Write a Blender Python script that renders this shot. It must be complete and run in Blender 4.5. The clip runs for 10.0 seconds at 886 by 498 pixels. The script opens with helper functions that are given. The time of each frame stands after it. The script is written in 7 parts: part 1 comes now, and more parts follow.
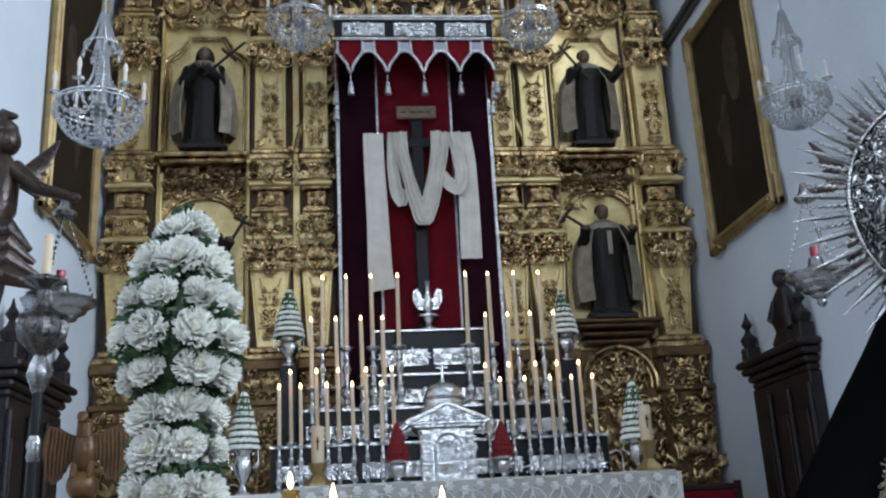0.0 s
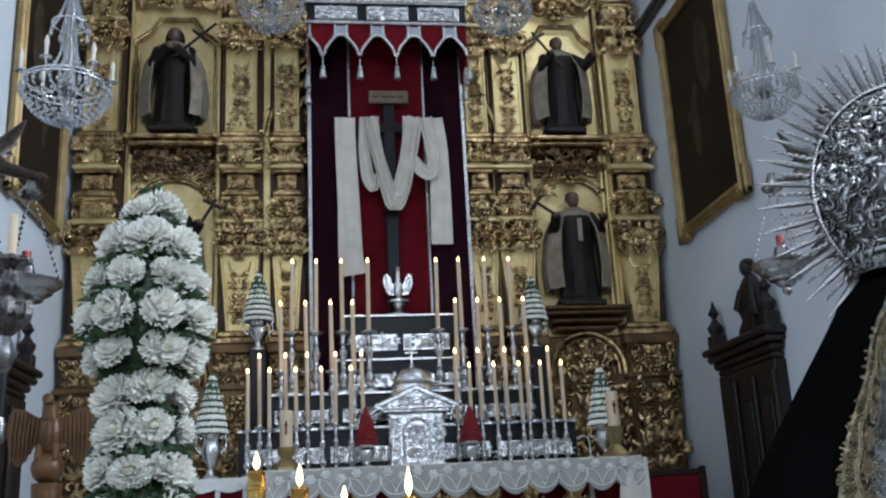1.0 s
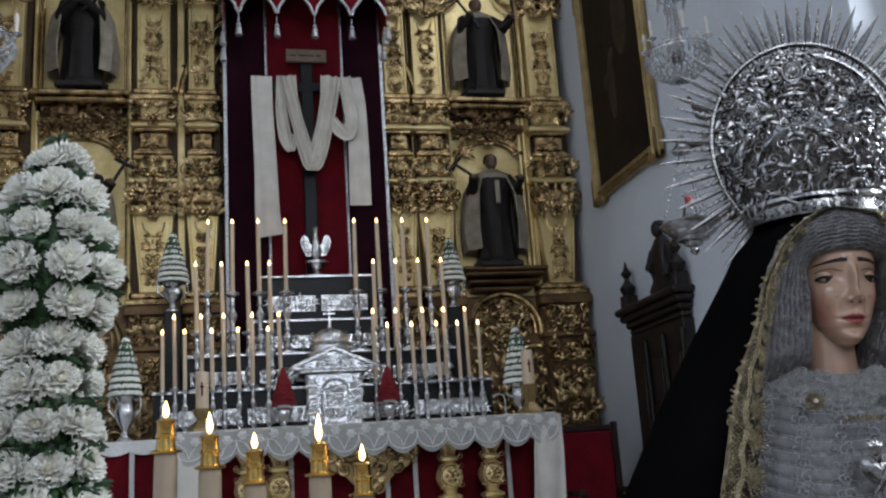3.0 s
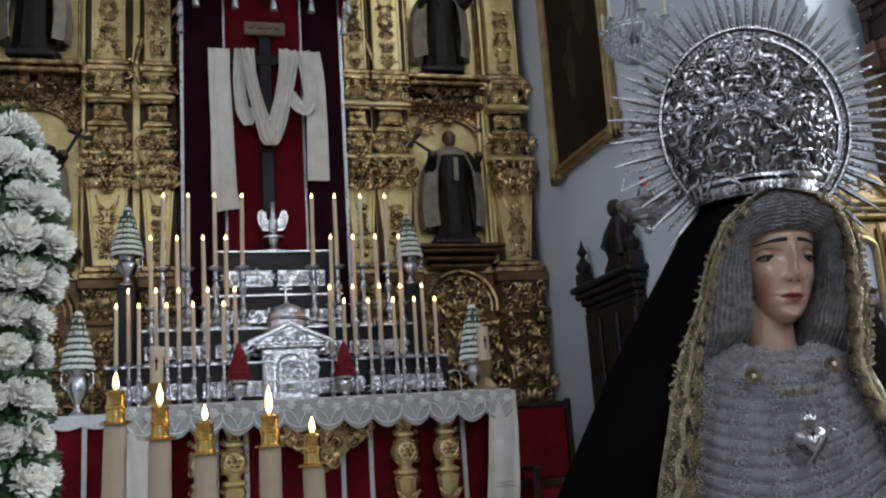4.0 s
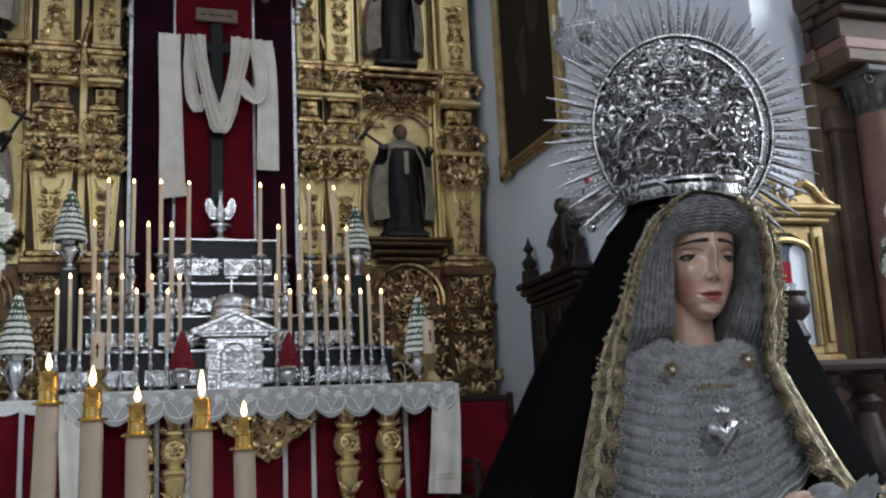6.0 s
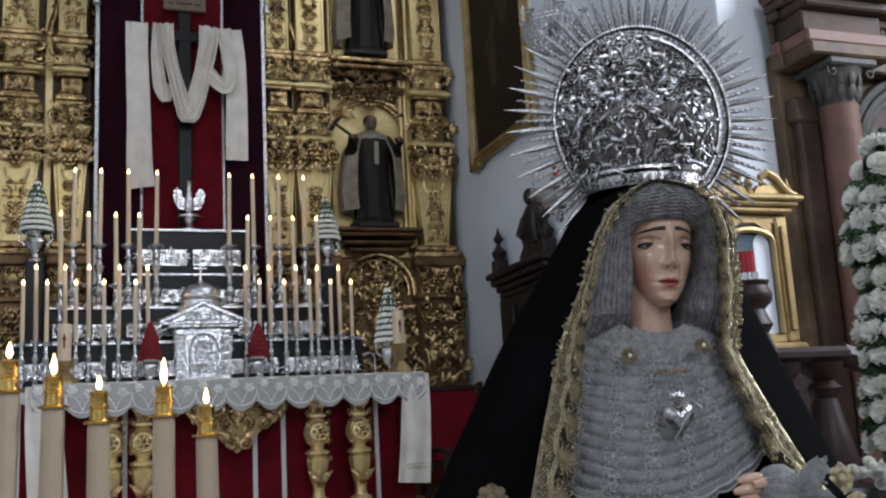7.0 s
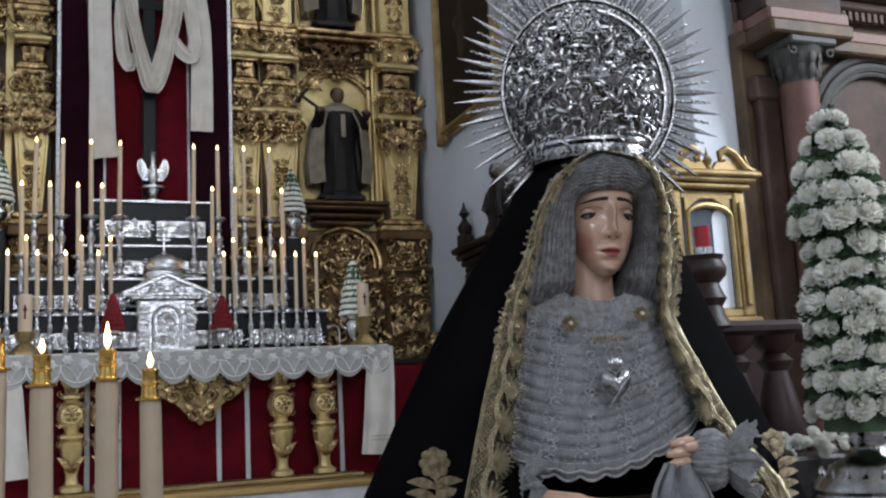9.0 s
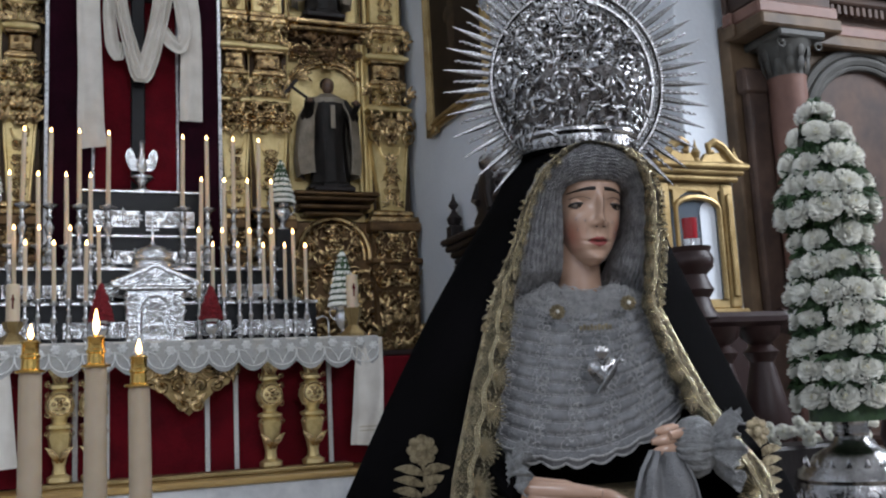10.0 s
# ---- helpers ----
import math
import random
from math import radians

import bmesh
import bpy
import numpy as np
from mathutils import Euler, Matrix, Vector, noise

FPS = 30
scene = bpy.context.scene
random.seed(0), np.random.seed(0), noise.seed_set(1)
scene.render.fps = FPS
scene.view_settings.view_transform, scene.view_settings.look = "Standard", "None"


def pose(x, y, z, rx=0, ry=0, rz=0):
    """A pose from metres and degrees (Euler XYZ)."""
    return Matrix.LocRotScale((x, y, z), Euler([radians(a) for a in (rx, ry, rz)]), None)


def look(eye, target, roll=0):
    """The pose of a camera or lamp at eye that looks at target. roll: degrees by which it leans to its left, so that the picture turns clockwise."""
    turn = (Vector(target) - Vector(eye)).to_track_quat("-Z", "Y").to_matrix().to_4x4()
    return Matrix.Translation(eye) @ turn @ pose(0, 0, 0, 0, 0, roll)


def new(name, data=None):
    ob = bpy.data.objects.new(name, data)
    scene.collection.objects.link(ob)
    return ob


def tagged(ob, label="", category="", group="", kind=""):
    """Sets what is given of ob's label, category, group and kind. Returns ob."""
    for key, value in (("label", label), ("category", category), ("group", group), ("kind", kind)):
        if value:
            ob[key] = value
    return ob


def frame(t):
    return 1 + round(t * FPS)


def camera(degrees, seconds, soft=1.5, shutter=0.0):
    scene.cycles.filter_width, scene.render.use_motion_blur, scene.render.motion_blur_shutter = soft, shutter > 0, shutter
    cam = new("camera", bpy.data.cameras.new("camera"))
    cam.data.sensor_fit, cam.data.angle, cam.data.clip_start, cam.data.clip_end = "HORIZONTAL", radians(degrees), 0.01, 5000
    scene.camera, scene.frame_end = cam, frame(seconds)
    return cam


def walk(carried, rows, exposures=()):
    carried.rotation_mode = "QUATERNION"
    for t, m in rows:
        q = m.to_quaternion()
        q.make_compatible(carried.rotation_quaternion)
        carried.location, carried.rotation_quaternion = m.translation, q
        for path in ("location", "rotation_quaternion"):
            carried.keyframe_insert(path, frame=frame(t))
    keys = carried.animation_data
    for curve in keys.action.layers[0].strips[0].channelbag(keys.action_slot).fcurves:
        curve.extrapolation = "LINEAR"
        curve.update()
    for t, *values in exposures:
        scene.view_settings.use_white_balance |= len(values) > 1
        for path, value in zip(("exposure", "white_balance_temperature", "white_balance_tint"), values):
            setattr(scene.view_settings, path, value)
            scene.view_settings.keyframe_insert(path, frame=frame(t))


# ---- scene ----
cam = camera(49.72, 10.0, soft=2.2)
PATH = [
    (0.0, pose(-0.021, 0.064, 1.490, 106.72, 2.85, -5.35)),
    (0.5, pose(-0.018, 0.062, 1.487, 106.15, 2.92, -6.18)),
    (1.0, pose(-0.018, 0.060, 1.484, 105.80, 2.73, -7.19)),
    (1.5, pose(-0.016, 0.058, 1.480, 105.36, 3.12, -8.06)),
    (2.0, pose(-0.017, 0.051, 1.474, 104.83, 3.24, -9.26)),
    (2.5, pose(-0.013, 0.046, 1.465, 104.11, 3.53, -10.72)),
    (4.0, pose(0.001, 0.020, 1.452, 101.79, 3.69, -14.41)),
    (4.5, pose(0.001, 0.007, 1.449, 101.31, 3.23, -16.01)),
    (5.0, pose(0.000, 0.000, 1.450, 101.52, 2.84, -16.06)),
    (5.5, pose(0.007, -0.014, 1.444, 101.56, 2.81, -16.51)),
    (6.0, pose(0.015, -0.027, 1.439, 101.25, 2.80, -17.60)),
    (7.5, pose(0.032, -0.058, 1.426, 100.31, 3.26, -19.70)),
    (8.0, pose(0.040, -0.069, 1.421, 99.92, 3.12, -20.06)),
    (8.5, pose(0.050, -0.076, 1.417, 99.42, 3.08, -20.56)),
    (9.0, pose(0.059, -0.079, 1.413, 99.03, 3.00, -21.07)),
    (9.5, pose(0.058, -0.083, 1.410, 98.81, 2.92, -21.49)),
    (10.0, pose(0.058, -0.087, 1.406, 98.52, 2.87, -21.72)),
]
walk(cam, PATH, exposures=[(0, 0.08, 6380, 14), (1, -0.03, 6480, 14), (2.5, -0.33, 6880, 18), (5, -0.24, 6980, 19), (7.5, -0.04, 7050, 20), (10, -0.05, 7050, 20)])

# ---- light ----
world = bpy.data.worlds.new("world")
scene.world = world
world.use_nodes = True
wn = world.node_tree.nodes
sky = wn.new("ShaderNodeTexSky")
sky.sky_type, sky.sun_disc, sky.sun_elevation, sky.sun_rotation = "NISHITA", False, radians(35), radians(200)
wn["Background"].inputs[1].default_value = 0.12
world.node_tree.links.new(sky.outputs[0], wn["Background"].inputs[0])


def window_light(name, at, target, sx, sy, power, colour):
    d = bpy.data.lights.new(name, "AREA")
    d.shape, d.size, d.size_y, d.energy, d.color = "RECTANGLE", sx, sy, power, colour
    ob = new(name, d)
    ob.matrix_world = look(at, target)
    return ob


DAY = (0.72, 0.87, 1.0)
window_light("rear_window_light", (0.6, -6.85, 5.6), (0.6, 4, 4.0), 3.0, 3.4, 320, DAY)
window_light("nave_window_light", (-5.85, -1.2, 5.4), (0, 2.5, 2.6), 2.4, 3.0, 90, DAY)
window_light("transept_window_light", (7.85, 0.6, 5.6), (-2.2, 6.0, 3.6), 2.4, 3.0, 760, DAY)
window_light("chancel_window_light", (3.38, 5.6, 7.6), (-2.3, 6.3, 3.6), 1.5, 1.8, 70, DAY)


# ---- materials ----
def material(name, colour, rough=0.6, metal=0.0, dark=None, scale=6.0, fine=60.0, bump=0.0, spread=0.5, sheen=0.0,
             transmission=0.0, emission=None, strength=0.0, per_object=0.0, stretch=(1, 1, 1), coat=0.0, spec=0.5, alpha=1.0, sss=0.0):
    m = bpy.data.materials.new(name)
    m.use_nodes = True
    nt, n = m.node_tree, m.node_tree.nodes
    b = n["Principled BSDF"]
    link = nt.links.new
    b.inputs["Base Color"].default_value = (*colour, 1)
    b.inputs["Roughness"].default_value, b.inputs["Metallic"].default_value = rough, metal
    b.inputs["Sheen Weight"].default_value = sheen
    b.inputs["Transmission Weight"].default_value = transmission
    b.inputs["Coat Weight"].default_value = coat
    b.inputs["Specular IOR Level"].default_value, b.inputs["Alpha"].default_value = spec, alpha
    b.inputs["Subsurface Weight"].default_value, b.inputs["Subsurface Radius"].default_value, b.inputs["Subsurface Scale"].default_value = sss, (1, 0.55, 0.25), 0.02
    if emission:
        b.inputs["Emission Color"].default_value, b.inputs["Emission Strength"].default_value = (*emission, 1), strength
    if dark or bump:
        co = n.new("ShaderNodeTexCoord")
        mp = n.new("ShaderNodeMapping")
        mp.inputs["Scale"].default_value = stretch
        link(co.outputs["Object"], mp.inputs[0])
        big, small = n.new("ShaderNodeTexNoise"), n.new("ShaderNodeTexNoise")
        big.inputs["Scale"].default_value, big.inputs["Detail"].default_value = scale, 5
        small.inputs["Scale"].default_value, small.inputs["Detail"].default_value = fine, 3
        for t in (big, small):
            link(mp.outputs[0], t.inputs["Vector"])
        if dark:
            add = n.new("ShaderNodeMath")
            add.operation = "MULTIPLY_ADD"
            add.inputs[1].default_value = 0.35
            link(small.outputs[0], add.inputs[0])
            link(big.outputs[0], add.inputs[2])
            ramp = n.new("ShaderNodeMapRange")
            ramp.inputs["From Min"].default_value, ramp.inputs["From Max"].default_value = 0.675 - spread * 0.35, 0.675 + spread * 0.35
            link(add.outputs[0], ramp.inputs[0])
            mix = n.new("ShaderNodeMix")
            mix.data_type = "RGBA"
            mix.inputs[6].default_value, mix.inputs[7].default_value = (*dark, 1), (*colour, 1)
            link(ramp.outputs[0], mix.inputs[0])
            out = mix.outputs[2]
            if per_object:
                info, hsv, mr = n.new("ShaderNodeObjectInfo"), n.new("ShaderNodeHueSaturation"), n.new("ShaderNodeMapRange")
                mr.inputs["To Min"].default_value, mr.inputs["To Max"].default_value = 1 - per_object, 1 + per_object
                link(info.outputs["Random"], mr.inputs[0])
                link(mr.outputs[0], hsv.inputs["Value"])
                link(out, hsv.inputs["Color"])
                out = hsv.outputs[0]
            link(out, b.inputs["Base Color"])
        rr = n.new("ShaderNodeMapRange")
        rr.inputs["To Min"].default_value, rr.inputs["To Max"].default_value = max(rough - 0.12, 0.03), min(rough + 0.12, 1)
        link(big.outputs[0], rr.inputs[0])
        link(rr.outputs[0], b.inputs["Roughness"])
        if bump:
            bp = n.new("ShaderNodeBump")
            bp.inputs["Strength"].default_value, bp.inputs["Distance"].default_value = bump, 0.01
            link(small.outputs[0], bp.inputs["Height"])
            link(bp.outputs[0], b.inputs["Normal"])
    return m


PLASTER = material("white_plaster", (0.74, 0.78, 0.82), 0.85, dark=(0.62, 0.66, 0.71), scale=1.3, fine=30, bump=0.15, spread=0.9)
CEILING = material("vault_plaster", (0.7, 0.7, 0.69), 0.9, dark=(0.6, 0.6, 0.6), scale=0.8, bump=0.1)
FLOOR = material("floor_marble", (0.36, 0.31, 0.26), 0.3, dark=(0.29, 0.25, 0.21), scale=2.5, fine=25, bump=0.03)
STEP = material("white_marble", (0.72, 0.71, 0.69), 0.35, dark=(0.5, 0.5, 0.5), scale=4, fine=20, bump=0.03)
NOSING = material("varnished_wood", (0.48, 0.3, 0.1), 0.35, dark=(0.28, 0.16, 0.05), scale=3, fine=40, stretch=(1, 8, 8), bump=0.1)
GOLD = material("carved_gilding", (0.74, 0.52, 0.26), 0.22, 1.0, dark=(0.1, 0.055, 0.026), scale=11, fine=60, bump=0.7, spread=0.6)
GOLD_FLAT = material("burnished_gold_leaf", (0.86, 0.69, 0.36), 0.4, 0.62, dark=(0.5, 0.35, 0.13), scale=4, fine=35, bump=0.12, spread=0.8)
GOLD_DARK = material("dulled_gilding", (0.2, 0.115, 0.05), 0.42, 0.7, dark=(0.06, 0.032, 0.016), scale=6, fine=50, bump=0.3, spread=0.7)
# Gilding with the deep shadow between the pilasters put into its brown.
GOLD_SHADED = material("shaded_gilding", (0.085, 0.048, 0.022), 0.5, 0.5, dark=(0.03, 0.017, 0.009), scale=6, fine=50, bump=0.3, spread=0.7)
GOLD_PAINT = material("yellow_gilt_wood", (0.42, 0.3, 0.14), 0.42, 0.7, dark=(0.24, 0.155, 0.06), scale=5, fine=45, bump=0.15)
GOLD_THREAD = material("gold_thread", (0.42, 0.34, 0.21), 0.45, 0.7, dark=(0.14, 0.105, 0.06), scale=90, fine=400, bump=0.8)
SILVER = material("embossed_silver", (0.9, 0.9, 0.9), 0.2, 1.0, dark=(0.5, 0.49, 0.48), scale=18, fine=90, bump=0.3, spread=0.8)
SILVER_OLD = material("polished_old_silver", (0.5, 0.49, 0.485), 0.17, 1.0, dark=(0.16, 0.15, 0.145), scale=26, fine=160, bump=0.2, spread=0.8)
SILVER_PLATE = material("repousse_silver_plate", (0.88, 0.88, 0.88), 0.2, 1.0, dark=(0.6, 0.6, 0.6), scale=16, fine=34, bump=1.0)
BRASS = material("polished_brass", (0.8, 0.52, 0.16), 0.2, 1.0, dark=(0.55, 0.33, 0.1), scale=25, fine=120, bump=0.05)
RED = material("crimson_damask", (0.165, 0.007, 0.013), 0.8, spec=0.1, dark=(0.095, 0.004, 0.008), scale=5, fine=60, bump=0.15)
RED_DARK = material("dark_crimson_velvet", (0.028, 0.004, 0.011), 0.9, spec=0.1, dark=(0.014, 0.002, 0.006), scale=4, fine=50, sheen=0.0)
BLACK = material("black_velvet", (0.0045, 0.004, 0.0045), 0.95, dark=(0.002, 0.002, 0.002), scale=5, fine=300, bump=0.1, spec=0.02)
BLACK_WOOD = material("black_lacquer_wood", (0.008, 0.008, 0.01), 0.4, spec=0.25, dark=(0.004, 0.004, 0.005), scale=6, bump=0.05)
DARK_WOOD = material("dark_stained_wood", (0.024, 0.016, 0.015), 0.42, spec=0.3, dark=(0.01, 0.007, 0.007), scale=5, fine=40, stretch=(6, 6, 1), bump=0.15)
RED_WOOD = material("mahogany_wood", (0.022, 0.009, 0.008), 0.45, spec=0.25, dark=(0.02, 0.008, 0.007), scale=5, fine=40, stretch=(6, 6, 1), bump=0.1)
BROWN_WOOD = material("gilded_brown_wood", (0.13, 0.062, 0.02), 0.42, 0.35, dark=(0.075, 0.033, 0.011), scale=9, fine=50, bump=0.3)
WAX = material("ivory_wax", (0.72, 0.57, 0.41), 0.5, sss=0.3, dark=(0.64, 0.49, 0.33), scale=5, fine=30, bump=0.03)
BIG_WAX = material("unbleached_wax", (0.42, 0.33, 0.235), 0.5, sss=0.25, dark=(0.35, 0.265, 0.18), scale=5, fine=30, bump=0.05)
FLAME = material("candle_flame", (1, 0.7, 0.3), 0.5, emission=(1.0, 0.6, 0.24), strength=11)
LINEN = material("ivory_linen", (0.72, 0.67, 0.6), 0.85, dark=(0.6, 0.55, 0.48), scale=6, fine=260, bump=0.2)
LACE = material("white_lace", (0.84, 0.83, 0.8), 0.85, dark=(0.7, 0.69, 0.66), scale=45, fine=240, bump=0.4, spread=0.5)
GAUZE = material("beige_lining", (0.46, 0.37, 0.22), 0.9, dark=(0.36, 0.29, 0.17), scale=9, fine=200, bump=0.2)
NET = material("fine_white_net", (0.7, 0.69, 0.66), 0.9, dark=(0.6, 0.59, 0.56), scale=45, fine=240, bump=0.2, alpha=0.5)
LACE_CORD = material("pale_grey_lace_cord", (0.53, 0.52, 0.51), 0.9, dark=(0.34, 0.335, 0.33), scale=90, fine=400, bump=0.6)
GOLD_BRIGHT = material("bright_gold_thread", (0.9, 0.78, 0.55), 0.22, 1.0, dark=(0.3, 0.24, 0.14), scale=120, fine=600, bump=0.8)
BORDER = material("gold_lace_ground", (0.07, 0.058, 0.034), 0.55, 0.5, dark=(0.008, 0.007, 0.005), scale=120, fine=400, bump=0.8, spread=0.5)
GOLD_SATIN = material("gold_satin_ribbon", (0.4, 0.34, 0.22), 0.4, 0.65, dark=(0.2, 0.165, 0.1), scale=60, fine=300, bump=0.6)
# Silver whose low colour holds the dark reflections behind the bright scrolls.
SILVER_DIM = material("silver_with_dark_reflections", (0.19, 0.178, 0.174), 0.28, 1.0, dark=(0.075, 0.064, 0.06), scale=40, fine=160, bump=0.4)
GREY_FRILL = material("grey_lace_frill", (0.36, 0.36, 0.355), 0.9, spec=0.1, dark=(0.23, 0.23, 0.23), scale=80, fine=400, bump=0.8)
GREY_LACE = material("grey_lace", (0.265, 0.265, 0.268), 0.9, spec=0.1, dark=(0.16, 0.16, 0.165), scale=30, fine=330, bump=0.5, spread=0.7)
GREY_TULLE = material("grey_tulle", (0.43, 0.42, 0.42), 0.9, spec=0.1, dark=(0.19, 0.185, 0.19), scale=70, fine=420, bump=1.0, spread=0.6)
SKIN = material("polychrome_wood", (0.56, 0.36, 0.26), 0.2, dark=(0.44, 0.26, 0.18), scale=9, fine=60, coat=0.6, spread=1.0)
LIPS = material("painted_lips", (0.36, 0.09, 0.08), 0.25)
DARK_PAINT = material("dark_painted_line", (0.012, 0.008, 0.007), 0.6)
EYE_WHITE = material("glass_eye", (0.2, 0.16, 0.135), 0.15)
EYE_DARK = material("dark_glass_iris", (0.02, 0.012, 0.008), 0.08)
HABIT_DARK = material("dark_brown_habit", (0.016, 0.012, 0.01), 0.55, spec=0.25, dark=(0.007, 0.006, 0.005), scale=9, fine=50, bump=0.5)
HABIT_PALE = material("pale_habit_cloak", (0.3, 0.25, 0.19), 0.55, dark=(0.17, 0.14, 0.1), scale=9, fine=50, bump=0.2)
STATUE_SKIN = material("carved_painted_skin", (0.15, 0.085, 0.055), 0.45, dark=(0.08, 0.045, 0.03), scale=20, bump=0.3)
BRONZE = material("brown_polychrome_carving", (0.05, 0.03, 0.02), 0.3, 0.35, dark=(0.03, 0.018, 0.014), scale=12, fine=60, bump=0.3)
PETAL = material("white_petals", (0.93, 0.92, 0.88), 0.75, dark=(0.8, 0.79, 0.68), scale=40, fine=160, bump=0.2, per_object=0.08)
PETAL_HEART = material("cream_flower_heart", (0.74, 0.69, 0.46), 0.75, dark=(0.6, 0.54, 0.3), scale=60)
LEAF = material("dark_green_fern", (0.035, 0.085, 0.028), 0.55, dark=(0.014, 0.04, 0.014), scale=30, fine=90, bump=0.2)
RED_FLOWER = material("red_silk_flowers", (0.3, 0.012, 0.018), 0.8, dark=(0.13, 0.004, 0.008), scale=40, fine=120, bump=0.7)
GLASS = material("clear_crystal", (0.78, 0.8, 0.83), 0.1, transmission=0.85)
MIRROR = material("old_glass", (0.16, 0.19, 0.22), 0.06, 0.6)
RED_GLASS = material("red_votive_glass", (0.28, 0.008, 0.014), 0.2, emission=(1, 0.05, 0.04), strength=0.02)
PINK_MARBLE = material("pink_marble", (0.2, 0.105, 0.08), 0.55, spec=0.3, dark=(0.13, 0.066, 0.052), scale=5, fine=22, bump=0.03, spread=0.7)
BROWN_MARBLE = material("brown_marble", (0.088, 0.053, 0.04), 0.6, spec=0.2, dark=(0.04, 0.025, 0.02), scale=4, fine=18, bump=0.03)
OCHRE_MARBLE = material("ochre_marble", (0.15, 0.098, 0.06), 0.55, spec=0.2, dark=(0.065, 0.04, 0.024), scale=3, fine=15, bump=0.03)
GREY_MARBLE = material("grey_marble", (0.085, 0.083, 0.076), 0.55, spec=0.2, dark=(0.05, 0.048, 0.044), scale=6, fine=25)
CANVAS = material("darkened_oil_painting", (0.03, 0.019, 0.014), 0.5, spec=0.12, dark=(0.006, 0.005, 0.005), scale=1.6, fine=9, spread=0.5)
PALE_PAINT = material("faded_painted_form", (0.075, 0.052, 0.036), 0.5, spec=0.12, dark=(0.025, 0.017, 0.013), scale=6, fine=20)
BEADS = material("twisted_silver_cord", (0.7, 0.7, 0.69), 0.3, 0.9, dark=(0.45, 0.45, 0.46), scale=50, fine=200, bump=0.4)
GREY_SATIN = material("grey_blue_satin", (0.42, 0.47, 0.5), 0.5, dark=(0.32, 0.36, 0.39), scale=8, fine=100, sheen=0.3)
INRI = material("old_wood_sign", (0.2, 0.14, 0.09), 0.6, dark=(0.11, 0.07, 0.045), scale=12, fine=60, stretch=(1, 6, 6), bump=0.2)
PEARL = material("pearl", (0.7, 0.66, 0.58), 0.25)


def blush_and_shade(m, spots, colour, amount):
    """Rouge and cheek shading painted on carved skin: soft round spots at places of the mesh."""
    nt, n = m.node_tree, m.node_tree.nodes
    target = n["Principled BSDF"].inputs["Base Color"]
    out = target.links[0].from_socket
    co = n.new("ShaderNodeTexCoord")
    for place, r in spots:
        dist, fade, mix = n.new("ShaderNodeVectorMath"), n.new("ShaderNodeMapRange"), n.new("ShaderNodeMix")
        dist.operation, dist.inputs[1].default_value = "DISTANCE", place
        nt.links.new(co.outputs["Object"], dist.inputs[0])
        fade.interpolation_type = "SMOOTHSTEP"
        fade.inputs["From Min"].default_value, fade.inputs["From Max"].default_value = 0.0, r
        fade.inputs["To Min"].default_value, fade.inputs["To Max"].default_value = amount, 0.0
        nt.links.new(dist.outputs["Value"], fade.inputs[0])
        mix.data_type, mix.inputs[7].default_value = "RGBA", (*colour, 1)
        nt.links.new(fade.outputs[0], mix.inputs[0])
        nt.links.new(out, mix.inputs[6])
        out = mix.outputs[2]
    nt.links.new(out, target)


# Dark red spots: rouge, with the shade of the cheeks painted in.
blush_and_shade(SKIN, (((-0.046, -0.06, 1.668), 0.046), ((0.055, -0.06, 1.672), 0.038), ((0.007, -0.115, 1.672), 0.012)), (0.4, 0.13, 0.085), 0.85)


# ---- mesh tools ----
class Build:
    """Gathers vertices and faces of one mesh; each face keeps the number of its material."""

    def __init__(self):
        self.v, self.f, self.m, self.n = [], [], [], 0

    def add(self, shape, place=None, mat=0):
        v, f = shape
        v = np.asarray(v, float)
        if place is not None:
            a = np.array(place)
            v = v @ a[:3, :3].T + a[:3, 3]
        self.v.append(v)
        self.f.extend([tuple(i + self.n for i in q) for q in f])
        self.m.extend([mat] * len(f))
        self.n += len(v)
        return self


def make_mesh(name, b, mats, sharp=40):
    me = bpy.data.meshes.new(name)
    me.from_pydata(np.concatenate(b.v).tolist(), [], b.f)
    for m in mats if isinstance(mats, (list, tuple)) else [mats]:
        me.materials.append(m)
    me.polygons.foreach_set("material_index", b.m)
    me.polygons.foreach_set("use_smooth", [True] * len(b.f))
    me.update()
    me.set_sharp_from_angle(angle=radians(sharp))
    return me


def part(name, b, mats, parent=None, label="", sharp=40, at=None):
    ob = new(name, b if isinstance(b, bpy.types.Mesh) else make_mesh(name, b, mats, sharp))
    if parent is not None:
        ob.parent = parent
    if at is not None:
        ob.matrix_basis = at
    if label:
        tagged(ob, label)
    if name in ("relief", "crest", "capital", "embroidery", "drop_string"):
        tagged(ob, kind="stuff")
    return ob


def thing(name, label, category, at=None, group="", kind=""):
    ob = new(name)
    ob.empty_display_size = 0.1
    if at is not None:
        ob.matrix_basis = at
    return tagged(ob, label, category, group, kind)


def solid(name, b, mats, label, category, at=None, group="", kind="", sharp=40):
    ob = part(name, b, mats, None, "", sharp, at)
    return tagged(ob, label, category, group, kind)


def move(x, y, z):
    return Matrix.Translation((x, y, z))


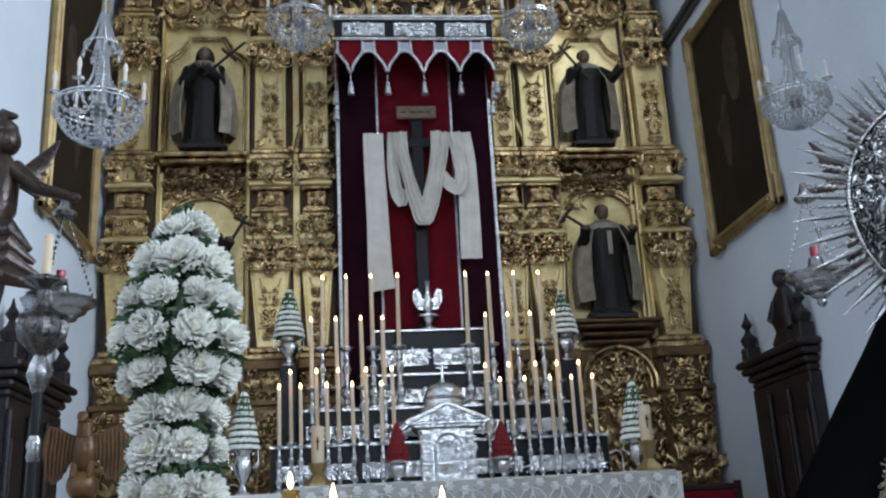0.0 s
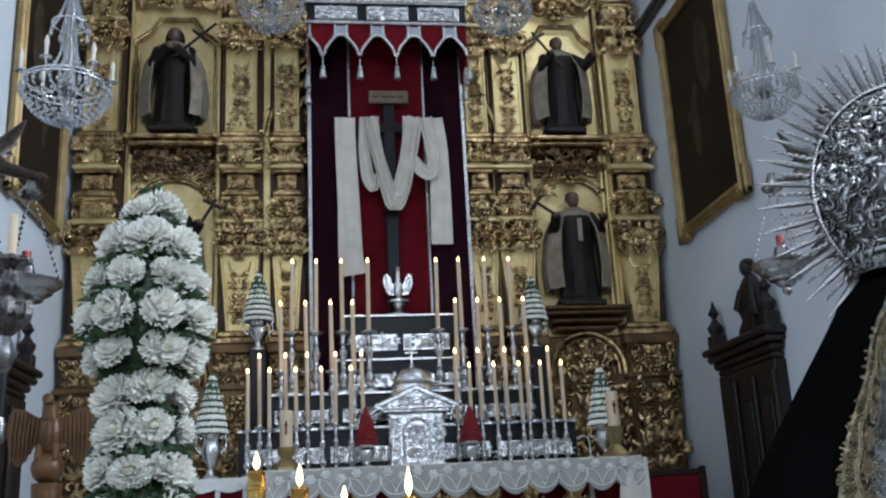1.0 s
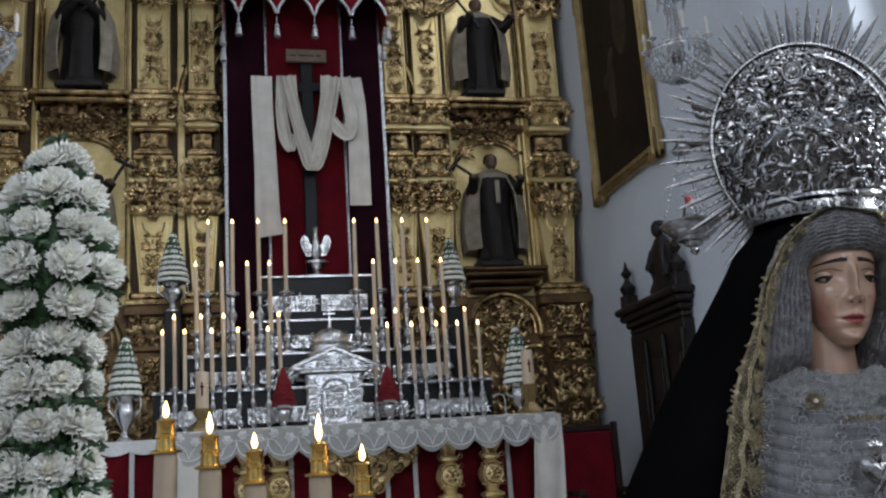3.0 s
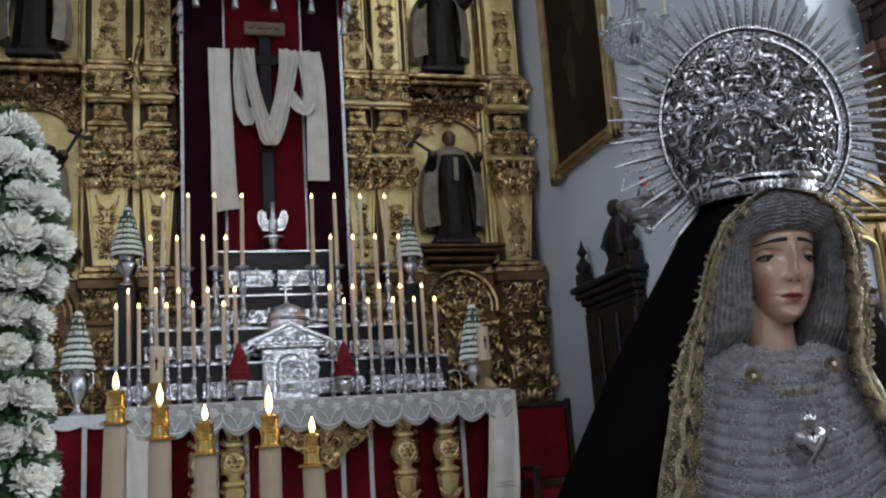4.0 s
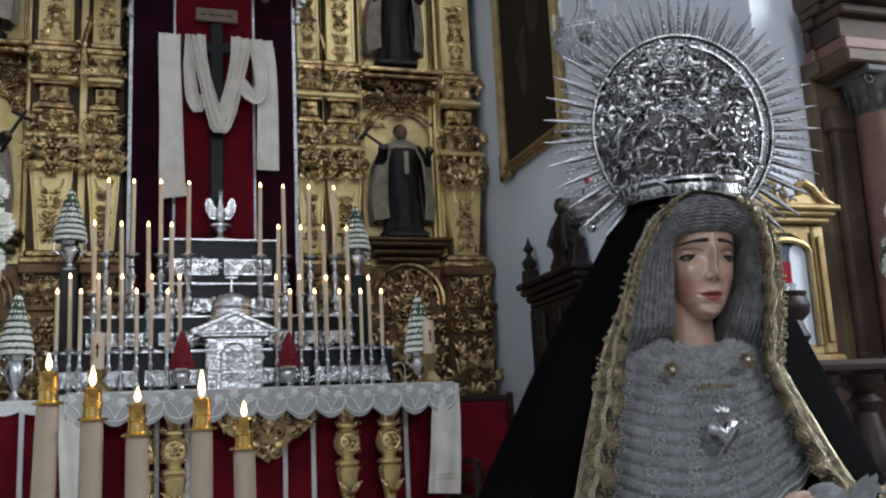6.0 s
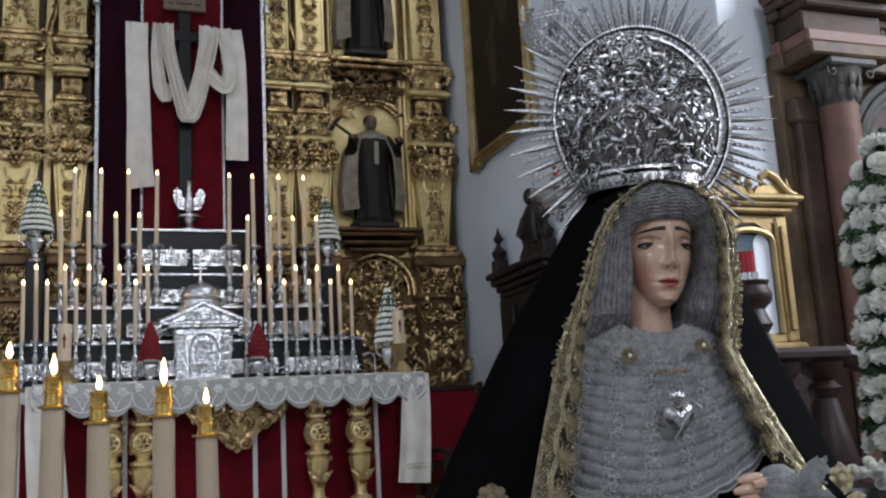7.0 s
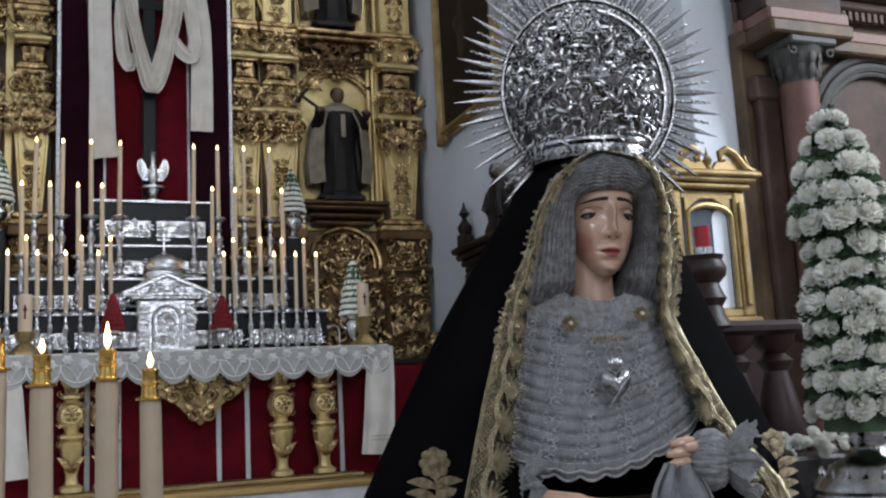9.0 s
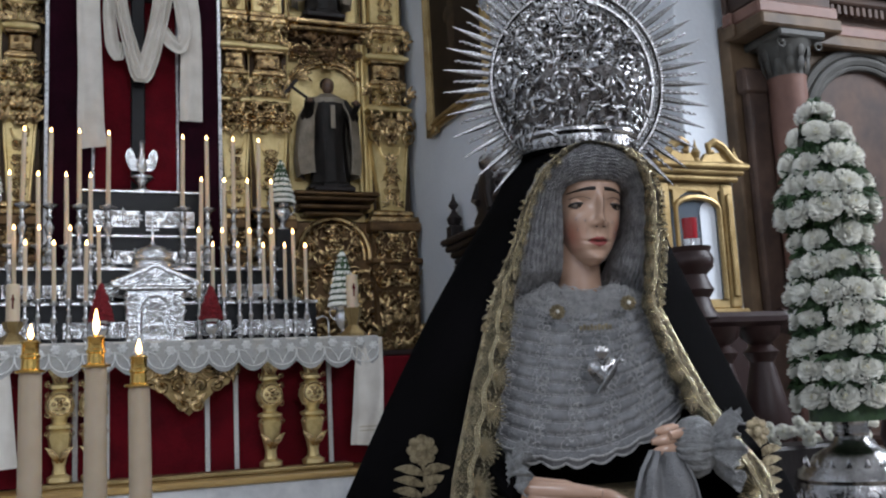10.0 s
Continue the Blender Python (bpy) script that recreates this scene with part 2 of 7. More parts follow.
def box(x0, x1, y0, y1, z0, z1, e=0.006):
    """A box with chamfered edges."""
    e = min(e, (x1 - x0) / 3, (y1 - y0) / 3, (z1 - z0) / 3)
    c, h = np.array([(x0 + x1) / 2, (y0 + y1) / 2, (z0 + z1) / 2]), np.array([x1 - x0, y1 - y0, z1 - z0]) / 2
    v, idx = [], {}
    for s in ((i, j, k) for i in (-1, 1) for j in (-1, 1) for k in (-1, 1)):
        for a in range(3):
            q = h - e
            q[a] = h[a]
            idx[s, a] = len(v)
            v.append(c + np.array(s) * q)
    f = []
    for a in range(3):
        b, d = (a + 1) % 3, (a + 2) % 3
        for s in (-1, 1):
            ring = []
            for p, q in ((-1, -1), (1, -1), (1, 1), (-1, 1)):
                k = [0, 0, 0]
                k[a], k[b], k[d] = s, p, q
                ring.append(idx[tuple(k), a])
            f.append(ring if s > 0 else ring[::-1])
        for p in (-1, 1):
            for q in (-1, 1):
                k0, k1 = [0, 0, 0], [0, 0, 0]
                k0[b] = k1[b] = p
                k0[d] = k1[d] = q
                k0[a], k1[a] = -1, 1
                ring = [idx[tuple(k0), b], idx[tuple(k1), b], idx[tuple(k1), d], idx[tuple(k0), d]]
                f.append(ring if p * q > 0 else ring[::-1])
    for s in ((i, j, k) for i in (-1, 1) for j in (-1, 1) for k in (-1, 1)):
        ring = [idx[s, 0], idx[s, 1], idx[s, 2]]
        f.append(ring if s[0] * s[1] * s[2] > 0 else ring[::-1])
    return v, f


def lathe(profile, n=16, arc=1.0, sx=1.0, sy=1.0, wave=0.0, lobes=8):
    """Turns a profile of (radius, height) about z; wave: fluting."""
    v, f = [], []
    m = n if arc >= 1 else n + 1
    for r, z in profile:
        for i in range(m):
            a = 2 * math.pi * arc * i / n
            w = r * (1 + wave * math.cos(lobes * a))
            v.append((w * math.cos(a) * sx, w * math.sin(a) * sy, z))
    for j in range(len(profile) - 1):
        for i in range(n):
            k = (i + 1) % m
            f.append((j * m + i, j * m + k, (j + 1) * m + k, (j + 1) * m + i))
    if arc >= 1:
        f.append(tuple(range(m))[::-1])
        f.append(tuple((len(profile) - 1) * m + i for i in range(m)))
    return v, f


def tube(path, radii, n=6, flat=1.0):
    """A tapering tube along points; flat squeezes it across the direction nearest to y."""
    p = np.asarray(path, float)
    r = np.broadcast_to(np.asarray(radii, float), (len(p),))
    t = np.gradient(p, axis=0)
    t /= np.linalg.norm(t, axis=1)[:, None] + 1e-9
    side = np.cross(t, (0, 1, 0.001))
    bad = np.linalg.norm(side, axis=1) < 0.2
    side[bad] = np.cross(t[bad], (1, 0, 0))
    side /= np.linalg.norm(side, axis=1)[:, None]
    up = np.cross(side, t)
    a = np.arange(n) * 2 * math.pi / n
    v = (p[:, None] + r[:, None, None] * (np.cos(a)[None, :, None] * side[:, None] + flat * np.sin(a)[None, :, None] * up[:, None])).reshape(-1, 3)
    f = [(j * n + i, j * n + (i + 1) % n, (j + 1) * n + (i + 1) % n, (j + 1) * n + i) for j in range(len(p) - 1) for i in range(n)]
    f += [tuple(range(n))[::-1], tuple((len(p) - 1) * n + i for i in range(n))]
    return v, f


def ball(r=1.0, n=8, m=6, sx=1.0, sy=1.0, sz=1.0):
    v, f = [(0, 0, -r * sz)], []
    for j in range(1, m):
        b = -math.pi / 2 + math.pi * j / m
        v += [(r * sx * math.cos(b) * math.cos(2 * math.pi * i / n), r * sy * math.cos(b) * math.sin(2 * math.pi * i / n), r * sz * math.sin(b)) for i in range(n)]
    v.append((0, 0, r * sz))
    for i in range(n):
        k = (i + 1) % n
        f.append((0, 1 + k, 1 + i))
        for j in range(m - 2):
            f.append((1 + j * n + i, 1 + j * n + k, 1 + (j + 1) * n + k, 1 + (j + 1) * n + i))
        f.append((1 + (m - 2) * n + i, 1 + (m - 2) * n + k, len(v) - 1))
    return v, f


def sheet(grid, thick=0.004):
    """A cloth of some thickness from a grid of points."""
    g = np.asarray(grid, float)
    a, b, _ = g.shape
    du, dv = np.gradient(g, axis=0), np.gradient(g, axis=1)
    nrm = np.cross(du, dv)
    nrm /= np.linalg.norm(nrm, axis=2)[..., None] + 1e-9
    v = np.concatenate([(g + nrm * thick / 2).reshape(-1, 3), (g - nrm * thick / 2).reshape(-1, 3)])
    k, f = a * b, []
    for i in range(a - 1):
        for j in range(b - 1):
            q = (i * b + j, (i + 1) * b + j, (i + 1) * b + j + 1, i * b + j + 1)
            f.append(q)
            f.append(tuple(x + k for x in q[::-1]))
    rim = [i * b for i in range(a)] + [(a - 1) * b + j for j in range(1, b)] + [i * b + b - 1 for i in range(a - 2, -1, -1)] + [j for j in range(b - 2, 0, -1)]
    for i in range(len(rim)):
        p, q = rim[i], rim[(i + 1) % len(rim)]
        f.append((q, p, p + k, q + k))
    return v, f


def prism(outline, y0, y1):
    """A plate in the xz plane from y0 (front) to y1."""
    n = len(outline)
    v = [(x, y0, z) for x, z in outline] + [(x, y1, z) for x, z in outline]
    return v, [tuple(range(n)), tuple(range(2 * n - 1, n - 1, -1))] + [((i + 1) % n, i, i + n, (i + 1) % n + n) for i in range(n)]


def spiral(r, turns=1.4, thick=0.25, depth=0.0, n=18, hand=1):
    """A volute in the xz plane, its eye at the origin."""
    s = np.linspace(0, 1, n)
    a = s * turns * 2 * math.pi
    q = r * (0.12 + 0.88 * s)
    return tube(np.stack([hand * q * np.cos(a), -depth * (1 - s), q * np.sin(a)], 1), r * thick * (1.1 - 0.75 * s), 5, 0.9)


def leaf_shape(length, width, curl=0.4, n=7):
    s = np.linspace(0, 1, n)
    path = np.stack([curl * length * s ** 2, -0.35 * length * np.sin(s * 2.4) * 0.6, length * s], 1)
    return tube(path, np.maximum(width * np.sin(s * 2.75 + 0.3), 0.003), 5, 0.35)


def rosette(r, petals=6):
    b = Build()
    b.add(ball(r * 0.36, 7, 5), move(0, -r * 0.25, 0))
    for i in range(petals):
        a = 2 * math.pi * i / petals
        b.add(ball(r * 0.36, 6, 4, 1, 0.5, 0.8), move(r * 0.6 * math.cos(a), -r * 0.1, r * 0.6 * math.sin(a)))
    return np.concatenate(b.v), b.f


VOL = [spiral(1, t, k, 0.25, 16, h) for t, k in ((1.3, 0.24), (1.7, 0.2)) for h in (1, -1)]
LEAVES = [leaf_shape(1, 0.2, c) for c in (-0.5, 0.0, 0.5)]
FINE_VOL = [spiral(1, t, k, 0.25, 22, h) for t, k in ((1.6, 0.17), (1.9, 0.14)) for h in (1, -1)]
FINE_LEAF = [leaf_shape(1, 0.13, c) for c in (-0.6, 0.0, 0.6)]
ROSE = rosette(1)


def scaled(x, y, z, s, turn=0.0, sy=None):
    return move(x, y, z) @ Matrix.Rotation(turn, 4, "Y") @ Matrix.Diagonal((s, s if sy is None else sy, s, 1))


def carve(b, x0, x1, z0, z1, y, size, rng, mirror=True, mat=0):
    """Fills an upright panel with mirrored scrolls, leaves and rosettes that stand out towards -y."""
    cx, hw = (x0 + x1) / 2, (x1 - x0) / 2
    step = size * 0.78
    rows, cols = max(1, round((z1 - z0) / step)), max(1, round(hw / step))
    for j in range(rows):
        z = z0 + (z1 - z0) * (j + 0.5) / rows
        for i in range(cols):
            dx = hw * (i + 0.5) / cols + rng.uniform(-0.15, 0.15) * size
            s, tr, kind = size * rng.uniform(0.38, 0.62), rng.uniform(0, 6.28), rng.random()
            dz, out = rng.uniform(-0.2, 0.2) * size, rng.uniform(0.2, 0.75) * size
            for side in (1, -1):
                px = min(max(cx + side * dx, x0 + s * 0.5), x1 - s * 0.5)
                if kind < 0.5:
                    k = VOL[(0 if side > 0 else 1) + 2 * (kind < 0.25)]
                    b.add(k, scaled(px, y - out * 0.35, z + dz, s, side * tr, s * 1.5), mat)
                    b.add(LEAVES[1 + side], scaled(px, y - out * 0.3, z + dz, s * 1.3, side * (tr + 1.5)), mat)
                elif kind < 0.85:
                    for q in (-0.7, 0, 0.7):
                        b.add(LEAVES[1 + side], scaled(px, y - out * 0.25, z + dz - s * 0.6, s * 1.6, side * (q + (tr - 3.14) * 0.3)), mat)
                else:
                    b.add(ROSE, scaled(px, y - out * 0.3, z + dz, s * 0.85), mat)
        if j % 2 == 0:
            b.add(ROSE if rng.random() < 0.4 else LEAVES[1], scaled(cx, y - size * 0.3, z - size * 0.3, size * 0.6), mat)
    return b


def wall_with_hole(x0, x1, z0, z1, y0, y1, hx0, hx1, hz0, hz1):
    b = Build()
    for q in ((x0, hx0, z0, z1), (hx1, x1, z0, z1), (hx0, hx1, z0, hz0), (hx0, hx1, hz1, z1)):
        b.add(box(q[0], q[1], y0, y1, q[2], q[3], 0.001))
    return b

# ---- the building ----
WX0, WX1, RY = -2.3, 3.44, 9.02          # chancel walls, face of the altarpiece's backing
FLOOR_Z, ALTAR_Z = 0.58, 0.87


def structure(name, b, mat, label, sharp=40):
    return solid(name, b, mat, label, name.split("_")[0], kind="structure", sharp=sharp)


structure("floor", Build().add(box(-6.2, 8.2, -7.2, 4.4, -0.2, 0)), FLOOR, "polished brown marble church floor")
structure("chancel_floor", Build().add(box(WX0, WX1, 4.41, 9.6, -0.2, FLOOR_Z)).add(box(WX0 + 0.01, WX1 - 0.01, 4.11, 4.41, 0, 0.39)).add(box(WX0 + 0.02, WX1 - 0.02, 3.81, 4.11, 0, 0.195)), STEP, "white marble raised chancel floor with steps")
structure("altar_platform", Build().add(box(-1.35, 2.62, 7.02, 9.0, FLOOR_Z, ALTAR_Z - 0.05)), STEP, "white platform below the altar")
structure("platform_nosing", Build().add(box(-1.37, 2.64, 6.98, 9.0, ALTAR_Z - 0.048, ALTAR_Z, 0.012)), NOSING, "varnished yellow wooden edge of the platform")
structure("wall_east", Build().add(box(WX0 - 0.4, WX1 + 0.4, 9.3, 9.6, 0, 9.5)), PLASTER, "plain white plaster wall behind the altarpiece")
b = Build()
b.add(box(WX1, WX1 + 0.4, 4.4, 9.3, 0, 6.6)).add(box(WX1, WX1 + 0.4, 4.4, 4.8, 6.6, 9.5)).add(box(WX1, WX1 + 0.4, 6.4, 9.3, 6.6, 9.5)).add(box(WX1, WX1 + 0.4, 4.8, 6.4, 8.6, 9.5))
structure("wall_chancel_south", b, PLASTER, "bluish white plaster chancel wall")
structure("wall_chancel_north", Build().add(box(WX0 - 0.4, WX0, 4.4, 9.3, 0, 9.5)), PLASTER, "bluish white plaster chancel wall")
structure("wall_transept_south", Build().add(box(WX1 + 0.4, 8.2, 4.4, 4.8, 0, 9.5)), PLASTER, "white plaster transept wall")
structure("wall_transept_north", Build().add(box(-6.2, WX0 - 0.4, 4.4, 4.8, 0, 9.5)), PLASTER, "white plaster transept wall")
structure("wall_west", wall_with_hole(-6.2, 8.2, 0, 9.5, -7.2, -6.9, -0.9, 2.1, 3.9, 7.3), PLASTER, "white plaster rear wall with a window")
b = Build()
for q in ((-7.2, -2.4, 0, 9.5), (0.0, 4.8, 0, 9.5), (-2.4, 0.0, 0, 3.9), (-2.4, 0.0, 6.9, 9.5)):
    b.add(box(-6.2, -5.9, q[0], q[1], q[2], q[3], 0.001))
structure("wall_nave_north", b, PLASTER, "white plaster nave wall with a window")
b = Build()
for q in ((-7.2, -0.6, 0, 9.5), (1.8, 4.8, 0, 9.5), (-0.6, 1.8, 0, 4.1), (-0.6, 1.8, 7.1, 9.5)):
    b.add(box(7.9, 8.2, q[0], q[1], q[2], q[3], 0.001))
structure("wall_nave_south", b, PLASTER, "white plaster nave wall with a window")
structure("ceiling", Build().add(box(-6.2, 8.2, -7.2, 9.6, 9.5, 9.8)), CEILING, "pale plaster church ceiling")
b = Build()
for zz, d in ((6.28, 0.05), (6.33, 0.09), (6.4, 0.05)):
    b.add(box(WX1 - d, WX1 - 0.001, 4.45, 9.0, zz, zz + 0.05, 0.012))
structure("trim_cornice", b, GREY_MARBLE, "dark moulded string course on the chancel wall")

# ---- the altarpiece ----
rng = random.Random(4)
altarpiece = thing("altarpiece", "tall carved and gilded baroque altarpiece with niches", "altarpiece", move(0, 0, 0))
# Backing and pilaster cores take the gilding that has shadow in its colour.
part("back_panel", Build().add(box(-2.28, 3.42, RY, 9.28, FLOOR_Z, 9.3)), GOLD_SHADED, altarpiece, "gilded backing with shadow painted into its colour")
ZB, ZM, ZT = 3.1, 4.98, 7.3            # top of the base, sill of the upper niches, top order


def pilaster(cx, w, z0, z1, estipite):
    """A baroque pilaster built of stacked blocks with carving; estipite: tapers to its foot in the lower part."""
    p = part("pilaster", Build().add(box(cx - w * 0.5, cx + w * 0.5, RY - 0.1, RY, z0, z1, 0.01)), GOLD_SHADED, altarpiece, "gilded carved pilaster")
    h = z1 - z0
    y = RY - 0.1
    b = Build()
    b.add(box(cx - w * 0.55, cx + w * 0.55, y - 0.16, y, z0, z0 + 0.06, 0.012))
    b.add(box(cx - w * 0.47, cx + w * 0.47, y - 0.13, y, z0 + 0.06, z0 + 0.13, 0.02))
    part("plinth", b, GOLD, p)
    zs = z0 + 0.13
    ze = z0 + h * 0.48
    b = Build()
    lo, hi = (w * 0.26, w * 0.44) if estipite else (w * 0.36, w * 0.36)
    b.add(prism([(cx - lo, zs), (cx + lo, zs), (cx + hi, ze), (cx - hi, ze)], y - 0.1, y))
    for s in (-1, 1):
        b.add(tube([(cx + s * lo * 0.92, y - 0.1, zs), (cx + s * hi * 0.92, y - 0.1, ze)], 0.016, 6))
    for s in (-1, 1):
        b.add(tube([(cx + s * hi * 0.5 * math.cos(a), y - 0.11, ze - 0.16 + hi * 0.7 * -math.sin(a)) for a in np.linspace(0, 1.57, 6)], 0.013, 5))
    part("shaft", b, GOLD_FLAT, p, "smooth gilded tapering shaft")
    b = Build()
    carve(b, cx - lo * 0.6, cx + lo * 0.6, zs + 0.04, ze - 0.25, y - 0.1, 0.085, rng)
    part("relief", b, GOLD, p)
    b = Build()
    carve(b, cx - w * 0.5, cx + w * 0.5, ze - 0.1, ze + 0.2, y - 0.14, 0.13, rng)
    b.add(box(cx - w * 0.42, cx + w * 0.42, y - 0.14, y, ze, ze + 0.16, 0.03))
    for s in (-1, 1):
        b.add(VOL[0 if s > 0 else 1], scaled(cx + s * w * 0.4, y - 0.16, ze + 0.06, 0.085, 0, 0.12))
    part("capital", b, GOLD, p)
    zc = ze + 0.2
    n = 3
    for i in range(n):
        b = Build()
        za, zb = zc + (z1 - zc) * i / n, zc + (z1 - zc) * (i + 1) / n
        k = (0.5, 0.4, 0.47)[i % 3]
        b.add(box(cx - w * k, cx + w * k, y - 0.17, y, za, za + 0.045, 0.012))
        b.add(box(cx - w * k * 0.86, cx + w * k * 0.86, y - 0.13, y, za + 0.045, za + 0.075, 0.01))
        b.add(box(cx - w * 0.3, cx + w * 0.3, y - 0.11, y, za + 0.075, zb - 0.03, 0.02))
        b.add(box(cx - w * 0.4, cx + w * 0.4, y - 0.15, y, zb - 0.035, zb, 0.012))
        part("block", b, GOLD if i % 2 else GOLD_FLAT, p, "stacked gilded block")
    b = Build()
    for i in range(n):
        za, zb = zc + (z1 - zc) * i / n + 0.06, zc + (z1 - zc) * (i + 1) / n - 0.02
        if i == 1:
            carve(b, cx - w * 0.2, cx + w * 0.2, za + 0.03, zb - 0.03, y - 0.12, 0.07, rng)
        else:
            carve(b, cx - w * 0.5, cx + w * 0.5, za, zb, y - 0.14, 0.125, rng)
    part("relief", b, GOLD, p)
    return p


for cx, w, est in ((-2.03, 0.46, True), (-0.71, 0.44, True), (-0.27, 0.34, True), (1.61, 0.32, True), (1.94, 0.42, True), (3.16, 0.48, True)):
    pilaster(cx, w, ZB, ZM + 0.08, est)
    pilaster(cx, w * 0.94, ZM + 0.08, ZT, False)
    b = Build()
    b.add(box(cx - w * 0.56, cx + w * 0.56, RY - 0.3, RY, ZB - 0.1, ZB, 0.015)).add(box(cx - w * 0.5, cx + w * 0.5, RY - 0.25, RY, FLOOR_Z, ZB - 0.1, 0.02))
    b.add(box(cx - w * 0.56, cx + w * 0.56, RY - 0.29, RY, ZB - 0.42, ZB - 0.36, 0.012))
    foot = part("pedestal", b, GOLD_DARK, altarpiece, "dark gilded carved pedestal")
    part("relief", carve(carve(Build(), cx - w * 0.45, cx + w * 0.45, ZB - 1.5, ZB - 0.44, RY - 0.25, 0.15, rng), cx - w * 0.45, cx + w * 0.45, ZB - 0.36, ZB - 0.1, RY - 0.25, 0.12, rng), GOLD, foot)
    # upper order, seen only at its foot
    b = Build()
    b.add(box(cx - w * 0.55, cx + w * 0.55, RY - 0.28, RY, ZT, ZT + 0.08, 0.015)).add(box(cx - w * 0.4, cx + w * 0.4, RY - 0.16, RY, ZT + 0.08, 9.2, 0.02))
    carve(b, cx - w * 0.4, cx + w * 0.4, ZT + 0.1, 8.4, RY - 0.16, 0.14, rng)
    part("upper_pilaster", b, GOLD, altarpiece)


def arch_pts(cx, z, r, a0=0.0, a1=math.pi, n=18, sx=1.0):
    return [(cx + sx * r * math.cos(a), z + r * math.sin(a)) for a in np.linspace(a0, a1, n)]


def moulding(pts, y, r):
    return tube([(x, y, z) for x, z in pts], r, 7)


def niche_bay(cx, hw):
    """Both niches of a side bay with their panels, frames, consoles and crests."""
    y = RY - 0.02
    n1 = part("niche", Build().add(box(cx - hw, cx + hw, y - 0.015, y, ZB, ZM - 0.02)), GOLD_FLAT, altarpiece, "smooth burnished gold niche")
    # lower, round-headed
    zc, r = 4.34, hw * 0.93
    b = Build()
    out = arch_pts(cx, zc, r)
    for rr, yy, k in ((1.0, -0.05, 0.022), (1.07, -0.075, 0.016), (1.14, -0.05, 0.02)):
        b.add(moulding([(cx + r * rr, ZB + 0.3)] + arch_pts(cx, zc, r * rr) + [(cx - r * rr, ZB + 0.3)], y + yy, k))
    part("arch_moulding", b, GOLD, n1)
    b = Build()
    for s in (-1, 1):
        carve(b, *sorted((cx + s * hw * 1.0, cx + s * hw * 0.55)), zc + r * 0.62, ZM - 0.06, y - 0.03, 0.13, rng)
    carve(b, cx - hw * 0.6, cx + hw * 0.6, zc + r * 0.96, ZM - 0.02, y - 0.08, 0.15, rng)
    part("crest", b, GOLD, n1)
    # sill of the upper niche
    b = Build()
    b.add(box(cx - hw * 1.02, cx + hw * 1.02, y - 0.3, y, ZM + 0.1, ZM + 0.15, 0.012)).add(box(cx - hw * 0.94, cx + hw * 0.94, y - 0.25, y, ZM + 0.05, ZM + 0.1, 0.02))
    s1 = part("sill", b, GOLD, altarpiece)
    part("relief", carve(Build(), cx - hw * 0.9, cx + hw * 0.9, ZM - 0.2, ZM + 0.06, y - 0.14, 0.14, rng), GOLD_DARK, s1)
    # upper niche with an angular head
    n2 = part("niche", Build().add(box(cx - hw, cx + hw, y - 0.015, y, ZM + 0.15, ZT - 0.35)), GOLD_FLAT, altarpiece, "smooth burnished gold niche")
    b = Build()
    for k, (d, yy, rr) in enumerate(((0, -0.05, 0.02), (0.045, -0.08, 0.014))):
        w = hw * 0.97 - d
        b.add(moulding([(cx - w, ZM + 0.15), (cx - w, 6.2 - d), (cx - w * 0.9, 6.24 - d), (cx - w * 0.62, 6.33 - d), (cx - w * 0.42, 6.47 - d), (cx + w * 0.42, 6.47 - d), (cx + w * 0.62, 6.33 - d), (cx + w * 0.9, 6.24 - d), (cx + w, 6.2 - d), (cx + w, ZM + 0.15)], y + yy, rr))
    part("arch_moulding", b, GOLD, n2)
    b = Build()
    carve(b, cx - hw * 0.95, cx + hw * 0.95, 6.56, ZT - 0.05, y - 0.06, 0.2, rng)
    for s in (-1, 1):
        b.add(VOL[0 if s > 0 else 1], scaled(cx + s * hw * 0.62, y - 0.12, 6.78, 0.17, 0.5 * s, 0.2))
    part("crest", b, GOLD, n2)
    # console for the lower figure, with a round shell-like relief below
    b = Build()
    w = 0.43
    for zz, k, d in ((3.33, 1.0, 0.36), (3.29, 0.94, 0.32), (3.22, 0.84, 0.27), (3.16, 0.7, 0.2)):
        b.add(box(cx - w * k, cx + w * k, y - d, y, zz, zz + 0.045, 0.015))
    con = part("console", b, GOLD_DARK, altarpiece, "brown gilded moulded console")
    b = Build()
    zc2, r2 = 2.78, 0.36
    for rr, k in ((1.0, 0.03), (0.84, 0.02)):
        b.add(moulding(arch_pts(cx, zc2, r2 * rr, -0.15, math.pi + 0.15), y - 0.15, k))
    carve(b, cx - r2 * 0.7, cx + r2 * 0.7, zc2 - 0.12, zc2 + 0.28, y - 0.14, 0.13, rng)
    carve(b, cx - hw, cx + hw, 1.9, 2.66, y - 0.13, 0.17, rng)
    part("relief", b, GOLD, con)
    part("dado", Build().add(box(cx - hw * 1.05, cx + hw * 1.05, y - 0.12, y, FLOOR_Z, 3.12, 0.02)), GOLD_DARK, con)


niche_bay(-1.35, 0.43)
niche_bay(2.55, 0.43)
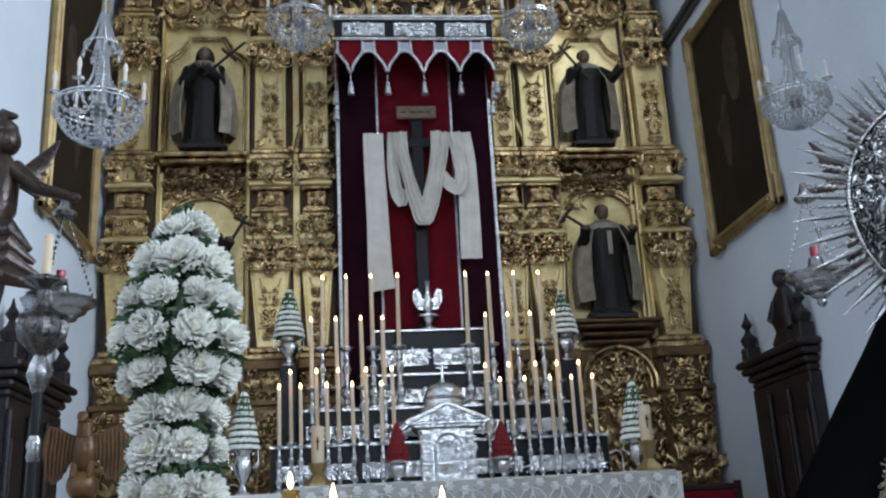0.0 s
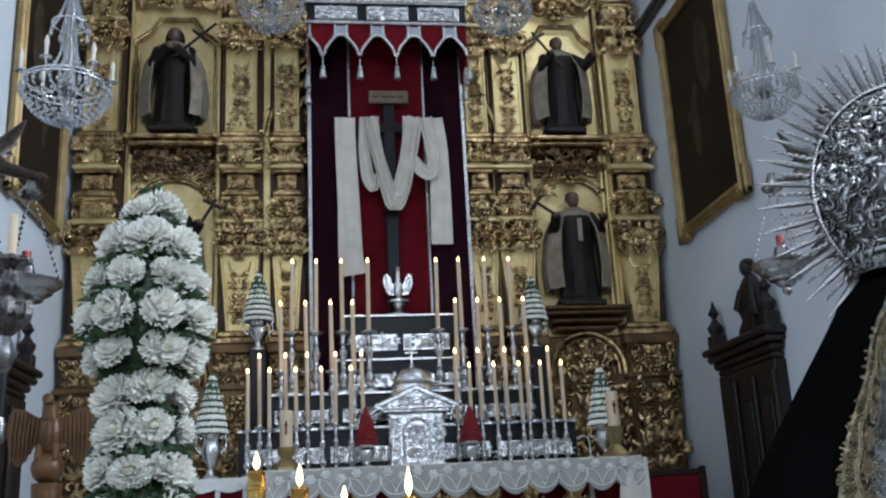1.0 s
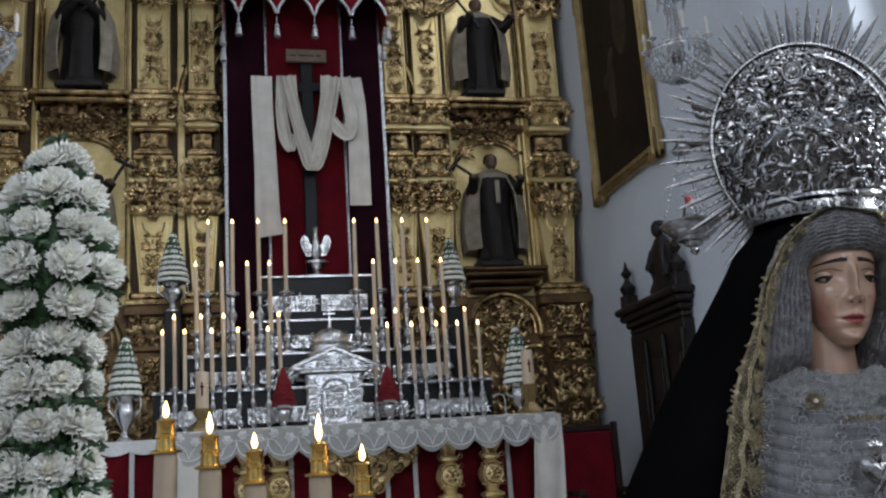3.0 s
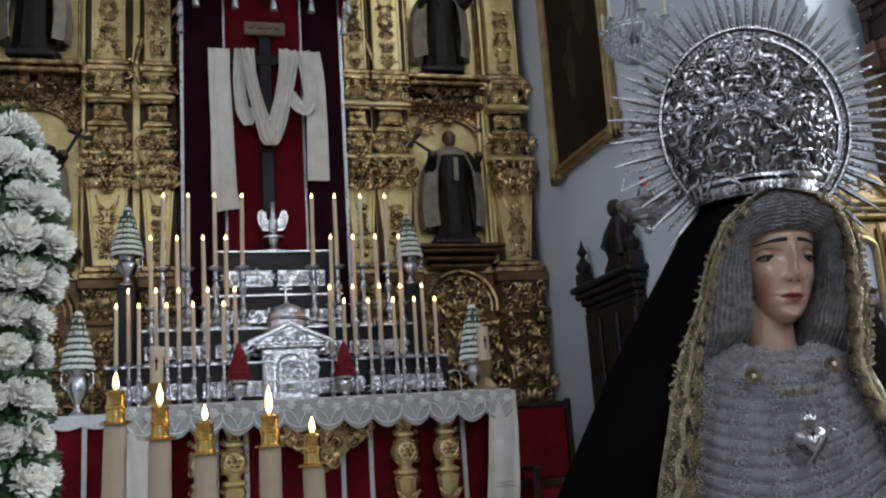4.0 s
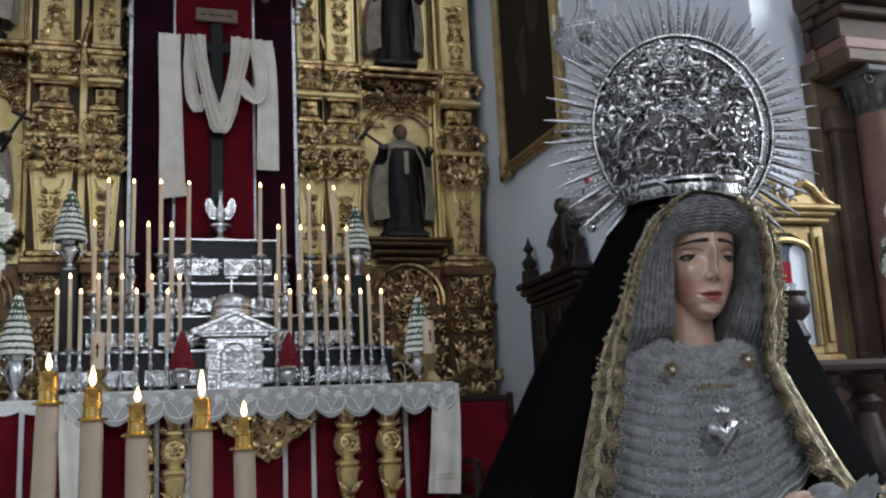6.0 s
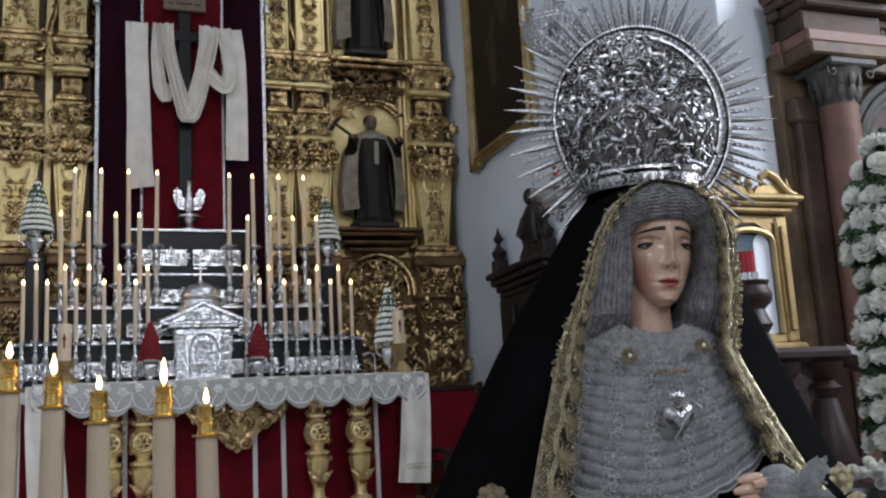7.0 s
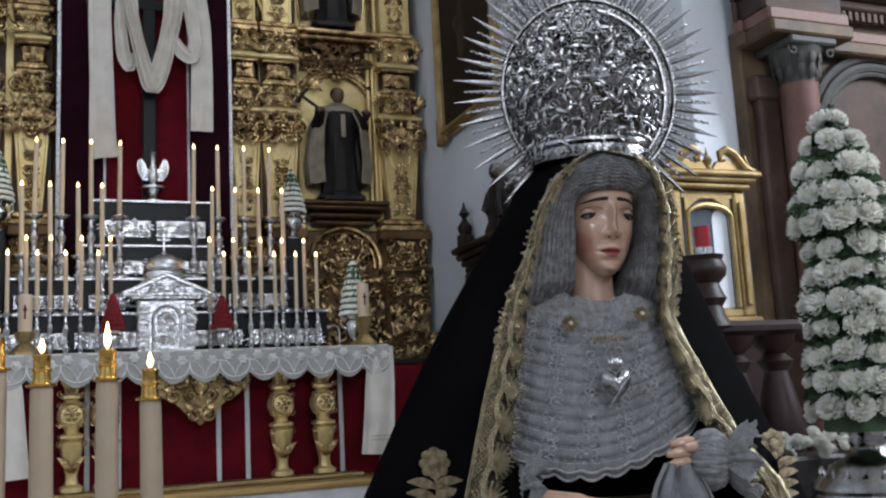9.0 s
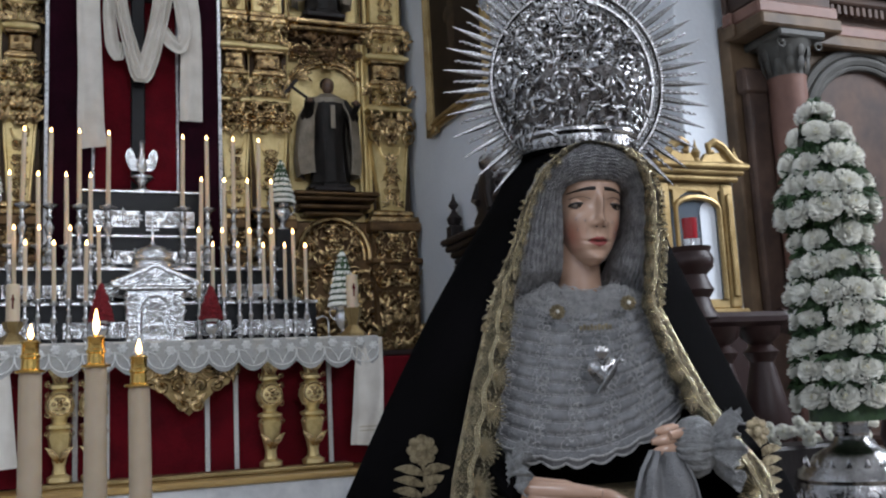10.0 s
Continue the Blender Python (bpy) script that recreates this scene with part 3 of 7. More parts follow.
# strips of smooth gold between the orders
for x0, x1 in ((-0.5, -0.43), (1.76, 1.74 + 0.03), (2.14, 2.16), (2.95, 2.99), (-0.95, -0.92), (-1.8, -1.77)):
    part("strip", Build().add(box(x0, x1, RY - 0.12, RY - 0.02, ZB, ZT, 0.008)), GOLD_FLAT, altarpiece, "smooth gold strip")
for cx in (2.93, -1.76, 2.88, -0.93):
    part("colonnette", Build().add(lathe([(0.03, ZB + 0.12), (0.03, ZB + 0.2), (0.022, ZB + 0.25), (0.022, ZM - 0.2), (0.03, ZM - 0.15), (0.03, ZM)], 10), move(cx, RY - 0.1, 0)), GOLD_FLAT, altarpiece)
# great central arch, half hidden by the canopy
b = Build()
for rr, k in ((1.0, 0.05), (0.9, 0.03), (1.1, 0.03)):
    b.add(moulding(arch_pts(0.68, 5.05, 1.05 * rr, 0.1, math.pi - 0.1, 26), RY - 0.14, k))
carve(b, -0.42, 1.78, 5.95, ZT - 0.1, RY - 0.03, 0.2, rng)
carve(b, -0.5, 0.0, 5.0, 5.5, RY - 0.05, 0.14, rng)
carve(b, 1.4, 1.85, 5.0, 5.5, RY - 0.05, 0.14, rng)
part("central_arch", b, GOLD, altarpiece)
b = Build()
for z, d in ((ZT - 0.12, 0.2), (ZT - 0.05, 0.28), (ZT + 0.02, 0.24)):
    b.add(box(-2.28, 3.42, RY - d, RY, z, z + 0.06, 0.015))
part("cornice", b, GOLD_FLAT, altarpiece)


# ---- figures of the altarpiece ----
def saint(cx, y, z0, h, lean, arms, cross=None, book=False, hood=False):
    """A robed wooden figure, plain in shape: habit, open cloak, head and forearms, in one mesh."""
    b = Build()
    n = 28
    prof = [(0.2, 0), (0.2, 0.03), (0.165, 0.05), (0.15, 0.25), (0.14, 0.45), (0.15, 0.6), (0.165, 0.72), (0.12, 0.8), (0.05, 0.835)]
    v, f = lathe([(r * h, zz * h) for r, zz in prof], n, sy=0.75)
    v = np.array(v)
    a = np.arctan2(v[:, 1], v[:, 0])
    k = 1 + 0.09 * np.sin(9 * a + 2) * np.clip(1.1 - v[:, 2] / h * 1.3, 0, 1)
    v[:, 0] *= k
    v[:, 1] *= k
    v[:, 0] += lean * np.sin(v[:, 2] / h * 3) * h
    b.add((v, f), None, 0)
    g = []
    for zz in np.linspace(0.12, 0.8, 14):
        w = (0.27 - 0.1 * abs(zz - 0.3) - 0.16 * max(zz - 0.62, 0) * 3) * h
        row = []
        for t in np.linspace(0.62, math.tau - 0.62, 26):
            fold = 1 + 0.05 * math.sin(t * 11 + zz * 3)
            row.append((-w * fold * math.sin(t) * 1.05 + lean * h * math.sin(zz * 3), -0.72 * w * fold * math.cos(t) + 0.02 * h, zz * h))
        g.append(row)
    b.add(sheet(g, 0.012), None, 1)
    b.add(lathe([(0.155 * h, 0.72 * h), (0.15 * h, 0.78 * h), (0.07 * h, 0.835 * h), (0.045 * h, 0.84 * h)], 20, sy=0.75), None, 1)
    b.add(ball(0.058 * h, 14, 10, 0.9, 1, 1.25), move(0, -0.02 * h, 0.905 * h), 2)
    b.add(lathe([(0.03 * h, 0.82 * h), (0.03 * h, 0.88 * h)], 10), None, 2)
    b.add(ball(0.062 * h, 14, 8, 1, 1, 0.9), move(0, 0.008 * h, 0.93 * h), 0)
    if hood:
        b.add(ball(0.09 * h, 14, 10, 0.95, 0.9, 1.3), move(0, 0.03 * h, 0.88 * h), 0)
    for s, (ex, ez, hx, hz) in zip((-1, 1), arms):
        sh, el, ha = (s * 0.13 * h, 0, 0.76 * h), (ex * h, -0.08 * h, ez * h), (hx * h, -0.17 * h, hz * h)
        b.add(tube([sh, el, ha], [0.055 * h, 0.06 * h, 0.045 * h], 9), None, 0)
        b.add(ball(0.028 * h, 8, 6), move(ha[0], ha[1] - 0.01, ha[2]), 2)
    if cross:
        (x0, zz0), (x1, zz1), along = cross
        p0, p1 = np.array((x0 * h, -0.17 * h, zz0 * h)), np.array((x1 * h, -0.1 * h, zz1 * h))
        b.add(tube([p0, p1], 0.014 * h, 6), None, 3)
        m, d = p0 + (p1 - p0) * along, (p1 - p0) / np.linalg.norm(p1 - p0)
        q = np.array((d[2], 0, -d[0])) * 0.085 * h
        b.add(tube([m - q, m + q], 0.014 * h, 6), None, 3)
    if book:
        b.add(box(-0.02 * h, 0.02 * h, -0.16 * h, -0.15 * h, 0.5 * h, 0.7 * h), None, 1)
    b.add(box(-0.18 * h, 0.18 * h, -0.15 * h, 0.12 * h, -0.035 * h, 0.01, 0.01), None, 3)
    solid("statue", b, [HABIT_DARK, HABIT_PALE, STATUE_SKIN, DARK_WOOD], "carved wooden friar figure in dark habit and pale cloak", "statue", move(cx, y, z0), "figures in the altarpiece")


saint(-1.36, 8.82, 5.18, 1.13, 0.0, ((-0.15, 0.6, -0.03, 0.72), (0.15, 0.6, 0.03, 0.72)), ((0.02, 0.62), (0.36, 0.98), 0.62), hood=True)
saint(2.5, 8.82, 5.18, 1.1, 0.01, ((-0.16, 0.62, -0.1, 0.74), (0.24, 0.66, 0.3, 0.73)), ((-0.02, 0.6), (-0.25, 0.98), 0.85))
saint(2.52, 8.8, 3.41, 1.16, 0.0, ((-0.2, 0.62, -0.2, 0.72), (0.2, 0.62, 0.2, 0.72)), ((-0.16, 0.7), (-0.34, 0.86), 0.99), True)
saint(-1.36, 8.8, 3.41, 1.16, 0.0, ((-0.2, 0.62, -0.14, 0.72), (0.18, 0.58, 0.26, 0.68)), ((0.2, 0.55), (0.38, 0.9), 0.86), True)

# ---- canopy with the draped cross ----
CX = 0.69
canopy = thing("canopy", "crimson canopy with silver panels, scalloped valance and hanging backcloth", "canopy", move(0, 0, 0))
X0, X1, YF, YBK = CX - 0.755, CX + 0.755, 8.16, 8.62
b = Build()
b.add(box(X0, X1, YF, YF + 0.04, 5.99, 6.2, 0.008)).add(box(X0, X0 + 0.04, YF + 0.04, 8.9, 5.99, 6.2, 0.008)).add(box(X1 - 0.04, X1, YF + 0.04, 8.9, 5.99, 6.2, 0.008)).add(box(X0, X1, YF, 8.9, 6.2, 6.23, 0.008))
part("frame", b, BLACK_WOOD, canopy, "black lacquered canopy frame")
b = Build()
for z, r in ((6.215, 0.028), (6.0, 0.016)):
    b.add(box(X0 - 0.02, X1 + 0.02, YF - 0.03, YF + 0.01, z, z + r * 2, 0.008))
    for k in range(56):
        b.add(ball(r * 0.55, 6, 4), move(X0 + 1.51 * (k + 0.5) / 56, YF - 0.035, z + r))
part("rail", b, SILVER, canopy, "beaded silver rail")
for i in range(3):
    x = X0 + 0.075 + i * 0.485
    pl = part("plaque", Build().add(box(x, x + 0.4, YF - 0.014, YF, 6.05, 6.19, 0.005)), SILVER, canopy, "embossed silver plaque")
    part("relief", carve(Build(), x + 0.02, x + 0.38, 6.06, 6.18, YF - 0.012, 0.05, rng), SILVER, pl)
for i in range(5):
    x = X0 + 1.51 * i / 4
    part("finial", Build().add(lathe([(0.02, 0), (0.025, 0.01), (0.008, 0.03), (0.022, 0.06), (0.008, 0.085), (0.012, 0.1), (0.002, 0.13)], 10), move(min(max(x, X0 + 0.02), X1 - 0.02), YF + 0.01, 6.27)), SILVER, canopy)


def tassel():
    b = Build()
    b.add(lathe([(0.008, 0.13), (0.02, 0.115), (0.02, 0.1), (0.01, 0.09), (0.022, 0.08), (0.03, 0.02), (0.032, 0)], 10, wave=0.06, lobes=10))
    b.add(tube([(0, 0, 0.12), (0, 0, 0.2)], 0.006, 5))
    return make_mesh("tassel", b, BEADS)


TASSEL = tassel()
pitch = 1.51 / 4.4
lows = [X0 + pitch * (0.42 + i) for i in range(5)]
ys = YF + 0.006


def valance_z(x):
    """Scalloped lower edge: points at the lows, round arches between."""
    k = (x - lows[0]) / pitch
    d = abs(k - round(k))
    return 5.69 + 0.19 * min(1, (d / 0.36) ** 0.8) + 0.015 * max(0, d - 0.36) / 0.14 - (0.03 if d < 0.06 else 0)


xs = np.linspace(X0 + 0.01, X1 - 0.01, 90)
part("valance", Build().add(sheet([[(x, ys, z) for z in np.linspace(valance_z(x), 6.0, 6)] for x in xs], 0.01)), RED, canopy, "crimson scalloped valance")
b = Build()
b.add(tube([(x, ys - 0.012, valance_z(x)) for x in xs], 0.016, 6))
for i in range(5):
    for s in (-0.34, 0.34):
        x = lows[i] + pitch * s
        if X0 < x < X1:
            b.add(tube([(x, ys - 0.012, 5.99), (x, ys - 0.012, 5.9), (x - s * 0.1 * pitch, ys - 0.012, valance_z(x) + 0.01)], 0.013, 6))
part("galloon", b, BEADS, canopy, "silver galloon trimming")
for i in range(4):
    x = lows[i] + pitch * 0.5
    part("inset", Build().add(box(x - 0.05, x + 0.05, ys - 0.012, ys - 0.005, 5.89, 5.985, 0.002)), GREY_SATIN, canopy, "grey satin inset")
for x in lows:
    part("tassel", TASSEL, None, canopy, "silver tassel", at=move(x, ys, 5.45))
for x, yy, z in ((X0 + 0.005, 8.3, 5.42), (X0 + 0.005, 8.42, 5.31), (X1 - 0.005, 8.3, 5.46), (X1 - 0.005, 8.42, 5.36)):
    part("tassel", TASSEL, None, canopy, "silver tassel", at=move(x, yy, z))
for xx in (X0 + 0.01, X1 - 0.01):
    part("side_valance", Build().add(sheet([[(xx, yy, z) for z in np.linspace(5.56 + 0.1 * abs(math.sin((yy - YF) * 9)), 6.0, 5)] for yy in np.linspace(YF + 0.02, 8.6, 20)], 0.01)), RED, canopy)


def hanging(x0, x1, z0, z1, y, waves, amp):
    return sheet([[(x, y + amp * math.sin(waves * x + 0.6 * math.sin(z * 2)) , z) for z in np.linspace(z0, z1, 20)] for x in np.linspace(x0, x1, 30)], 0.008)


part("backcloth", Build().add(hanging(CX - 0.735, CX - 0.36, 2.6, 6.2, YBK, 16, 0.006)), RED_DARK, canopy, "dark crimson velvet side cloth")
part("backcloth", Build().add(hanging(CX + 0.36, CX + 0.735, 2.6, 6.2, YBK, 16, 0.006)), RED_DARK, canopy, "dark crimson velvet side cloth")
part("backcloth", Build().add(hanging(CX - 0.36, CX + 0.36, 2.6, 6.2, YBK - 0.012, 5, 0.006)), RED, canopy, "crimson damask middle cloth")
for x, r in ((CX - 0.742, 0.017), (CX + 0.742, 0.017), (CX - 0.36, 0.012), (CX + 0.36, 0.012)):
    part("galloon", Build().add(box(x - r, x + r, YBK - 0.034, YBK - 0.014, 2.6, 6.2, 0.004)), BEADS, canopy, "silver galloon trimming")

cross = thing("cross", "dark wooden cross with an old inscribed board, standing before crimson cloth", "cross", move(CX + 0.01, 8.5, 0))
part("upright", Build().add(box(-0.06, 0.06, -0.03, 0.03, 3.2, 5.46, 0.01)), BLACK_WOOD, cross)
part("arm", Build().add(box(-0.53, 0.53, -0.034, 0.034, 5.04, 5.14, 0.01)), BLACK_WOOD, cross)
sg = part("sign", Build().add(box(-0.19, 0.19, -0.065, -0.036, 5.33, 5.46, 0.008)), INRI, cross, "worn wooden title board")
b = Build()
for i, w in enumerate((0.05, 0.07, 0.06, 0.05)):
    b.add(box(-0.15 + i * 0.08, -0.15 + i * 0.08 + w, -0.068, -0.066, 5.385, 5.4, 0.0005))
part("writing", b, DARK_PAINT, sg)

shroud = thing("shroud", "ivory linen shroud draped over the arms of the cross", "cloth", move(CX + 0.01, 8.44, 0))


def drape(points, width, depth=0.02, folds=4, n=26):
    """A folded strip of cloth along a line of (x, y, z)."""
    p = np.array(points, float)
    s = np.linspace(0, len(p) - 1, n)
    q = np.stack([np.interp(s, range(len(p)), p[:, i]) for i in range(3)], 1)
    for _ in range(3):
        q[1:-1] = (q[:-2] + 2 * q[1:-1] + q[2:]) / 4
    t = np.gradient(q, axis=0)
    t /= np.linalg.norm(t, axis=1)[:, None]
    side = np.cross(t, (0, 1, 0))
    side /= np.linalg.norm(side, axis=1)[:, None]
    w = np.interp(s, range(len(p)), np.broadcast_to(width, (len(p),)))
    g = []
    for i in range(n):
        g.append([q[i] + side[i] * w[i] * (u - 0.5) + np.array((0, -depth * (0.5 + 0.5 * math.cos(u * folds * 6.28 + 0.9 * math.sin(i * 0.22 + 3 * u) + 1.3 * math.sin(u * 5))), 0)) for u in np.linspace(0, 1, folds * 7 + 1)])
    return sheet(g, 0.006)


part("fall", Build().add(drape([(-0.42, -0.01, 5.17), (-0.42, -0.03, 4.9), (-0.4, -0.02, 4.3), (-0.395, -0.01, 3.8), (-0.37, 0.0, 3.64)], (0.19, 0.19, 0.2, 0.22, 0.24), 0.014, 2)), LINEN, shroud)
part("fall", Build().add(drape([(0.42, -0.01, 5.17), (0.45, -0.03, 4.9), (0.455, -0.02, 4.5), (0.45, -0.01, 4.1), (0.45, 0.0, 3.92)], (0.17, 0.18, 0.19, 0.2, 0.2), 0.013, 2)), LINEN, shroud)
part("swag", Build().add(drape([(-0.18, -0.02, 5.17), (-0.155, -0.05, 4.94), (-0.11, -0.07, 4.7), (-0.05, -0.085, 4.44), (0.015, -0.09, 4.26), (0.085, -0.085, 4.44), (0.15, -0.07, 4.7), (0.195, -0.05, 4.94), (0.22, -0.03, 5.17)], (0.15, 0.12, 0.11, 0.13, 0.17, 0.16, 0.15, 0.16, 0.19), 0.035, 3, 60)), LINEN, shroud)
part("swag", Build().add(drape([(-0.25, -0.02, 5.17), (-0.25, -0.03, 4.85), (-0.22, -0.03, 4.55), (-0.17, -0.03, 4.44), (-0.14, -0.02, 4.6)], (0.06, 0.1, 0.12, 0.1, 0.05), 0.02, 2)), LINEN, shroud)
part("swag", Build().add(drape([(0.34, -0.02, 5.17), (0.38, -0.05, 4.92), (0.4, -0.06, 4.7), (0.35, -0.065, 4.57), (0.27, -0.07, 4.62), (0.21, -0.06, 4.74)], (0.13, 0.13, 0.12, 0.13, 0.12, 0.08), 0.025, 2, 40)), LINEN, shroud)

# ---- high altar: mensa with frontal, gradines, tabernacle ----
mensa = thing("high_altar", "altar block with crimson frontal and white bands", "altar", move(0, 0, 0))
part("body", Build().add(box(-0.95, 2.4, 7.56, 8.75, ALTAR_Z, 1.84)), BLACK_WOOD, mensa)
part("frontal", Build().add(sheet([[(x, 7.54 + 0.004 * math.sin(x * 14), z) for z in np.linspace(ALTAR_Z + 0.01, 1.83, 10)] for x in np.linspace(-0.96, 2.41, 60)], 0.008)), RED, mensa, "crimson damask altar frontal")
for x in (-0.75, -0.55, 0.18, 0.4, 1.13, 1.35, 2.1):
    part("band", Build().add(box(x - 0.018, x + 0.018, 7.515, 7.53, ALTAR_Z + 0.02, 1.83, 0.003)), LACE, mensa, "white galloon band")


def lace_edge(x0, x1, y, z1, drop, n, thick=0.006):
    w = (x1 - x0) / n
    xs = np.linspace(x0, x1, n * 10 + 1)
    return sheet([[(x, y + 0.006 * math.sin(x * 25 + z * 8), z) for z in np.linspace(z1 - drop * (0.72 + 0.28 * abs(math.sin(math.pi * (x - x0) / w))), z1, 6)] for x in xs], thick)


cl = thing("altar_cloth", "white altar cloth with a scalloped lace edge on the high altar", "cloth", move(0, 0, 0))
part("top", Build().add(box(-0.98, 2.43, 7.5, 8.7, 1.842, 1.856, 0.004)), LACE, cl)
part("edging", Build().add(lace_edge(-0.98, 2.43, 7.497, 1.85, 0.1, 16)), LACE, cl)

gradines = thing("gradines", "black stepped candle shelves edged and banded with embossed silver", "altar shelf", move(0, 0, 0))
for x0, x1, y, z0, z1 in ((-0.62, 2.07, 7.74, 1.858, 2.2), (-0.4, 1.83, 7.95, 2.2, 2.5), (0.1, 1.27, 8.12, 2.5, 2.8), (0.23, 1.19, 8.22, 2.8, 3.2)):
    st = part("step", Build().add(box(x0, x1, y, 8.55, z0, z1, 0.006)), BLACK_WOOD, gradines, "black lacquered step")
    part("edge", Build().add(box(x0 - 0.01, x1 + 0.01, y - 0.02, y + 0.05, z1 + 0.001, z1 + 0.026, 0.006)), SILVER, st, "silver edging")
    h = z1 - z0
    n = max(1, round((x1 - x0) / 0.62))
    for i in range(n):
        xa, xb = x0 + 0.05 + (x1 - x0 - 0.05) * i / n, x0 + (x1 - x0 - 0.05) * (i + 1) / n
        p = part("panel", Build().add(box(xa, xb, y - 0.012, y - 0.002, z0 + h * 0.26, z0 + h * 0.62, 0.004)), SILVER, st, "embossed silver panel")
        part("relief", carve(Build(), xa + 0.01, xb - 0.01, z0 + h * 0.28, z0 + h * 0.6, y - 0.01, 0.07, rng), SILVER, p)

TX, TY = 0.745, 7.56
tab = thing("tabernacle", "embossed silver tabernacle with gable, dome and cross", "tabernacle", move(TX, TY, 1.858))
part("body", Build().add(box(-0.215, 0.215, -0.1, 0.2, 0.03, 0.43, 0.008)), SILVER_PLATE, tab)
part("base", Build().add(box(-0.235, 0.235, -0.125, 0.22, 0, 0.03, 0.008)), SILVER, tab)
for s in (-1, 1):
    b = Build().add(box(s * 0.17 - 0.035, s * 0.17 + 0.035, -0.125, -0.1, 0.03, 0.42, 0.006))
    carve(b, s * 0.17 - 0.03, s * 0.17 + 0.03, 0.06, 0.4, -0.125, 0.045, rng)
    part("pilaster", b, SILVER, tab)
d = part("door", Build().add(prism([(-0.1, 0.05), (0.1, 0.05), (0.1, 0.28)] + arch_pts(0, 0.28, 0.1, 0.1, math.pi - 0.1, 9) + [(-0.1, 0.28)], -0.118, -0.1)), SILVER_PLATE, tab, "arched silver door")
b = Build().add(moulding([(0.1, 0.05), (0.1, 0.28)] + arch_pts(0, 0.28, 0.1, 0.1, math.pi - 0.1, 9) + [(-0.1, 0.28), (-0.1, 0.05)], -0.122, 0.011))
carve(b, -0.075, 0.075, 0.08, 0.33, -0.12, 0.06, rng)
part("relief", b, SILVER, d)
b = Build().add(box(-0.26, 0.26, -0.15, 0.22, 0.43, 0.46, 0.008)).add(prism([(-0.3, 0.47), (0.3, 0.47), (0, 0.6)], -0.15, 0.2))
for s in (-1, 1):
    b.add(tube([(s * 0.32, -0.16, 0.47), (0, -0.16, 0.615)], 0.02, 6)).add(tube([(s * 0.32, 0.2, 0.47), (0, 0.2, 0.615)], 0.02, 6))
b.add(tube([(-0.31, -0.16, 0.465), (0.31, -0.16, 0.465)], 0.016, 6))
carve(b, -0.14, 0.14, 0.48, 0.55, -0.152, 0.05, rng)
part("gable", b, SILVER_PLATE, tab)
part("drum", Build().add(lathe([(0.19, 0.56), (0.19, 0.6), (0.16, 0.61), (0.155, 0.66), (0.17, 0.67), (0.15, 0.69)], 24), move(0, 0.1, 0)), SILVER, tab)
dm = part("dome", Build().add(lathe([(0.15 * math.cos(a), 0.69 + 0.12 * math.sin(a)) for a in np.linspace(0, 1.5, 8)], 24, wave=0.03, lobes=12), move(0, 0.1, 0)), SILVER_PLATE, tab)
part("cross", Build().add(box(-0.008, 0.008, 0.092, 0.108, 0.8, 0.99, 0.003)).add(box(-0.05, 0.05, 0.092, 0.108, 0.92, 0.936, 0.003)).add(ball(0.02, 8, 6), move(0, 0.1, 0.82)), SILVER, dm)

grail = thing("pelican_ornament", "small silver bird with raised wings on a foot", "ornament", move(CX + 0.03, 8.36, 3.226))
part("foot", Build().add(lathe([(0.1, 0), (0.1, 0.02), (0.06, 0.04), (0.03, 0.07), (0.06, 0.1), (0.1, 0.13), (0.1, 0.15), (0.02, 0.17)], 18, wave=0.04)), SILVER, grail)
bird = part("bird", Build().add(ball(0.055, 14, 10, 0.85, 0.85, 1.6), move(0, 0, 0.25)).add(tube([(0, 0, 0.31), (0, -0.01, 0.37), (0, -0.02, 0.42), (0, -0.035, 0.45), (0, -0.06, 0.435)], [0.035, 0.022, 0.02, 0.022, 0.006], 10)), SILVER, grail)
for s in (-1, 1):
    b = Build().add(prism([(s * x, z) for x, z in ((0.03, 0.2), (0.085, 0.21), (0.12, 0.26), (0.135, 0.33), (0.122, 0.385), (0.095, 0.4), (0.07, 0.37), (0.045, 0.3))][::s], 0.0, 0.02))
    for k in range(5):
        b.add(tube([(s * 0.035, -0.004, 0.25 + 0.01 * k), (s * (0.075 + 0.008 * k), -0.01, 0.24 + 0.026 * k), (s * (0.122 - 0.004 * k), -0.004, 0.27 + 0.027 * k)], [0.012, 0.014, 0.006], 6))
    part("wing", b, SILVER, bird, "raised feathered wing")


# ---- candles on the altar ----
def candlestick(h, r):
    """Turned silver stick of height h with its drip pan."""
    pr = [(1.0, 0), (1.0, 0.03), (0.7, 0.06), (0.35, 0.1), (0.28, 0.16), (0.5, 0.2), (0.62, 0.24), (0.45, 0.3), (0.22, 0.34), (0.4, 0.38), (0.22, 0.42), (0.26, 0.52), (0.46, 0.6), (0.55, 0.64), (0.3, 0.7), (0.2, 0.74), (0.4, 0.78), (0.22, 0.82), (0.26, 0.9), (0.8, 0.955), (0.85, 0.975), (0.35, 0.98), (0.35, 1.0)]
    return make_mesh("stick", Build().add(lathe([(a * r, z * h) for a, z in pr], 12)), SILVER)


def wax_candle(h, r):
    return make_mesh("wax", Build().add(lathe([(r, 0), (r * 0.97, h * 0.5), (r * 0.93, h - 0.008), (r * 0.7, h), (r * 0.3, h - 0.003)], 12)), WAX)


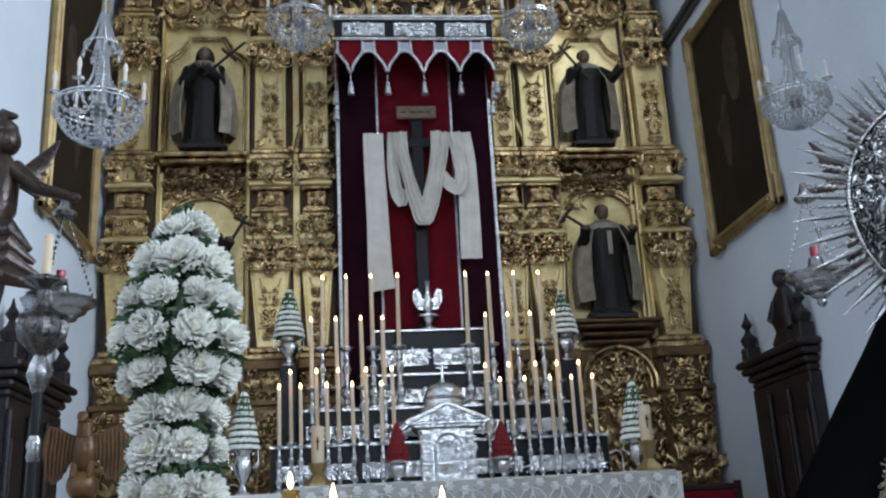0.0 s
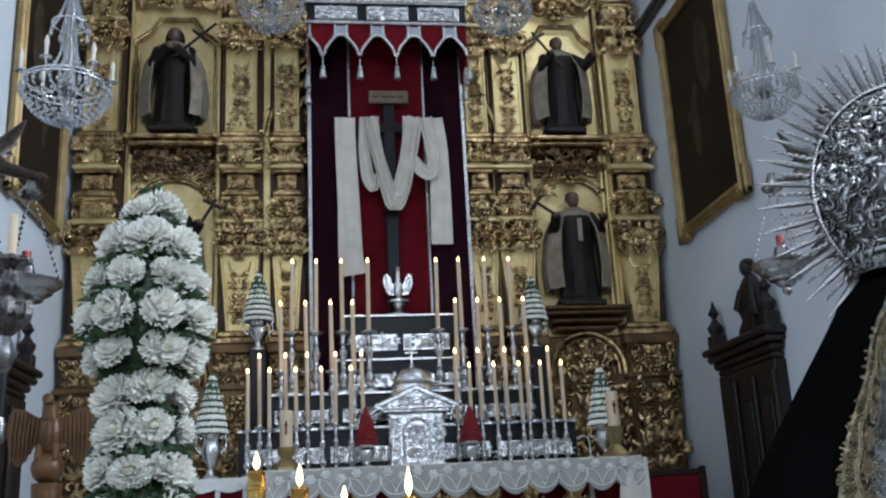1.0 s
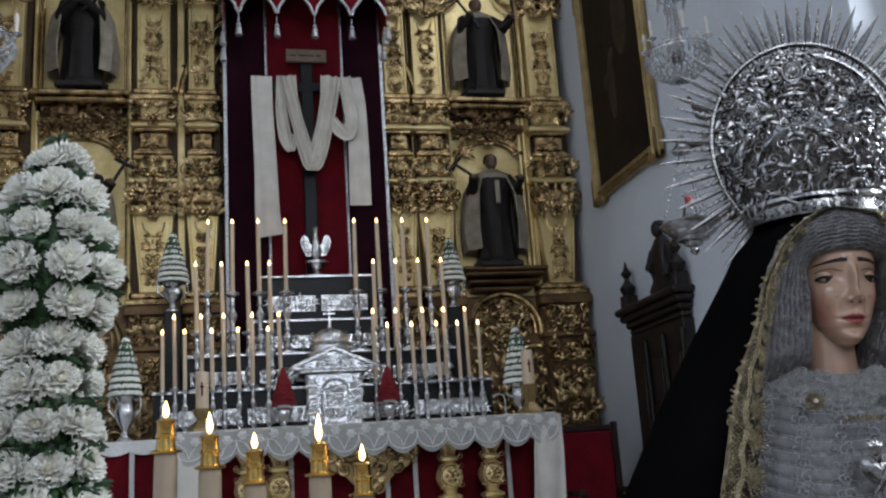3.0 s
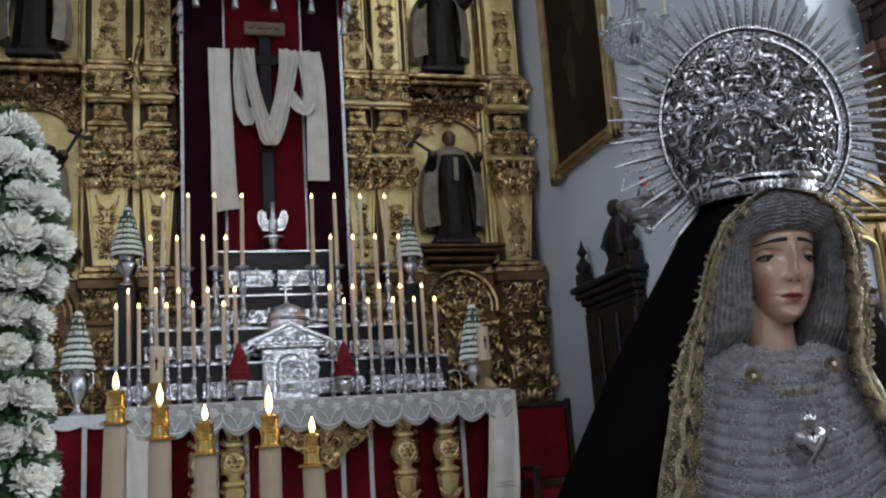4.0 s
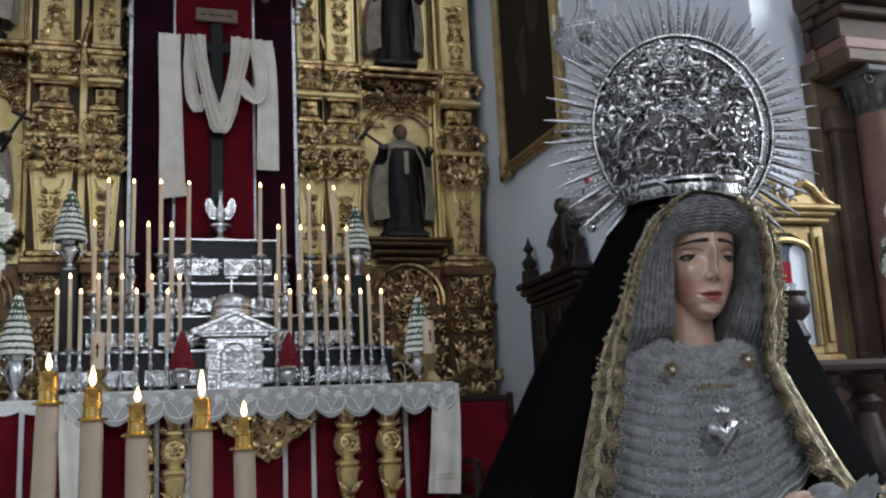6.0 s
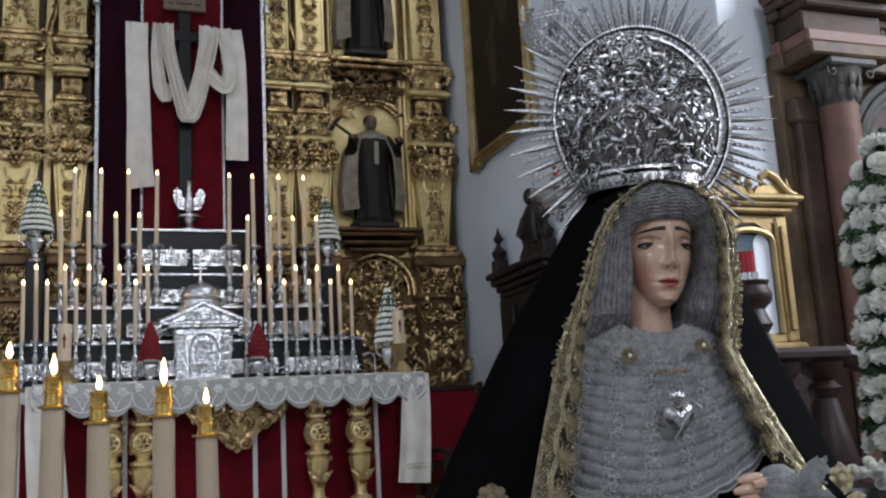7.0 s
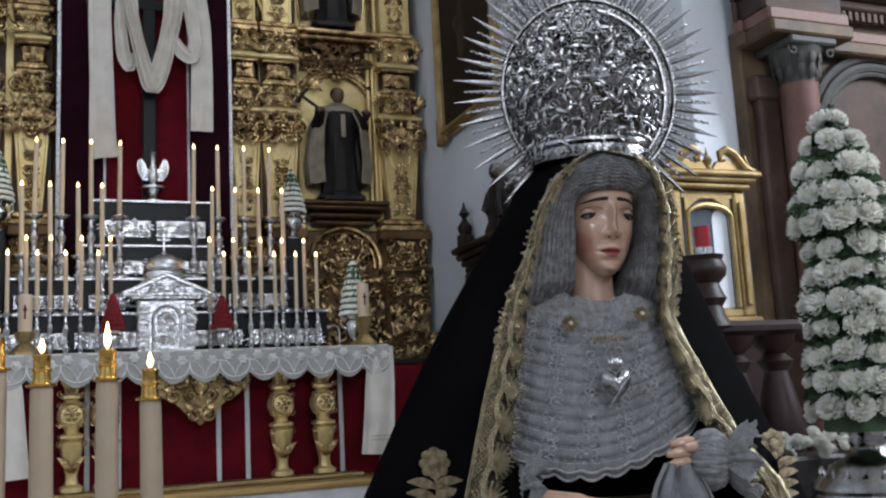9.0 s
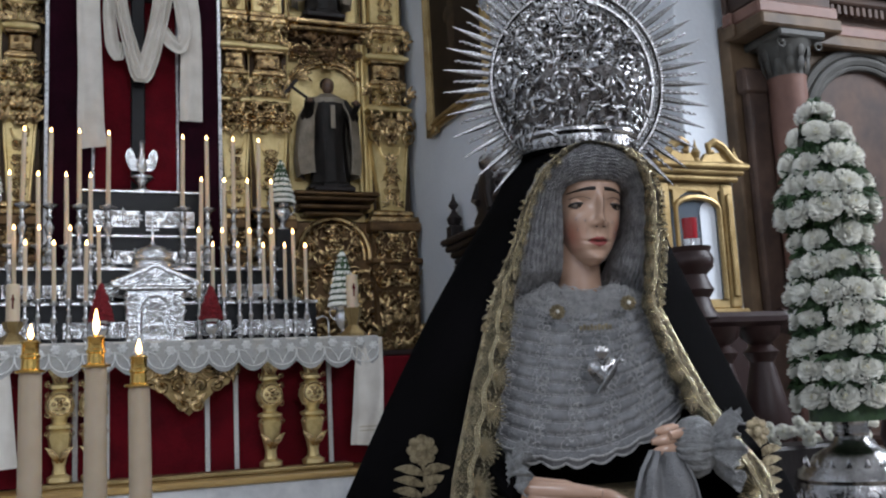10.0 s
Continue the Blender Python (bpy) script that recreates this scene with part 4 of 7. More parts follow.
def flame_mesh(h, r):
    return make_mesh("flame", Build().add(lathe([(r * 0.3, 0), (r * 0.8, h * 0.14), (r, h * 0.32), (r * 0.8, h * 0.55), (r * 0.4, h * 0.8), (r * 0.05, h)], 10)), FLAME)


FL = flame_mesh(0.045, 0.0115)
first = {}


def altar_candle(row, x, y, z0, zc, zf, stick_r, wax_r):
    if row not in first:
        first[row] = candlestick(zc - z0, stick_r), wax_candle(zf - zc - 0.03, wax_r)
    c = thing("candlestick", "turned silver candlestick with a lit ivory candle", "candle", move(x, y, z0), "altar candles")
    part("stick", first[row][0], None, c)
    wx = part("wax_candle", first[row][1], None, c, "tall ivory candle", at=move(0, 0, zc - z0) @ pose(0, 0, 0, rng.uniform(-0.6, 0.6), rng.uniform(-0.8, 0.8), 0))
    part("flame", FL, None, wx, "small flame", at=move(0, 0, zf - zc - 0.032))


for x in (-0.214, -0.013, 0.21, 0.43, 1.022, 1.229, 1.449, 1.666):
    altar_candle("top", x, 8.05, 2.527, 3.06, 3.68, 0.082, 0.019)
for x in (-0.295, -0.09, 0.115, 0.292, 1.147, 1.338, 1.535, 1.744):
    altar_candle("mid", x, 7.86, 2.227, 2.7, 3.27, 0.07, 0.018)
for x in (-0.454, -0.25, -0.084, 0.132, 0.351, 1.101, 1.298, 1.511, 1.687, 1.876):
    altar_candle("low", x, 7.69, 1.858, 2.25, 2.81, 0.05, 0.016)
for x in (-0.541, -0.376, -0.171, 0.028, 0.251, 1.196, 1.405, 1.611, 1.781, 1.953):
    altar_candle("front", x, 7.6, 1.858, 2.22, 2.68, 0.05, 0.0155)

# ---- free-standing table in front ----
table = thing("altar_table", "gilded altar table on carved baluster legs", "table", move(0, 0, 0))
part("top", Build().add(box(-0.42, 2.39, 7.22, 7.5, 1.82, 1.862, 0.008)), GOLD_PAINT, table)
part("base_rail", Build().add(box(-0.2, 2.2, 7.22, 7.45, ALTAR_Z, ALTAR_Z + 0.035, 0.01)), GOLD_PAINT, table)


def baluster_leg(x):
    prof = [(0.07, 0), (0.088, 0.015), (0.088, 0.045), (0.05, 0.07), (0.042, 0.12), (0.056, 0.19), (0.08, 0.3), (0.09, 0.36), (0.07, 0.39), (0.095, 0.4), (0.095, 0.42), (0.05, 0.44), (0.055, 0.47), (0.085, 0.5), (0.105, 0.55), (0.102, 0.6), (0.075, 0.65), (0.046, 0.68), (0.075, 0.69), (0.075, 0.71), (0.05, 0.73), (0.06, 0.79), (0.07, 0.84), (0.056, 0.9), (0.085, 0.92), (0.085, 0.95)]
    leg = part("leg", Build().add(lathe(prof, 12, wave=0.05, lobes=4), Matrix.Rotation(math.pi / 4, 4, "Z")), GOLD_FLAT, table, "carved gilded baluster leg", at=move(x, 7.33, ALTAR_Z + 0.035) @ Matrix.Diagonal((1, 1, 0.96, 1)))
    b = Build().add(ROSE, scaled(0, -0.085, 0.575, 0.062)).add(moulding(arch_pts(0, 0.575, 0.075, 0, 6.28, 20), -0.075, 0.009))
    for z in (0.2, 0.78):
        for s in (-1, 1):
            b.add(LEAVES[1 + s], scaled(s * 0.01, -0.07, z - 0.05, 0.13, s * 0.15))
    for s in (-1, 1):
        for z in (0.36, 0.5, 0.64, 0.72):
            b.add(VOL[0 if s > 0 else 1], scaled(s * 0.075, -0.06, z, 0.028))
    part("relief", b, GOLD, leg)


for x in (0.075, 0.3, 1.575, 1.905):
    baluster_leg(x)
b = Build()
b.add(prism([(0.58, 1.8), (0.6, 1.66), (0.68, 1.55), (0.78, 1.5), (0.86, 1.42), (0.965, 1.33), (1.07, 1.42), (1.15, 1.5), (1.25, 1.55), (1.33, 1.66), (1.35, 1.8)], 7.27, 7.31))
ap = part("apron", b, GOLD_PAINT, table, "pierced gilded scrollwork apron")
b = Build()
for x0, x1, z0, z1 in ((0.6, 1.33, 1.6, 1.82), (0.72, 1.21, 1.48, 1.62), (0.86, 1.07, 1.35, 1.5)):
    carve(b, x0, x1, z0, z1, 7.27, 0.13, rng)
b.add(ball(0.07, 12, 8, 0.9, 0.4, 1.2), move(0.965, 7.24, 1.63))
part("relief", b, GOLD, ap)

tcloth = thing("table_cloth", "white embroidered lace cloth with scalloped edge over the altar table", "cloth", move(0, 0, 0))
part("top", Build().add(box(-0.44, 2.42, 7.19, 7.52, 1.864, 1.882, 0.006)), LINEN, tcloth)
b = Build().add(lace_edge(-0.44, 2.42, 7.19, 1.878, 0.24, 13, 0.005))
fl = part("flounce", b, NET, tcloth, "white lace flounce over beige lining")
part("lining", Build().add(box(-0.43, 2.41, 7.198, 7.204, 1.75, 1.862, 0.001)), GAUZE, tcloth, "beige lining")
b = Build()
w = 2.86 / 13
for i in range(13):
    xc = -0.44 + w * (i + 0.5)
    b.add(tube([(xc + w * 0.5 * math.cos(a), 7.178, 1.878 - 0.1 - 0.13 * abs(math.sin(a)) ** 0.7 * 1.02 + 0.03) for a in np.linspace(math.pi, 0, 12)], 0.005, 5))
    for s in (-1, 1):
        b.add(tube([(xc, 7.178, 1.69), (xc + s * 0.02, 7.176, 1.74), (xc + s * 0.06, 7.178, 1.79), (xc + s * 0.1, 7.178, 1.8)], 0.0045, 5))
part("embroidery", b, LACE, fl, "embroidered white garland")
b = Build()
for i in range(26):
    b.add(rosette(0.04, 6), move(-0.4 + 2.78 * i / 25, 7.18, 1.835 - 0.03 * (i % 2)))
part("embroidery", b, LACE, fl, "embroidered white flowers")
for x, s in ((2.37, 1), (-0.39, -1)):
    part("fall", Build().add(drape([(x - s * 0.01, 7.215, 1.875), (x - s * 0.03, 7.2, 1.6), (x - s * 0.05, 7.205, 1.3), (x - s * 0.07, 7.22, 1.03)], (0.2, 0.24, 0.25, 0.26), 0.02, 2)), LINEN, tcloth, "white linen end hanging down")
for zz in (1.14, 1.17):
    part("openwork", Build().add(box(2.24, 2.4, 7.176, 7.18, zz, zz + 0.006, 0.001)), GAUZE, tcloth)

# ---- flowers and vases on the altar ----
def ruffle(r0, r1, h, rng, n=30):
    """A ring of small blossoms, as a crimped collar."""
    b = Build()
    k = max(7, round(2 * math.pi * r0 / 0.026))
    for i in range(k):
        a = 2 * math.pi * (i + rng.random() * 0.4) / k
        for j in range(3):
            b.add(ball(h * rng.uniform(0.36, 0.5), 6, 4, 1, 1, 0.7), move((r0 - 0.004 * j) * math.cos(a + j * 0.1), (r0 - 0.004 * j) * math.sin(a + j * 0.1), h * 0.3 * j))
    return b


def cone_vase(x, y, z0, zp, z1, r, label, red=False, post=None):
    """A silver vase with a clipped cone of blossoms in rings over dark leaves."""
    t = thing("flower_vase", label, "flowers", move(x, y, z0), "altar flower cones")
    h = zp - z0
    pr = [(0.5, 0), (0.52, 0.06), (0.25, 0.14), (0.2, 0.25), (0.55, 0.45), (0.7, 0.62), (0.6, 0.78), (0.5, 0.86), (0.72, 1.0), (0.6, 1.0)]
    v = part("vase", Build().add(lathe([(a * r, z * h) for a, z in pr], 18, wave=0.03, lobes=9)), SILVER, t, "embossed silver vase")
    if not red:
        for s in (-1, 1):
            part("handle", Build().add(tube([(s * r * 0.6, 0, h * 0.55), (s * r * 1.0, 0, h * 0.7), (s * r * 0.95, 0, h * 0.95), (s * r * 0.6, 0, h * 0.9)], 0.006, 6)), SILVER, v)
    hc = z1 - zp
    g = Build().add(lathe([(r * 0.9, h * 0.98), (r * 0.82, h + hc * 0.3), (r * 0.45, h + hc * 0.75), (r * 0.1, h + hc)], 16, wave=0.08, lobes=7))
    part("foliage", g, RED_FLOWER if red else LEAF, t)
    n = max(4, round(hc / (0.036 if red else 0.05)))
    for i in range(n):
        s = i / (n - 1)
        rr = r * (1.02 - 0.84 * s ** 1.25)
        part("blossom_ring", ruffle(rr, rr, hc / n * (0.85 if red else 0.62), rng), RED_FLOWER if red else PETAL, t, at=move(0, 0, h + hc * (i + 0.1) / n))
    return t


cone_vase(0.352, 7.36, 1.883, 2.05, 2.33, 0.08, "cone of red flowers in a small silver vase", True)
cone_vase(1.146, 7.36, 1.883, 2.05, 2.31, 0.08, "cone of red flowers in a small silver vase", True)
cone_vase(2.215, 7.42, 1.883, 2.14, 2.6, 0.115, "clipped cone of white blossoms in a silver vase")
cone_vase(-0.815, 7.64, 1.858, 2.2, 2.66, 0.115, "clipped cone of white blossoms in a silver vase")
for x, z in ((-0.5, 2.93), (1.9, 2.9)):
    solid("flower_pedestal", Build().add(box(x - 0.07, x + 0.07, 8.13, 8.27, 1.858, z, 0.008)), BLACK_WOOD, "slim black wooden pedestal behind the candles", "pedestal")
cone_vase(-0.5, 8.2, 2.93, 3.18, 3.62, 0.125, "clipped cone of white blossoms in a silver vase")
cone_vase(1.9, 8.2, 2.9, 3.14, 3.54, 0.115, "clipped cone of white blossoms in a silver vase")
for x, y, z in ((2.25, 7.28, 2.11), (-0.24, 7.33, 2.05)):
    c = thing("pillar_candle", "thick ivory candle on a gilded foot", "candle", move(x, y, 1.883))
    h = z - 1.883
    part("foot", Build().add(lathe([(0.1, 0), (0.1, 0.02), (0.07, 0.05), (0.035, 0.09), (0.06, h - 0.04), (0.065, h)], 12, wave=0.1, lobes=6)), GOLD_PAINT, c, "gilded scrolled foot")
    w = part("wax", Build().add(lathe([(0.047, h), (0.047, h + 0.26), (0.04, h + 0.268), (0.01, h + 0.262)], 20)), WAX, c)
    part("emblem", Build().add(box(-0.006, 0.006, -0.051, -0.046, h + 0.09, h + 0.19, 0.001)).add(box(-0.014, 0.014, -0.051, -0.0465, h + 0.15, h + 0.165, 0.001)), RED, w)
mic = thing("microphone", "small silver gooseneck microphone on the altar table", "microphone", move(2.06, 7.33, 1.883))
part("base", Build().add(lathe([(0.03, 0), (0.03, 0.008), (0.012, 0.014)], 14)), BEADS, mic)
part("neck", Build().add(tube([(0, 0, 0), (0, 0, 0.12), (-0.01, 0, 0.155), (-0.05, -0.01, 0.17), (-0.1, -0.02, 0.15)], [0.005, 0.005, 0.005, 0.006, 0.011], 7)), BEADS, mic)

# ---- crowned figure ----
SX, SY, STURN = 0.955, 1.42, -19
S = pose(SX, SY, 0, 0, 0, STURN)


def crowned_statue():
    b = Build()
    # head: rings of half-width and depth over the height, then the features pressed out of it
    n, zs_ = 240, np.linspace(-0.092, 0.106, 150)
    wide = np.interp(zs_, (-0.092, -0.088, -0.078, -0.06, -0.04, -0.015, 0.01, 0.06, 0.085, 0.1, 0.106), (0.006, 0.017, 0.03, 0.043, 0.051, 0.0565, 0.059, 0.06, 0.05, 0.028, 0.006))
    deep = np.interp(zs_, (-0.092, -0.088, -0.078, -0.06, -0.03, 0.02, 0.055, 0.085, 0.1, 0.106), (0.05, 0.073, 0.084, 0.0865, 0.088, 0.09, 0.089, 0.07, 0.04, 0.01))
    rear = np.interp(zs_, (-0.092, -0.05, 0.0, 0.05, 0.09, 0.106), (0.02, 0.04, 0.08, 0.095, 0.06, 0.01))
    a = np.linspace(0, 2 * math.pi, n, endpoint=False)
    c, s = np.cos(a), np.sin(a)
    x = wide[:, None] * (np.sign(c) * np.abs(c) ** 0.92)[None]
    y = np.where(s < 0, deep[:, None] * -(np.abs(s) ** 0.86)[None], rear[:, None] * np.abs(s)[None])
    z = np.repeat(zs_[:, None], n, 1)
    front = np.clip(-y / 0.05, 0, 1)

    def bulge(amt, x0, z0, sx, sz):
        return amt * np.exp(-((np.abs(x) - x0) / sx) ** 2 - ((z - z0) / sz) ** 2)

    d = bulge(0.017, 0, 0.014, 0.0062, 0.026) + bulge(0.018, 0, -0.0125, 0.0075, 0.0095) + bulge(0.009, 0.0105, -0.018, 0.0052, 0.006) + bulge(-0.012, 0.031, 0.019, 0.016, 0.0115) \
        + bulge(0.004, 0.027, 0.041, 0.024, 0.008) + bulge(0.005, 0.04, -0.012, 0.017, 0.017) + bulge(0.0066, 0.0, -0.0425, 0.015, 0.0042) + bulge(0.0085, 0, -0.0535, 0.013, 0.005) \
        + bulge(-0.0062, 0, -0.0475, 0.018, 0.0021) + bulge(-0.004, 0, -0.064, 0.018, 0.005) + bulge(0.009, 0, -0.077, 0.014, 0.011) + bulge(-0.003, 0.021, -0.032, 0.004, 0.014) + bulge(-0.002, 0, -0.033, 0.003, 0.006)
    y = y - d * front
    v = np.stack([x, y, z], 2).reshape(-1, 3)
    f, mats = [], []
    for j in range(len(zs_) - 1):
        for i in range(n):
            k = (i + 1) % n
            q = (j * n + i, j * n + k, (j + 1) * n + k, (j + 1) * n + i)
            m = v[list(q)].mean(0)
            up, down = 0.0075 * max(0, 1 - (m[0] / 0.0185) ** 2) ** 0.8 - 0.0012 * math.exp(-(m[0] / 0.003) ** 2), 0.0095 * max(0, 1 - (m[0] / 0.0175) ** 2)
            f.append(q)
            mats.append(1 if m[1] < -0.03 and -down < m[2] + 0.0475 < up else 0)
    f += [tuple(range(n))[::-1], tuple((len(zs_) - 1) * n + i for i in range(n))]
    mats += [0, 0]
    head = move(0, 0, 1.71) @ pose(0, 0, 0, 6, 3, 6)
    h = np.array(head)
    b.v.append(v @ h[:3, :3].T + h[:3, 3])
    b.f += f
    b.m += mats
    b.n += len(v)
    fv = v[v[:, 1] < 0]

    def skin_y(px, pz):
        d2 = (fv[:, 0] - px) ** 2 + (fv[:, 2] - pz) ** 2
        k = np.argsort(d2)[:6]
        return float((fv[k, 1] / (d2[k] + 1e-7)).sum() / (1 / (d2[k] + 1e-7)).sum())

    def line(pts, r, mat=2):
        b.add(tube([(px, skin_y(px, pz) - 0.0002, pz) for px, pz in pts], r, 6), head, mat)

    def orb(r, az, el):
        return (r * math.sin(az) * math.cos(el), -r * math.cos(az) * math.cos(el), r * math.sin(el))

    for e in (-1, 1):
        px = np.linspace(0.008, 0.05, 16)
        line([(e * q, 0.0445 + 0.0032 * math.sin((q - 0.008) * 60) - 0.25 * (q - 0.008)) for q in px], np.interp(px, (0.008, 0.011, 0.03, 0.05), (0.003, 0.0038, 0.0026, 0.0007)))
        eye = head @ move(e * 0.031, skin_y(0.031, 0.0165) + 0.0106, 0.0165)
        b.add(ball(0.0148, 24, 18), eye, 3)
        b.add(ball(0.009, 18, 12), eye @ move(*orb(0.0068, 0.08, radians(-8))), 5)
        az = np.linspace(radians(-74), radians(74), 22)
        shut = [radians(11) - radians(20) * (q / radians(74)) ** 2 for q in az]
        low = [radians(-27) + radians(15) * (q / radians(74)) ** 2 for q in az]
        for edge, far, flip in ((shut, radians(82), 1), (low, radians(-82), -1)):
            g = [[orb(0.0157, q, m + (far - m) * k) for k in np.linspace(0, 1, 9)] for q, m in zip(az[::flip], edge[::flip])]
            b.add(sheet(g, 0.0006), eye, 0)
        b.add(tube([orb(0.0162, q * 1.1, m - radians(1)) for q, m in zip(az, shut)], 0.0021, 6), eye, 2)
        b.add(tube([orb(0.0159, q, m) for q, m in zip(az, low)], 0.001, 5), eye, 2)
        line([(e * (0.031 + 0.019 * q), 0.0305 - 0.006 * q * q) for q in np.linspace(-0.9, 0.9, 14)], 0.0005)
    line([(q, -0.0476 - 0.0012 * math.cos(q * 330) + 4.0 * q * q) for q in np.linspace(-0.018, 0.018, 18)], 0.0007)
    for e in (-1, 1):
        b.add(ball(0.0024, 8, 6, 1, 0.6, 0.7), head @ move(e * 0.0065, skin_y(0.0065, -0.022) + 0.0008, -0.0225), 2)
    for px, pz in ((-0.038, -0.01), (-0.024, -0.012), (-0.034, -0.028), (0.026, -0.014), (0.033, -0.032)):
        b.add(ball(0.0019, 10, 8, 1, 0.6, 1.5), head @ move(px, skin_y(px, pz), pz), 6)
    b.add(lathe([(0.05, 1.48), (0.044, 1.54), (0.039, 1.6), (0.04, 1.66)], 32), move(-0.018, 0.0, 0), 0)
    # body below the clothes
    b.add(lathe([(0.3, 0.0), (0.26, 0.6), (0.17, 1.0), (0.14, 1.2), (0.13, 1.4), (0.11, 1.49), (0.05, 1.54)], 28, sy=0.7), move(-0.02, 0.04, 0), 4)
    # forearms and fingers
    for s, wr, tips in ((-1, (-0.165, -0.2, 1.252), ((-0.005, -0.25, 1.222), (-0.01, -0.262, 1.205), (-0.022, -0.265, 1.19), (-0.045, -0.262, 1.178))), (1, (0.145, -0.2, 1.3), ((0.034, -0.245, 1.33), (0.026, -0.25, 1.315), (0.026, -0.25, 1.299), (0.034, -0.245, 1.284)))):
        wr = np.array(wr)
        b.add(tube([(s * 0.15, 0.0, 1.38), (s * 0.21, -0.1, 1.27), tuple(wr)], [0.05, 0.042, 0.026], 14), None, 4)
        mean = np.mean(tips, axis=0)
        palm = wr + (mean - wr) * 0.5
        b.add(tube([tuple(wr), tuple(wr + (palm - wr) * 0.35), tuple(wr + (palm - wr) * 0.7), tuple(palm)], [0.02, 0.026, 0.032, 0.031], 14, 0.62), None, 0)
        for t in tips:
            t = np.array(t)
            st = palm + (t - mean) * 0.85
            mid = st + (t - st) * 0.5 + np.array((0, -0.01, 0.006))
            b.add(tube([tuple(st), tuple(st + (mid - st) * 0.5), tuple(mid), tuple(mid + (t - mid) * 0.6), tuple(t)], [0.0105, 0.0095, 0.0092, 0.0078, 0.004], 10), None, 0)
        b.add(tube([tuple(wr), tuple(palm + np.array((0, -0.022, 0.024))), tuple(palm + np.array((-s * 0.035, -0.035, 0.02)))], [0.015, 0.011, 0.006], 10), None, 0)
    solid("statue", b, [SKIN, LIPS, DARK_PAINT, EYE_WHITE, BLACK, EYE_DARK, GLASS], "life-size painted wooden sorrowful figure with lowered eyes", "statue", S, sharp=60)


crowned_statue()


def spread(table, z):
    zs, ws = zip(*table)
    return float(np.interp(z, zs, ws))


HALF = ((0.0, 0.95), (0.6, 0.74), (0.9, 0.6), (1.1, 0.51), (1.223, 0.452), (1.385, 0.374), (1.551, 0.286), (1.657, 0.22), (1.74, 0.166), (1.797, 0.132), (1.826, 0.108), (1.845, 0.085), (1.86, 0.04))
HALF_LEFT = ((0.0, 0.7), (0.9, 0.47), (1.183, 0.354), (1.288, 0.312), (1.415, 0.26), (1.523, 0.217), (1.642, 0.17), (1.72, 0.147), (1.797, 0.126), (1.826, 0.108), (1.845, 0.085), (1.86, 0.04))
OPEN = ((0.0, 0.32), (0.9, 0.28), (1.265, 0.226), (1.396, 0.196), (1.489, 0.174), (1.576, 0.157), (1.657, 0.133), (1.724, 0.114), (1.773, 0.086), (1.8, 0.06), (1.815, 0.04), (1.826, 0.018), (1.829, 0.003), (1.86, 0.002))
OPEN_LEFT = ((0.0, 0.33), (0.9, 0.28), (1.259, 0.194), (1.324, 0.147), (1.39, 0.117), (1.468, 0.095), (1.53, 0.078), (1.577, 0.085), (1.645, 0.094), (1.736, 0.1), (1.785, 0.084), (1.81, 0.06), (1.822, 0.03), (1.829, 0.003), (1.86, 0.002))
TRIM = ((1.0, 0.06), (1.265, 0.053), (1.4, 0.048), (1.49, 0.042), (1.57, 0.032), (1.66, 0.017), (1.75, 0.013), (1.83, 0.013))
TRIM_LEFT = ((1.0, 0.055), (1.26, 0.046), (1.39, 0.042), (1.49, 0.031), (1.56, 0.028), (1.65, 0.029), (1.75, 0.022), (1.81, 0.015), (1.83, 0.013))
FRONT = ((0.0, -0.24), (0.9, -0.2), (1.25, -0.15), (1.4, -0.125), (1.55, -0.085), (1.7, -0.08), (1.8, -0.094), (1.829, -0.088), (1.845, -0.045), (1.86, -0.03))
BACK = ((0.0, 0.75), (1.0, 0.5), (1.4, 0.26), (1.6, 0.17), (1.75, 0.125), (1.83, 0.095), (1.86, 0.03))


def opening(z, side):
    """Half the mantle's opening; the figure's left front is drawn closer in."""
    return spread(OPEN if side < 0 else OPEN_LEFT, z)


def half_width(z, side):
    return spread(HALF if side < 0 else HALF_LEFT, z)


def trim_width(z, side):
    return spread(TRIM if side < 0 else TRIM_LEFT, z)


def mantle_row(z, n=70):
    fy, by = spread(FRONT, z), spread(BACK, z)
    row = []
    for t in np.linspace(-1, 1, n):
        a = abs(t)
        w, o = half_width(z, t), opening(z, t)
        if a > 0.72:                         # the fronts, turning in towards the opening
            k = (a - 0.72) / 0.28
            x, y = w + (o - w) * k ** 1.1, fy * k + (fy * 0.2 + 0.06) * (1 - k)
        else:
            q = a / 0.72 * math.pi / 2
            x, y = w * math.sin(q), by * math.cos(q) + (fy * 0.2 + 0.06) * (1 - math.cos(q))
        fold = 0.012 * max(0, 1.55 - z) * math.sin(a * 26 + 2 * z)
        row.append((math.copysign(x + fold, t) if t else 0.0, y + fold * 0.6, z))
    return row


mantle = thing("mantle", "black velvet mantle with gold lace border over the crowned figure", "mantle", S)
zs = np.concatenate([np.linspace(0.0, 1.2, 12), np.linspace(1.25, 1.79, 30), np.linspace(1.8, 1.846, 14)])
part("cloth", Build().add(sheet([mantle_row(z) for z in zs], 0.008)), BLACK, mantle, "black velvet")
fan = Build()
for a in np.linspace(-1.35, 1.35, 11):
    fan.add(tube([(0, 0, 0), (0.5 * math.sin(a), -0.22, 0.5 * math.cos(a)), (math.sin(a), -0.05, math.cos(a))], [0.03, 0.09, 0.05], 5, 0.5))
    fan.add(ball(0.07, 6, 4), move(1.04 * math.sin(a), -0.06, 1.04 * math.cos(a)))
